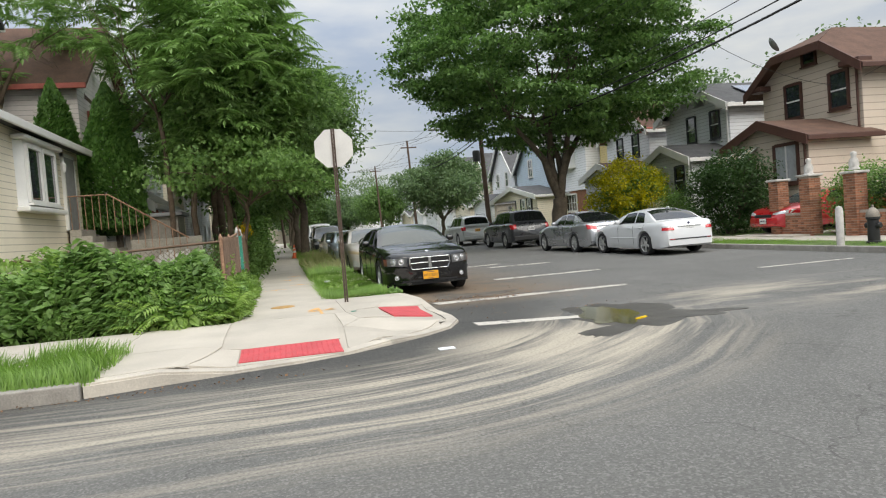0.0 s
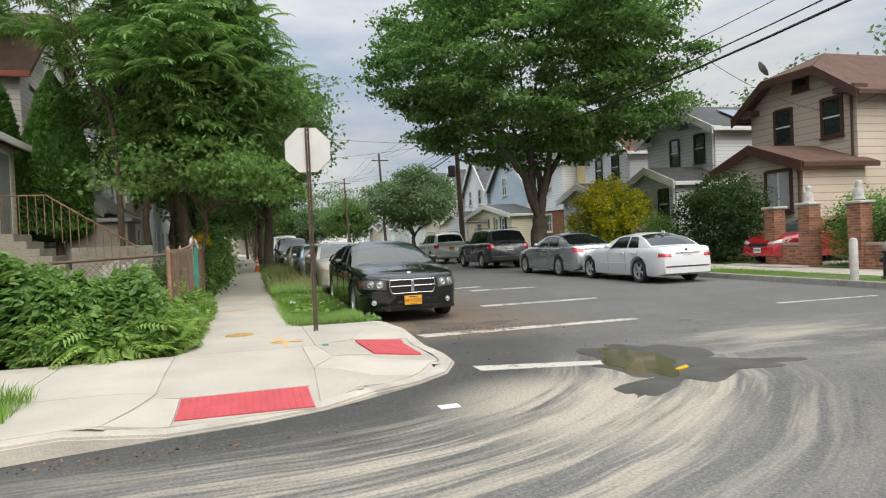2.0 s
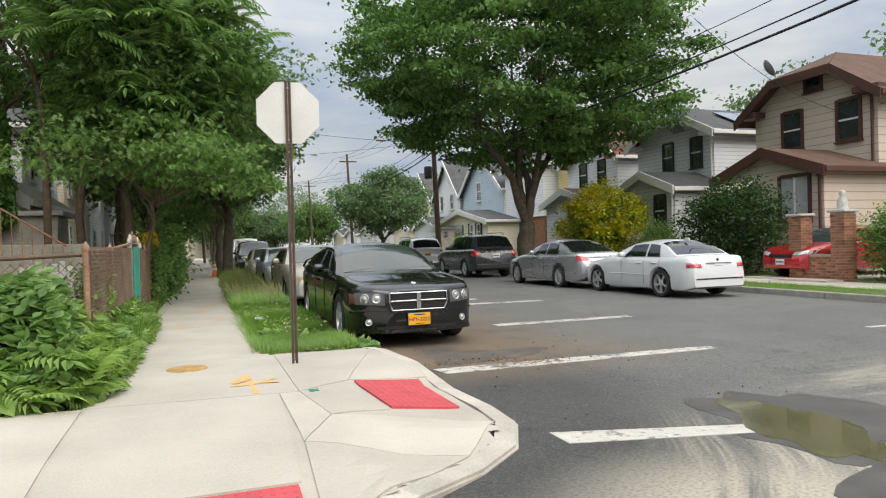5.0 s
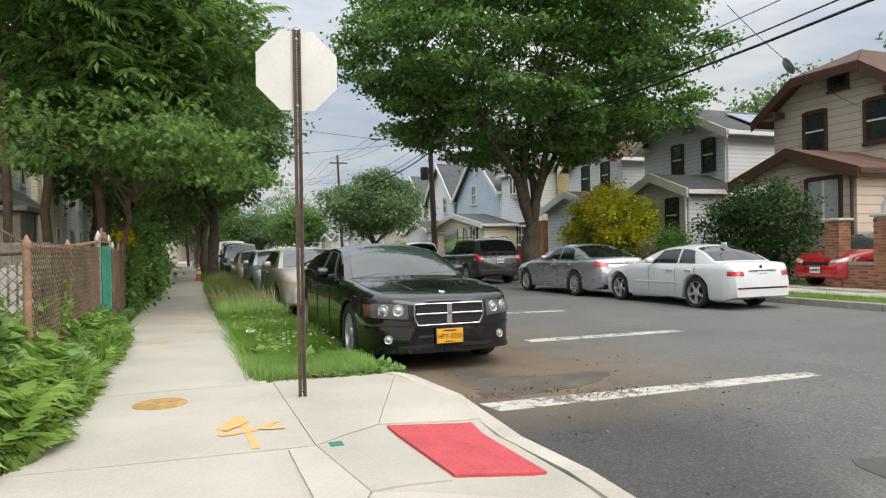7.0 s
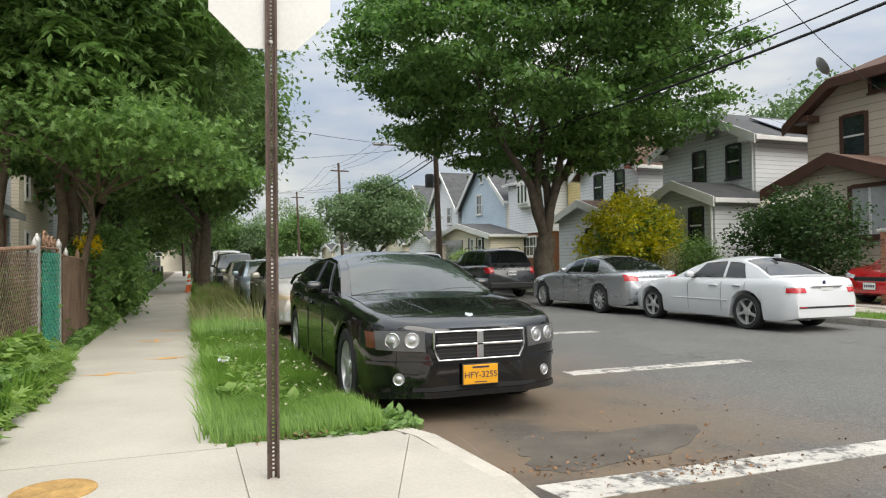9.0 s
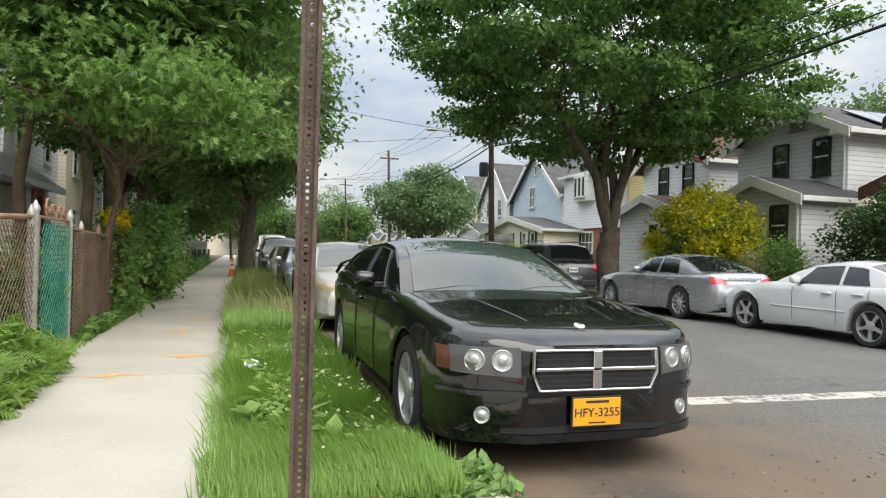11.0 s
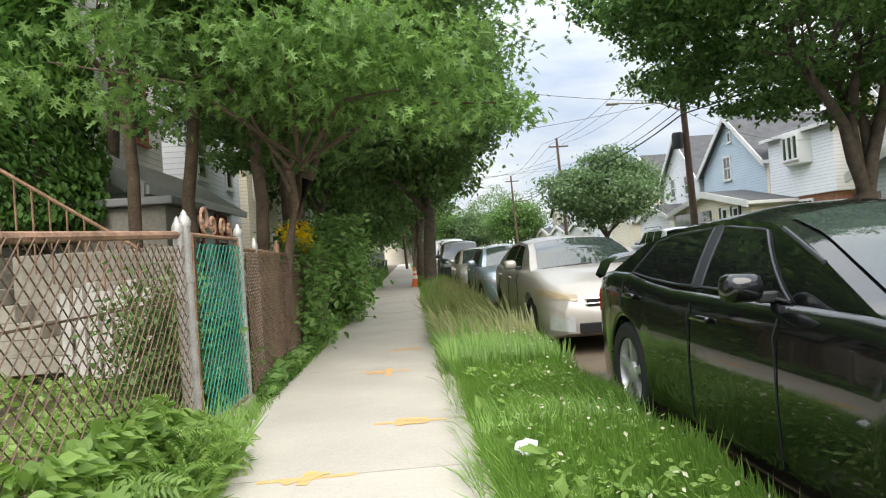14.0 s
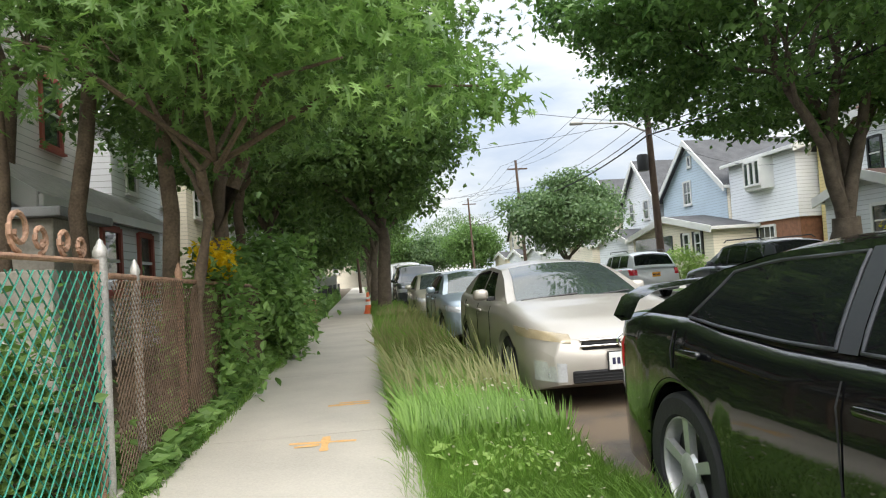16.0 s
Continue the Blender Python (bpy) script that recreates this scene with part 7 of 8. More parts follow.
weeds("weeds", "green weeds along the fence foot beyond the gate", heap(7500, -1.2, -0.75, 18.95, 29.0, 0.34, 10), 0.12, DIAMOND, M["leaf_mid"], 10, droop=0.2)
weeds("weeds", "weeds inside the yard behind the fence", heap(4500, -4.5, -1.1, 13.4, 20.5, 0.3, 11), 0.10, DIAMOND, M["leaf_bright"], 11, droop=0.2)
weeds("weeds", "creeper climbing the chain-link fence", np.concatenate([heap(500, -1.06, -0.84, 12.7, 13.6, 1.3, 12, 1.0), heap(420, -1.02, -0.84, 13.9, 14.8, 1.4, 13, 1.0)]), 0.085, OVATE, M["leaf_bright"], 12, droop=0.3)
weeds("weeds", "creeper and saplings along the garden fences", heap(9000, -1.6, -0.85, 29.0, 60.0, 0.9, 14), 0.18, DIAMOND, M["leaf_mid"], 14, droop=0.2)

# verge grass
def grass(name, label, n, x0, x1, y0, y1, h, seed, material, lean=0.0, fade=0.0):
    r = np.random.default_rng(seed)
    y = y0 + (y1 - y0) * r.uniform(0, 1, n) ** (1.0 + fade)
    x = r.uniform(x0, x1, n)
    ht = h * np.array([0.65 + 0.8 * abs(noise.noise((a * 1.1, b * 0.7, seed))) for a, b in zip(x, y)])
    ob = foliage(name, np.stack([x, y, np.full(n, 0.115)], -1), ht, BLADE, material, seed, upright=True)
    return tagged(ob, label, "grass", kind="stuff")


grass("grass", "uncut green verge grass", 62000, 0.84, 1.95, 13.25, 24.0, 0.19, 1, M["grass"], fade=0.4)
grass("grass", "knee-high verge grass between short and tall growth", 7000, 0.86, 1.93, 17.0, 22.0, 0.26, 12, M["grass"])
grass("grass", "taller verge grass further along", 20000, 0.84, 1.95, 19.4, 42.0, 0.4, 2, M["grass"], fade=0.3)
grass("grass", "dry seed heads in the verge grass", 3000, 0.86, 1.9, 20.5, 33.0, 0.6, 3, M["dry_grass"])
grass("grass", "ragged grass on the cross street verge", 16000, -8.0, -1.75, 7.45, 9.15, 0.25, 4, M["grass"])
grass("grass", "tall grass among the weeds by the fence", 3200, -1.1, -0.6, 12.6, 17.2, 0.5, 9, M["grass"])
grass("grass", "short mown grass across the street", 16000, 12.95, 14.2, 12.6, 30.0, 0.12, 5, M["grass"])
grass("grass", "lawn in the front gardens across the street", 9000, 16.0, 18.3, 13.0, 34.0, 0.14, 6, M["grass"])
grass("grass", "grass tufts leaning over the pavement edge", 2600, 0.74, 0.94, 13.25, 30.0, 0.22, 7, M["grass"])
grass("grass", "grass along the fence foot", 3500, -0.98, -0.68, 17.0, 26.0, 0.2, 8, M["grass"])
weeds("weeds", "broad-leaved clover in the verge", heap(8000, 0.9, 1.95, 13.3, 22.5, 0.17, 15), 0.045, OVATE, M["leaf_bright"], 15, droop=0.1)
weeds("weeds", "broad dock leaves in the verge", heap(150, 0.9, 1.5, 14.0, 20.0, 0.2, 16), 0.14, DIAMOND, M["leaf_bright"], 16, droop=0.1)
weeds("clover_flowers", "cream clover heads above the verge grass", heap(420, 1.0, 1.95, 13.5, 24.0, 0.34, 17, 0.15), 0.03, DIAMOND, M["clover"], 17, droop=0.0)
weeds("weeds", "ragged weeds at the kerb end", heap(900, 1.3, 2.25, 13.2, 13.75, 0.16, 18), 0.07, DIAMOND, M["leaf_mid"], 18, droop=0.1)


# ---- fences ----
def chain_link(parent, x, y0, y1, z0, z1, material, pitch=0.09, r=0.004, axis="y", name="wire_mesh"):
    """Diamond mesh of real wires; the fence runs along y (or x)."""
    verts, faces = [], []
    hgt = z1 - z0
    n = int((y1 - y0 + hgt) / pitch) + 1
    offs = [(r, 0), (0, r), (-r, 0), (0, -r)]

    def seg(a, b):
        base = len(verts)
        for p in (a, b):
            for du, dn in offs:
                verts.append((p[2] + dn, p[0] + du, p[1]) if axis == "y" else (p[0] + du, p[2] + dn, p[1]))
        for k in range(4):
            faces.append((base + k, base + (k + 1) % 4, base + 4 + (k + 1) % 4, base + 4 + k))

    for s in (1, -1):
        for k in range(n):
            c = y0 - hgt + k * pitch if s > 0 else y0 + k * pitch
            ya, yb = (c, c + hgt) if s > 0 else (c, c - hgt)
            za, zb = z0, z1
            lo, hi = y0, y1
            pts = [(ya, za), (yb, zb)]
            t0, t1 = 0.0, 1.0
            dy = yb - ya
            for lim, sign in ((lo, 1), (hi, -1)):
                ta = (lim - ya) / dy
                if (dy > 0) == (sign > 0):
                    t0 = max(t0, ta)
                else:
                    t1 = min(t1, ta)
            if t1 - t0 < 0.01:
                continue
            m_ = max(1, int((t1 - t0) * hgt / 0.3))
            for q in range(m_):
                ta, tb = t0 + (t1 - t0) * q / m_, t0 + (t1 - t0) * (q + 1) / m_
                w = 0.004 * s
                seg((ya + dy * ta, za + hgt * ta, x + w), (ya + dy * tb, za + hgt * tb, x + w))
    me = bpy.data.meshes.new(name)
    me.from_pydata(verts, [], faces)
    me.materials.append(material)
    ob = new(name, me)
    ob.parent = parent
    return tagged(ob, kind="stuff")


def post(parent, x, y, h, r, material, name="post"):
    bm = bmesh.new()
    tube(bm, [(x, y, 0.0), (x, y, h)], r, 12)
    lathe(bm, [(r * 1.15, h - 0.01), (r * 1.2, h + 0.02), (r * 0.9, h + 0.05), (r * 0.55, h + 0.065), (r * 0.5, h + 0.08), (0.0, h + 0.1)], 12, pose(x, y, 0))
    p = part(name, bm, material, parent, smooth_deg=40)
    return p


FX = -0.94
f = thing("chain_link_fence", "rusty chain-link fence with a flaking top rail", "fence")
for y in (12.85, 14.82, 17.36):
    post(f, FX, y, 1.42 if y < 17 else 1.55, 0.032, M["galv"] if y > 17 else M["rail_rust"])
bm = bmesh.new()
tube(bm, [(FX, 12.85, 1.40), (FX, 15.0, 1.44), (FX, 17.36, 1.53)], 0.024, 8)
part("top_rail", bm, M["rail_rust"], f)
bm = bmesh.new()
tube(bm, [(FX, 12.85, 1.12), (FX + 0.01, 17.36, 1.13)], 0.006, 6)
part("tension_wire", bm, M["wire_rust"], f)
chain_link(f, FX + 0.03, 12.85, 17.36, 0.2, 1.46, M["wire_rust"])
f = thing("chain_link_fence", "dark sagging chain-link fence along the cross street", "fence")
for x in (-3.4, -5.9, -8.4):
    post(f, x, 13.0, 1.32, 0.03, M["rail_rust"])
bm = bmesh.new()
tube(bm, [(FX, 13.0, 1.38), (-3.4, 13.0, 1.3), (-5.9, 13.0, 1.33), (-8.4, 13.0, 1.3)], 0.022, 8)
part("top_rail", bm, M["wire_rust"], f)
chain_link(f, 13.03, -8.4, FX, 0.2, 1.3, M["wire_rust"], axis="x", pitch=0.09)

g = thing("chain_link_gate", "green-meshed chain-link gate with rusty scrollwork on top", "gate")
post(g, FX, 17.5, 1.6, 0.036, M["galv"])
post(g, FX, 18.9, 1.58, 0.036, M["galv"])
bm = bmesh.new()
tube(bm, [(FX, 17.6, 0.22), (FX, 17.6, 1.54), (FX, 18.82, 1.54), (FX, 18.82, 0.22), (FX, 17.6, 0.22)], 0.022, 8)
part("gate_frame", bm, M["rail_rust"], g)
chain_link(g, FX + 0.03, 17.6, 18.82, 0.24, 1.48, M["wire_green"], r=0.0042, pitch=0.1)
for k in range(4):
    cy, rr = (17.95, 18.15, 18.42, 18.62)[k], (0.1, 0.07, 0.07, 0.055)[k]
    pts = []
    for q in range(19):
        a = -math.pi / 2 + q / 18 * 2 * math.pi * 1.25
        s = rr * (1 - 0.55 * q / 18)
        pts.append((FX, cy + s * math.cos(a) * (1 if k % 2 else -1), 1.56 + rr + s * math.sin(a)))
    bm = bmesh.new()
    tube(bm, pts, 0.013, 6)
    part("scroll", bm, M["rail_rust"], g)
for z in (0.5, 0.95, 1.25):
    bm = bmesh.new()
    tube(bm, [(FX - 0.0, 17.5, z), (FX, 17.62, z)], 0.016, 8)
    lathe(bm, [(0.042, -0.025), (0.042, 0.025)], 12, pose(FX, 17.5, z))
    part("hinge", bm, M["galv"], g)
f = thing("chain_link_fence", "rusty close-meshed fence beyond the gate", "fence")
for y in (19.5, 20.6, 22.6, 24.9):
    post(f, FX, y, 1.48 if y < 23 else 1.36, 0.028, M["galv"] if y < 20 else M["rail_rust"])
bm = bmesh.new()
tube(bm, [(FX, 18.98, 1.46), (FX, 24.9, 1.34)], 0.02, 8)
part("top_rail", bm, M["rail_rust"], f)
chain_link(f, FX + 0.03, 18.98, 20.6, 0.2, 1.43, M["wire_rust"], pitch=0.06)
chain_link(f, FX + 0.03, 20.6, 24.9, 0.2, 1.36, M["wire_rust"], pitch=0.075)
bm = boxed(FX - 0.09, FX + 0.05, 12.9, 25.0, 0.0, 0.19, 0.01)
solid("fence_plinth", bm, M["old_plaster"], "low concrete strip under the fence", "plinth")
# pale corrugated panels and garden fronts further on
f = thing("panel_fence", "pale weathered panel fence along the pavement", "fence")
for k in range(14):
    bm = boxed(FX - 0.02, FX + 0.01, 25.0 + k * 0.16, 25.14 + k * 0.16, 0.15, 1.25, 0.008)
    part("board", bm, M["stone"], f)
f = thing("brick_gate_pier", "brick gate pier with a pointed cap", "pier", "garden gate piers")
bm = boxed(-1.25, -0.82, 33.8, 34.25, 0.1, 1.05, 0.01)
part("shaft", bm, M["brick"], f)
bm = bmesh.new()
lathe(bm, [(0.38, 1.05), (0.38, 1.11), (0.0, 1.3)], 4, pose(-1.03, 34.02, 0, 0, 0, 45))
part("cap", bm, M["stone"], f)
copy_thing(f, pose(0, 1.4, 0))
bm = boxed(-1.0, -0.96, 34.4, 35.1, 0.2, 1.05, 0.01)
g2 = thing("garden_gate", "salmon painted wooden garden gate", "gate")
part("leaf", bm, M["awning"], g2)
for y0 in (37.0, 42.0, 47.0, 53.0, 60.0):
    f = thing("iron_fence", "black iron garden fence along the pavement", "fence", "garden fences")
    for k in range(24):
        bm = bmesh.new()
        tube(bm, [(-0.98, y0 + k * 0.16, 0.1), (-0.98, y0 + k * 0.16, 1.15)], 0.012, 5)
        part("picket", bm, M["black_trim"], f)
    bm = bmesh.new()
    for z in (0.3, 1.05):
        tube(bm, [(-0.98, y0, z), (-0.98, y0 + 3.7, z)], 0.014, 5)
    part("rail", bm, M["black_trim"], f)
bm = boxed(-3.0, -0.95, 58.0, 58.2, 0.1, 1.7)
tagged(solid("garden_wall", bm, M["white_trim"], "white garden wall beside the pavement", "wall"))
# grey shed wall and white boards in the yard behind the fence
s = thing("yard_shed", "low grey plastered outbuilding in the yard", "shed")
bm = boxed(-4.6, -3.0, 23.2, 24.6, 0.1, 2.3, 0.02)
part("wall", bm, M["old_plaster"], s)
bm = boxed(-4.75, -2.85, 23.05, 24.75, 2.3, 2.42, 0.02)
part("roof", bm, M["grey_trim"], s)
w_ = thing("yard_wall", "stained grey plaster wall in the yard", "wall")
part("panel", boxed(-4.0, -2.1, 21.0, 21.14, 0.1, 1.6, 0.02), M["old_plaster"], w_)
f = thing("picket_fence", "leaning white picket fence in the yard", "fence")
for k in range(7):
    bm = boxed(-3.2 + k * 0.14, -3.1 + k * 0.14, 20.4, 20.43, 0.12, 1.15 + 0.05 * (k % 3), 0.006)
    part("picket", bm, M["stone"], f)
bm = bmesh.new()
for z in (0.4, 0.95):
    box(bm, -3.25, -2.2, 20.43, 20.47, z, z + 0.08)
part("rail", bm, M["stone"], f)


# ---- street furniture ----
s = thing("road_sign", "bare metal back of an octagonal sign on a brown perforated post", "road sign", at=(1.1, 12.4, WALK_Z))
# U-channel post with punched holes
w, d = 0.020, 0.022
for sg in (-1, 1):
    prof = [(0.0055, d), (w + 0.004, d), (w + 0.004, 0.0), (w + 0.013, 0.0), (w + 0.013, -0.004), (w, -0.004), (w, d - 0.004), (0.0055, d - 0.004)]
    bm = bmesh.new()
    slab(bm, [(sg * x, y) for x, y in prof], -0.1, 3.03)
    part("post_side", bm, M["rust_steel"], s)
bm = bmesh.new()
for q in range(134):
    z = 0.03 + q * 0.0224
    box(bm, -0.0055, 0.0055, d - 0.004, d, z + 0.005, z + 0.0174)
tagged(part("post_web", bm, M["rust_steel"], s), kind="stuff")
bm = bmesh.new()
R = 0.328 / math.cos(math.pi / 8)
pts = [(R * math.cos(math.pi / 8 + q * math.pi / 4), R * math.sin(math.pi / 8 + q * math.pi / 4)) for q in range(8)]
a = [bm.verts.new((x, d + 0.001, 2.69 + z)) for x, z in pts]
b = [bm.verts.new((x, d + 0.004, 2.69 + z)) for x, z in pts]
bm.faces.new(a)
bm.faces.new(b[::-1])
for q in range(8):
    bm.faces.new((a[q], b[q], b[(q + 1) % 8], a[(q + 1) % 8]))
part("sign_plate", bm, M["sign_back"], s, "bare aluminium octagonal plate")
for z in (2.4, 2.95):
    bm = bmesh.new()
    lathe(bm, [(0.0, 0.012), (0.012, 0.01), (0.014, 0.0)], 6, pose(0, 0.02, z, 90, 0, 0))
    part("bolt", bm, M["galv"], s)
s.rotation_euler = (0, 0, radians(-6))

p = thing("utility_pole", "leaning wooden utility pole with a street lamp arm", "utility pole", "utility poles", at=(13.0, 41.6, 0.0))
bm = bmesh.new()
tube(bm, [(0, 0, -0.1), (-0.32, -0.05, 9.8)], [0.17, 0.11], 10)
part("shaft", bm, M["pole_wood"], p, smooth_deg=40)
bm = bmesh.new()
box(bm, -1.2, 0.7, -0.2, -0.1, 9.0, 9.1, 0.01)
part("cross_arm", bm, M["pole_wood"], p)
bm = bmesh.new()
tube(bm, [(-0.22, 0, 6.75), (-1.2, 0.2, 7.2), (-2.9, 0.5, 7.33)], [0.045, 0.04, 0.035], 8)
la = part("lamp_arm", bm, M["galv"], p)
bm = bmesh.new()
box(bm, -3.4, -2.85, 0.4, 0.62, 7.26, 7.38, 0.04)
part("lamp_head", bm, M["galv"], la)
bm = bmesh.new()
lathe(bm, [(0.0, 0.0), (0.22, 0.02), (0.24, 0.6), (0.2, 0.7), (0.0, 0.72)], 14, pose(-0.6, -0.1, 5.1))
part("transformer_box", bm, M["black_trim"], p, smooth_deg=40)
for x, y, h in ((9.6 + 3.2, 64.0, 9.5), (13.0, 88.0, 9.5), (0.5, 76.0, 8.0), (13.3, 2.0, 10.0)):
    p2 = thing("utility_pole", "slim leaning wooden utility pole", "utility pole", "utility poles", at=(x, y, 0))
    bm = bmesh.new()
    tube(bm, [(0, 0, -0.1), (-0.35, 0, h)], [0.14, 0.09], 8)
    part("shaft", bm, M["pole_wood"], p2)
    bm = boxed(-1.0, 0.5, -0.06, 0.06, h - 0.7, h - 0.6)
    part("cross_arm", bm, M["pole_wood"], p2)


def cable(a, b, sag, r=0.012, n=14):
    bm = bmesh.new()
    a, b = Vector(a), Vector(b)
    pts = [a.lerp(b, k / n) - Vector((0, 0, sag * 4 * (k / n) * (1 - k / n))) for k in range(n + 1)]
    tube(bm, pts, r, 5)
    ob = solid("overhead_cable", bm, M["cable"], "black overhead cable slung between poles", "cable", "overhead cables", kind="")
    return ob


PT = (12.7, 41.6)
for dx, z, r in ((0.0, 6.6, 0.035), (0.05, 6.9, 0.02), (-0.05, 7.4, 0.012), (0.4, 9.1, 0.010), (-0.6, 9.1, 0.010), (-1.3, 9.1, 0.010)):
    cable((PT[0] + dx, PT[1], z), (13.0 + dx * 1.2, 2.0, z + 0.5), 0.9, r)
    cable((PT[0] + dx, PT[1], z), (12.6 + dx, 64.0, z), 0.6, r)
    cable((12.6 + dx, 64.0, z), (12.8 + dx, 88.0, z), 0.6, r)
for (x, y, z), (x2, y2, z2) in (((12.7, 41.6, 7.2), (-6.0, 27.0, 6.6)), ((12.7, 41.6, 7.0), (21.3, 37.0, 5.8)), ((12.7, 41.6, 6.8), (21.3, 46.0, 5.8)), ((12.7, 41.6, 7.3), (-6.0, 44.0, 6.3)), ((12.6, 64.0, 7.5), (-6.0, 60.0, 6.3)), ((12.6, 64.0, 7.2), (-6.0, 52.0, 6.3)), ((12.6, 64.0, 8.0), (0.2, 76.0, 7.4)), ((13.0, 2.0, 8.0), (21.4, 21.4, 5.6)), ((12.9, 20.0, 7.3), (21.3, 22.0, 5.4))):
    cable((x, y, z), (x2, y2, z2), 0.5, 0.009)

h = thing("fire_hydrant", "black fire hydrant with a weathered pale bonnet", "fire hydrant", at=(13.55, 13.6, 0.14))
bm = bmesh.new()
lathe(bm, [(0.0, 0.0), (0.17, 0.0), (0.17, 0.05), (0.13, 0.07), (0.12, 0.55), (0.15, 0.57), (0.15, 0.62), (0.12, 0.63)], 18)
part("barrel", bm, M["hydrant"], h, smooth_deg=40)
bm = bmesh.new()
lathe(bm, [(0.15, 0.62), (0.15, 0.66), (0.13, 0.74), (0.07, 0.82), (0.03, 0.84), (0.03, 0.9), (0.0, 0.9)], 18)
part("bonnet", bm, M["hydrant_cap"], h, smooth_deg=40)
bm = bmesh.new()
for a in (0, 90, 180):
    lathe(bm, [(0.07, 0.08), (0.07, 0.19), (0.05, 0.21), (0.0, 0.21)], 12, pose(0, 0, 0.42, 90, 0, a))
part("nozzle", bm, M["hydrant"], h)
for x, y in ((12.95, 13.95), (13.1, 12.65)):
    b = thing("bollard", "grey steel guard post beside the hydrant", "bollard", "guard posts by the hydrant", at=(x, y, 0.13))
    bm = bmesh.new()
    lathe(bm, [(0.0, -0.05), (0.085, -0.05), (0.085, 0.86), (0.06, 0.92), (0.0, 0.94)], 16)
    part("shaft", bm, M["stone"], b, smooth_deg=40)

# brick piers, low wall and cast stone figures
def brick_block(parent, x0, x1, y0, y1, z0, z1):
    bm = boxed(x0 + 0.008, x1 - 0.008, y0 + 0.008, y1 - 0.008, z0, z1)
    part("mortar", bm, M["mortar"], parent)
    bl, bh, j = 0.2, 0.062, 0.012
    cache = {}
    row, z = 0, z0 + 0.005
    made = 0
    while z + bh <= z1 + 0.001 and made < 300:
        for face, (a0, a1) in enumerate(((y0, y1), (x0, x1))):
            n = max(1, round((a1 - a0) / (bl + j)))
            step = (a1 - a0) / n
            for q in range(n + (row % 2)):
                s0 = a0 + (q - 0.5 * (row % 2)) * step
                s1 = s0 + step - j
                s0, s1 = max(s0, a0), min(s1, a1)
                if s1 - s0 < 0.04:
                    continue
                ln = round(s1 - s0, 3)
                if (face, ln) not in cache:
                    bm = bmesh.new()
                    if face == 0:
                        box(bm, 0, 0.03, 0, ln, 0, bh)
                    else:
                        box(bm, 0, ln, 0, 0.03, 0, bh)
                    cache[(face, ln)] = finish(bm, "brick", M["brick"])
                ob = new("brick", cache[(face, ln)])
                ob.parent = parent
                ob.location = (x0 - 0.003, s0, z) if face == 0 else (s0, y0 - 0.003, z)
                made += 1
        z += bh + j
        row += 1


for y, hgt in ((19.6, 1.9), (18.25, 1.95), (16.55, 1.9)):
    pr = thing("brick_pier", "square red brick gate pier with a stone cap", "brick pier", "brick piers at the garden wall")
    brick_block(pr, 15.82, 16.24, y - 0.21, y + 0.21, 0.12, hgt)
    bm = boxed(15.76, 16.3, y - 0.27, y + 0.27, hgt, hgt + 0.07, 0.02)
    part("cap", bm, M["stone"], pr)
for y0, y1 in ((18.46, 19.39), (13.0, 16.34)):
    wl = thing("brick_wall", "low red brick garden wall between piers", "brick wall", "garden walls")
    brick_block(wl, 15.9, 16.16, y0, y1, 0.12, 0.85)
for y in (18.25, 16.55):
    st_ = thing("garden_statue", "small pale cast stone seated figure on a pier", "statue", "pier figures", at=(16.03, y, 2.0))
    bm = bmesh.new()
    lathe(bm, [(0.0, 0.0), (0.15, 0.0), (0.15, 0.05), (0.12, 0.07), (0.13, 0.2), (0.09, 0.32), (0.06, 0.36), (0.085, 0.43), (0.07, 0.5), (0.0, 0.53)], 12)
    for v in bm.verts:
        v.co += Vector((noise.noise(v.co * 9), noise.noise(v.co * 9 + Vector((3, 0, 0))), 0)) * 0.03
    part("figure", bm, M["stone"], st_, smooth_deg=60)

# pavement fittings and litter
mh = thing("manhole_cover", "ochre-painted round iron cover in the pavement", "manhole cover", at=(0.01, 12.62, WALK_Z + 0.001))
bm = bmesh.new()
lathe(bm, [(0.0, 0.008), (0.19, 0.008), (0.205, 0.004), (0.21, -0.01)], 32)
part("lid", bm, M["manhole"], mh)


def spray(x, y, strokes, z=WALK_Z):
    bm = bmesh.new()
    for lift, (x0, y0, x1, y1, w) in enumerate(strokes):
        d = Vector((x1 - x0, y1 - y0)).normalized()
        nrm = Vector((-d.y, d.x)) * w
        k = 9
        lo, hi = [], []
        for q in range(k + 1):
            c = Vector((x0, y0)).lerp(Vector((x1, y1)), q / k)
            j = 1 + 0.5 * noise.noise((c.x * 15, c.y * 15, x))
            lo.append(bm.verts.new((x + c.x - nrm.x * j, y + c.y - nrm.y * j, z + 0.002 + 0.0012 * lift)))
            hi.append(bm.verts.new((x + c.x + nrm.x * j, y + c.y + nrm.y * j, z + 0.002 + 0.0012 * lift)))
        for q in range(k):
            bm.faces.new((lo[q], lo[q + 1], hi[q + 1], hi[q]))
    solid("paint_mark", bm, M["orange_paint"], "faded orange spray-painted utility mark on the pavement", "paint mark", "utility marks", kind="stuff")


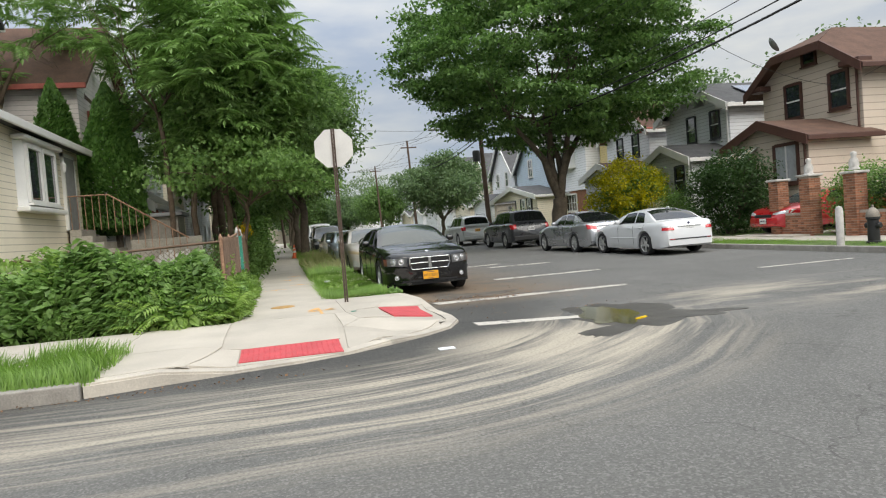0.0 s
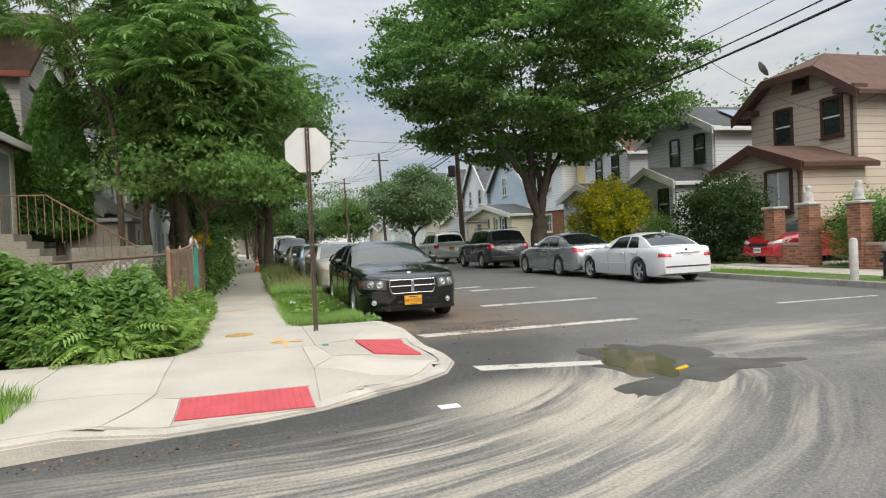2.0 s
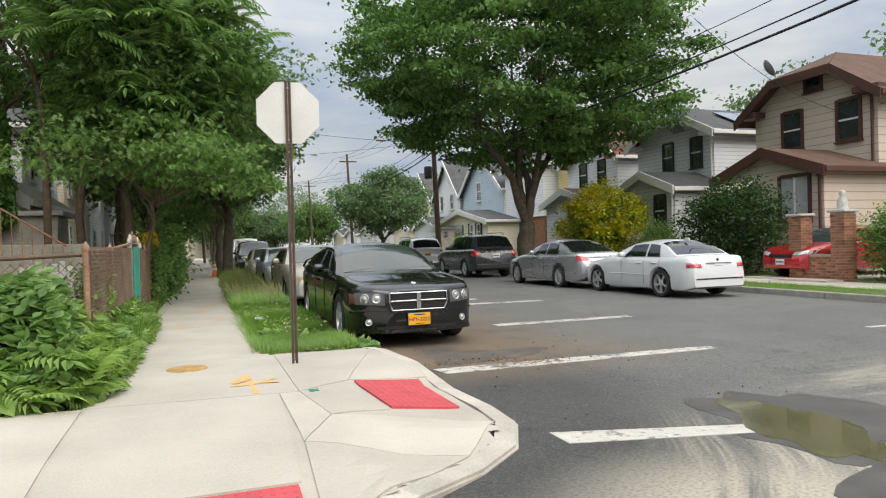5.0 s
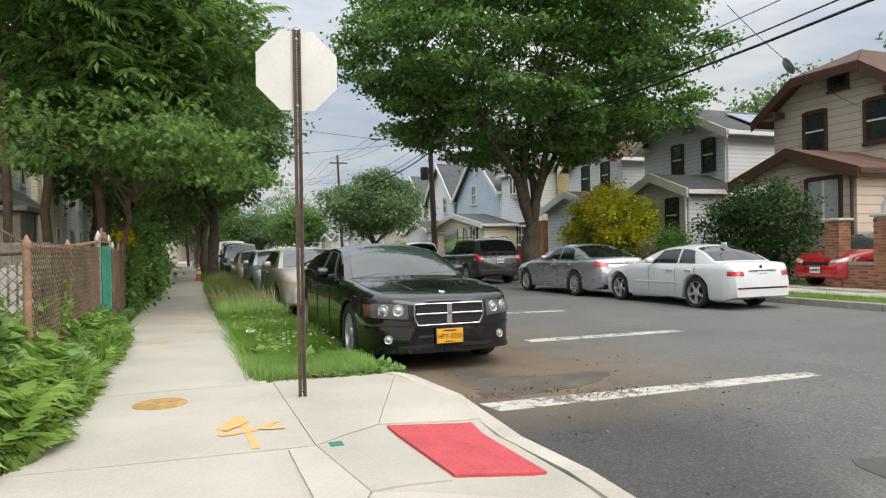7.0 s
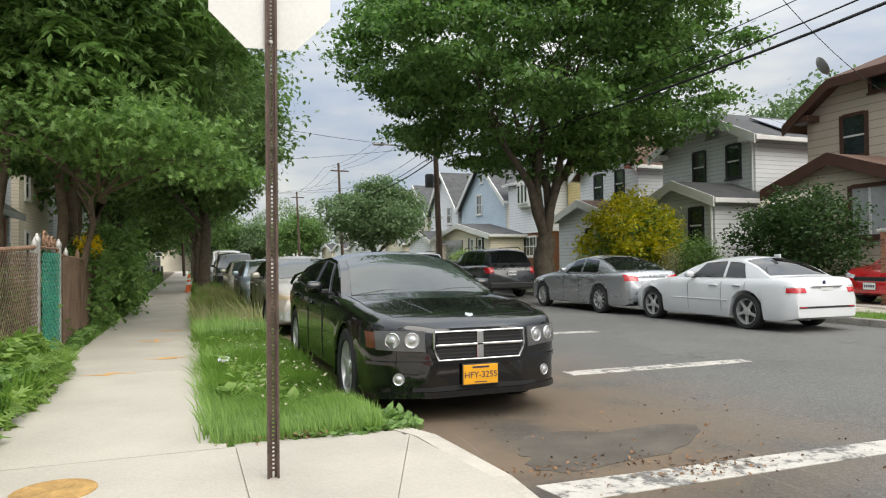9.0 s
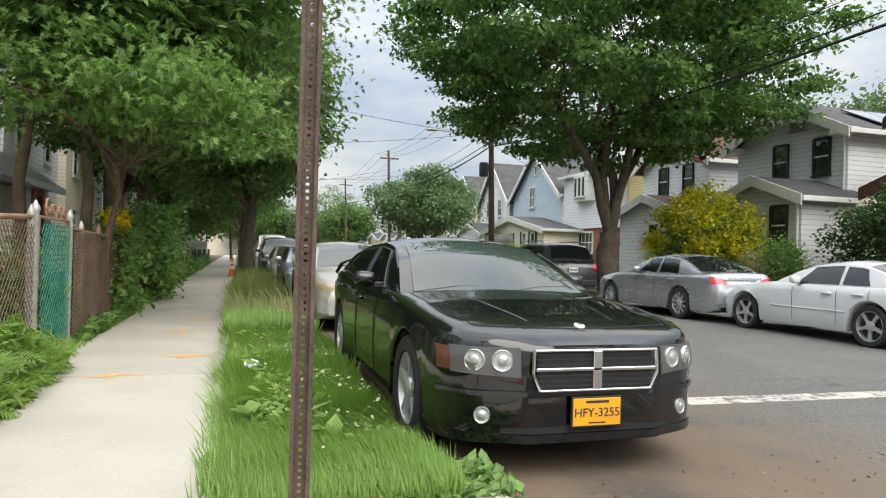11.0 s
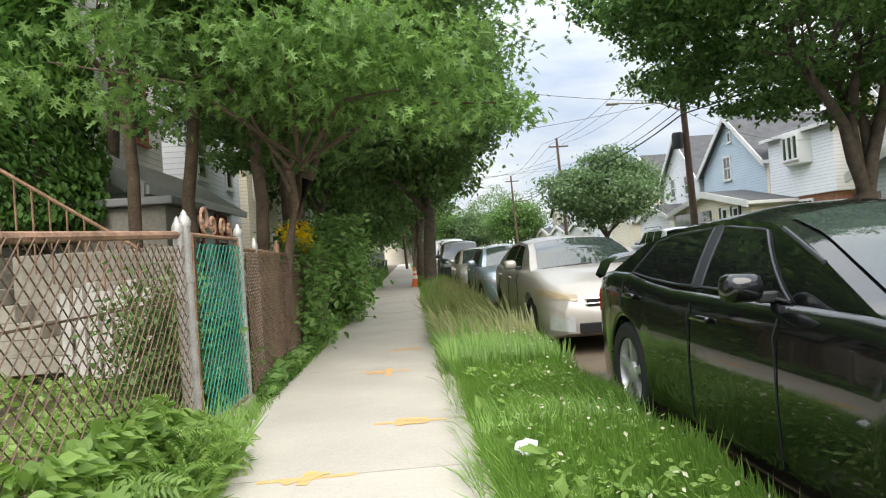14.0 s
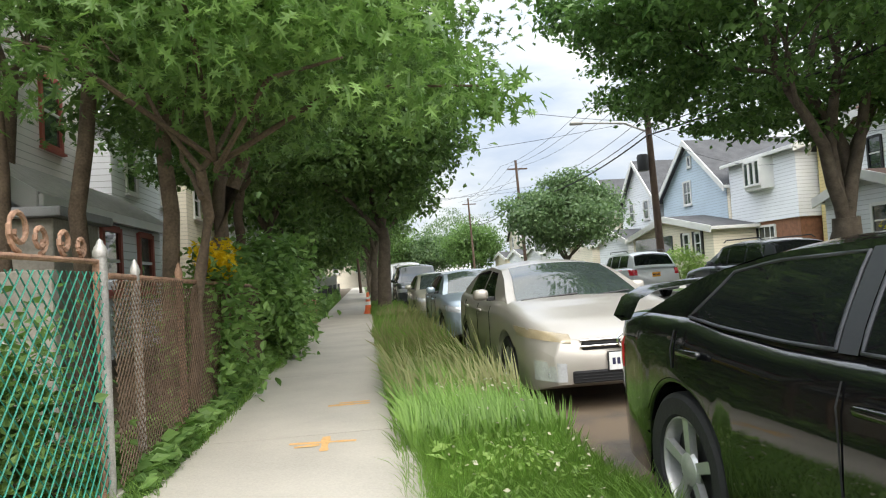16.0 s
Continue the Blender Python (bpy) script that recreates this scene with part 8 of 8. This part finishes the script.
spray(0.6, 11.45, ((-0.19, 0.14, -0.03, 0.46, 0.035), (-0.03, 0.48, 0.0, -0.42, 0.024), (-0.2, -0.02, 0.05, 0.04, 0.04), (0.06, 0.02, 0.2, 0.22, 0.026), (0.06, 0.04, 0.23, 0.0, 0.028), (-0.16, 0.08, 0.0, 0.3, 0.03)))
spray(-0.14, 16.67, ((-0.25, 0.0, 0.28, 0.02, 0.025), (0.0, -0.1, 0.03, 0.12, 0.03), (-0.1, -0.06, 0.12, 0.08, 0.03)))
spray(0.43, 17.75, ((-0.25, 0.0, 0.25, 0.0, 0.025), (-0.1, 0.06, 0.12, 0.06, 0.03), (-0.1, -0.06, 0.12, -0.06, 0.03)))
spray(0.21, 19.9, ((-0.25, 0.05, 0.25, 0.0, 0.03), (0.02, -0.25, 0.02, 0.2, 0.03), (-0.2, -0.08, -0.02, -0.05, 0.03)))
spray(0.38, 21.4, ((-0.2, 0.0, 0.2, 0.0, 0.04), (-0.1, 0.1, 0.2, 0.1, 0.03)))


def crumple(name, label, at, size, material, category="litter"):
    bm = bmesh.new()
    bmesh.ops.create_icosphere(bm, subdivisions=2, radius=1)
    for v in bm.verts:
        n_ = noise.noise(v.co * 2.3 + Vector(at))
        v.co = Vector((v.co.x * size[0], v.co.y * size[1], v.co.z * size[2])) * (1 + 0.5 * n_)
    ob = solid(name, bm, material, label, category, "litter", kind="")
    ob.matrix_world = pose(*at, 0, 0, 30)
    return ob


crumple("paper_scrap", "crumpled white paper in the verge grass", (1.05, 16.6, 0.24), (0.06, 0.045, 0.045), M["paper"])
bm = boxed(1.66, 1.84, 7.68, 7.80, 0.001, 0.012, 0.003)
solid("paper_scrap", bm, M["paper"], "flat white paper scrap on the asphalt", "litter", "litter", kind="")
crumple("paper_scrap", "white paper scrap in the gutter grass", (-2.6, 7.3, 0.03), (0.07, 0.05, 0.03), M["paper"])
crumple("plastic_scrap", "yellow plastic scrap on the puddle's edge", (4.4, 8.2, 0.012), (0.13, 0.035, 0.012), M["petal_yellow"])
bm = boxed(1.03, 1.11, 10.88, 10.97, WALK_Z - 0.1, WALK_Z + 0.006, 0.002)
solid("valve_cover", bm, M["wire_green"], "small green plastic valve cover in the pavement", "valve cover", kind="")
rng = np.random.default_rng(33)
P = np.concatenate([rng.normal((1.35, 13.28, 0.16), (0.2, 0.05, 0.012), (180, 3)), rng.normal((3.75, 12.05, 0.012), (0.22, 0.09, 0.004), (160, 3)), rng.normal((2.9, 12.35, 0.012), (0.5, 0.1, 0.004), (110, 3)), rng.normal((-1.2, 7.35, 0.01), (0.8, 0.06, 0.004), (120, 3))])
tagged(foliage("leaf_litter", P, 0.03, DIAMOND, M["leaf_litter"], 3, droop=0.0), "dry brown leaf litter swept against the kerb", "leaf litter", kind="stuff")
P = np.stack([rng.uniform(2.7, 5.5, 260), rng.uniform(9.5, 14.0, 260), np.full(260, 0.008)], -1)
tagged(foliage("leaf_litter", P, 0.028, DIAMOND, M["leaf_litter"], 4, droop=0.0), "scattered twigs and leaf crumbs on the road", "leaf litter", kind="stuff")

# traffic cones by the street tree
cn = thing("traffic_cone", "orange traffic cone with white bands", "traffic cone", "traffic cones", at=(0.75, 38.6, WALK_Z))
bm = boxed(-0.17, 0.17, -0.17, 0.17, 0.0, 0.03, 0.008)
part("base", bm, M["orange_plastic"], cn)
bm = bmesh.new()
lathe(bm, [(0.13, 0.03), (0.03, 0.72), (0.0, 0.73)], 16)
part("cone", bm, M["orange_plastic"], cn, smooth_deg=40)
bm = bmesh.new()
lathe(bm, [(0.094, 0.3), (0.076, 0.42)], 16)
lathe(bm, [(0.064, 0.5), (0.052, 0.58)], 16)
part("band", bm, M["white_trim"], cn)
copy_thing(cn, pose(0.78, 39.6, WALK_Z))
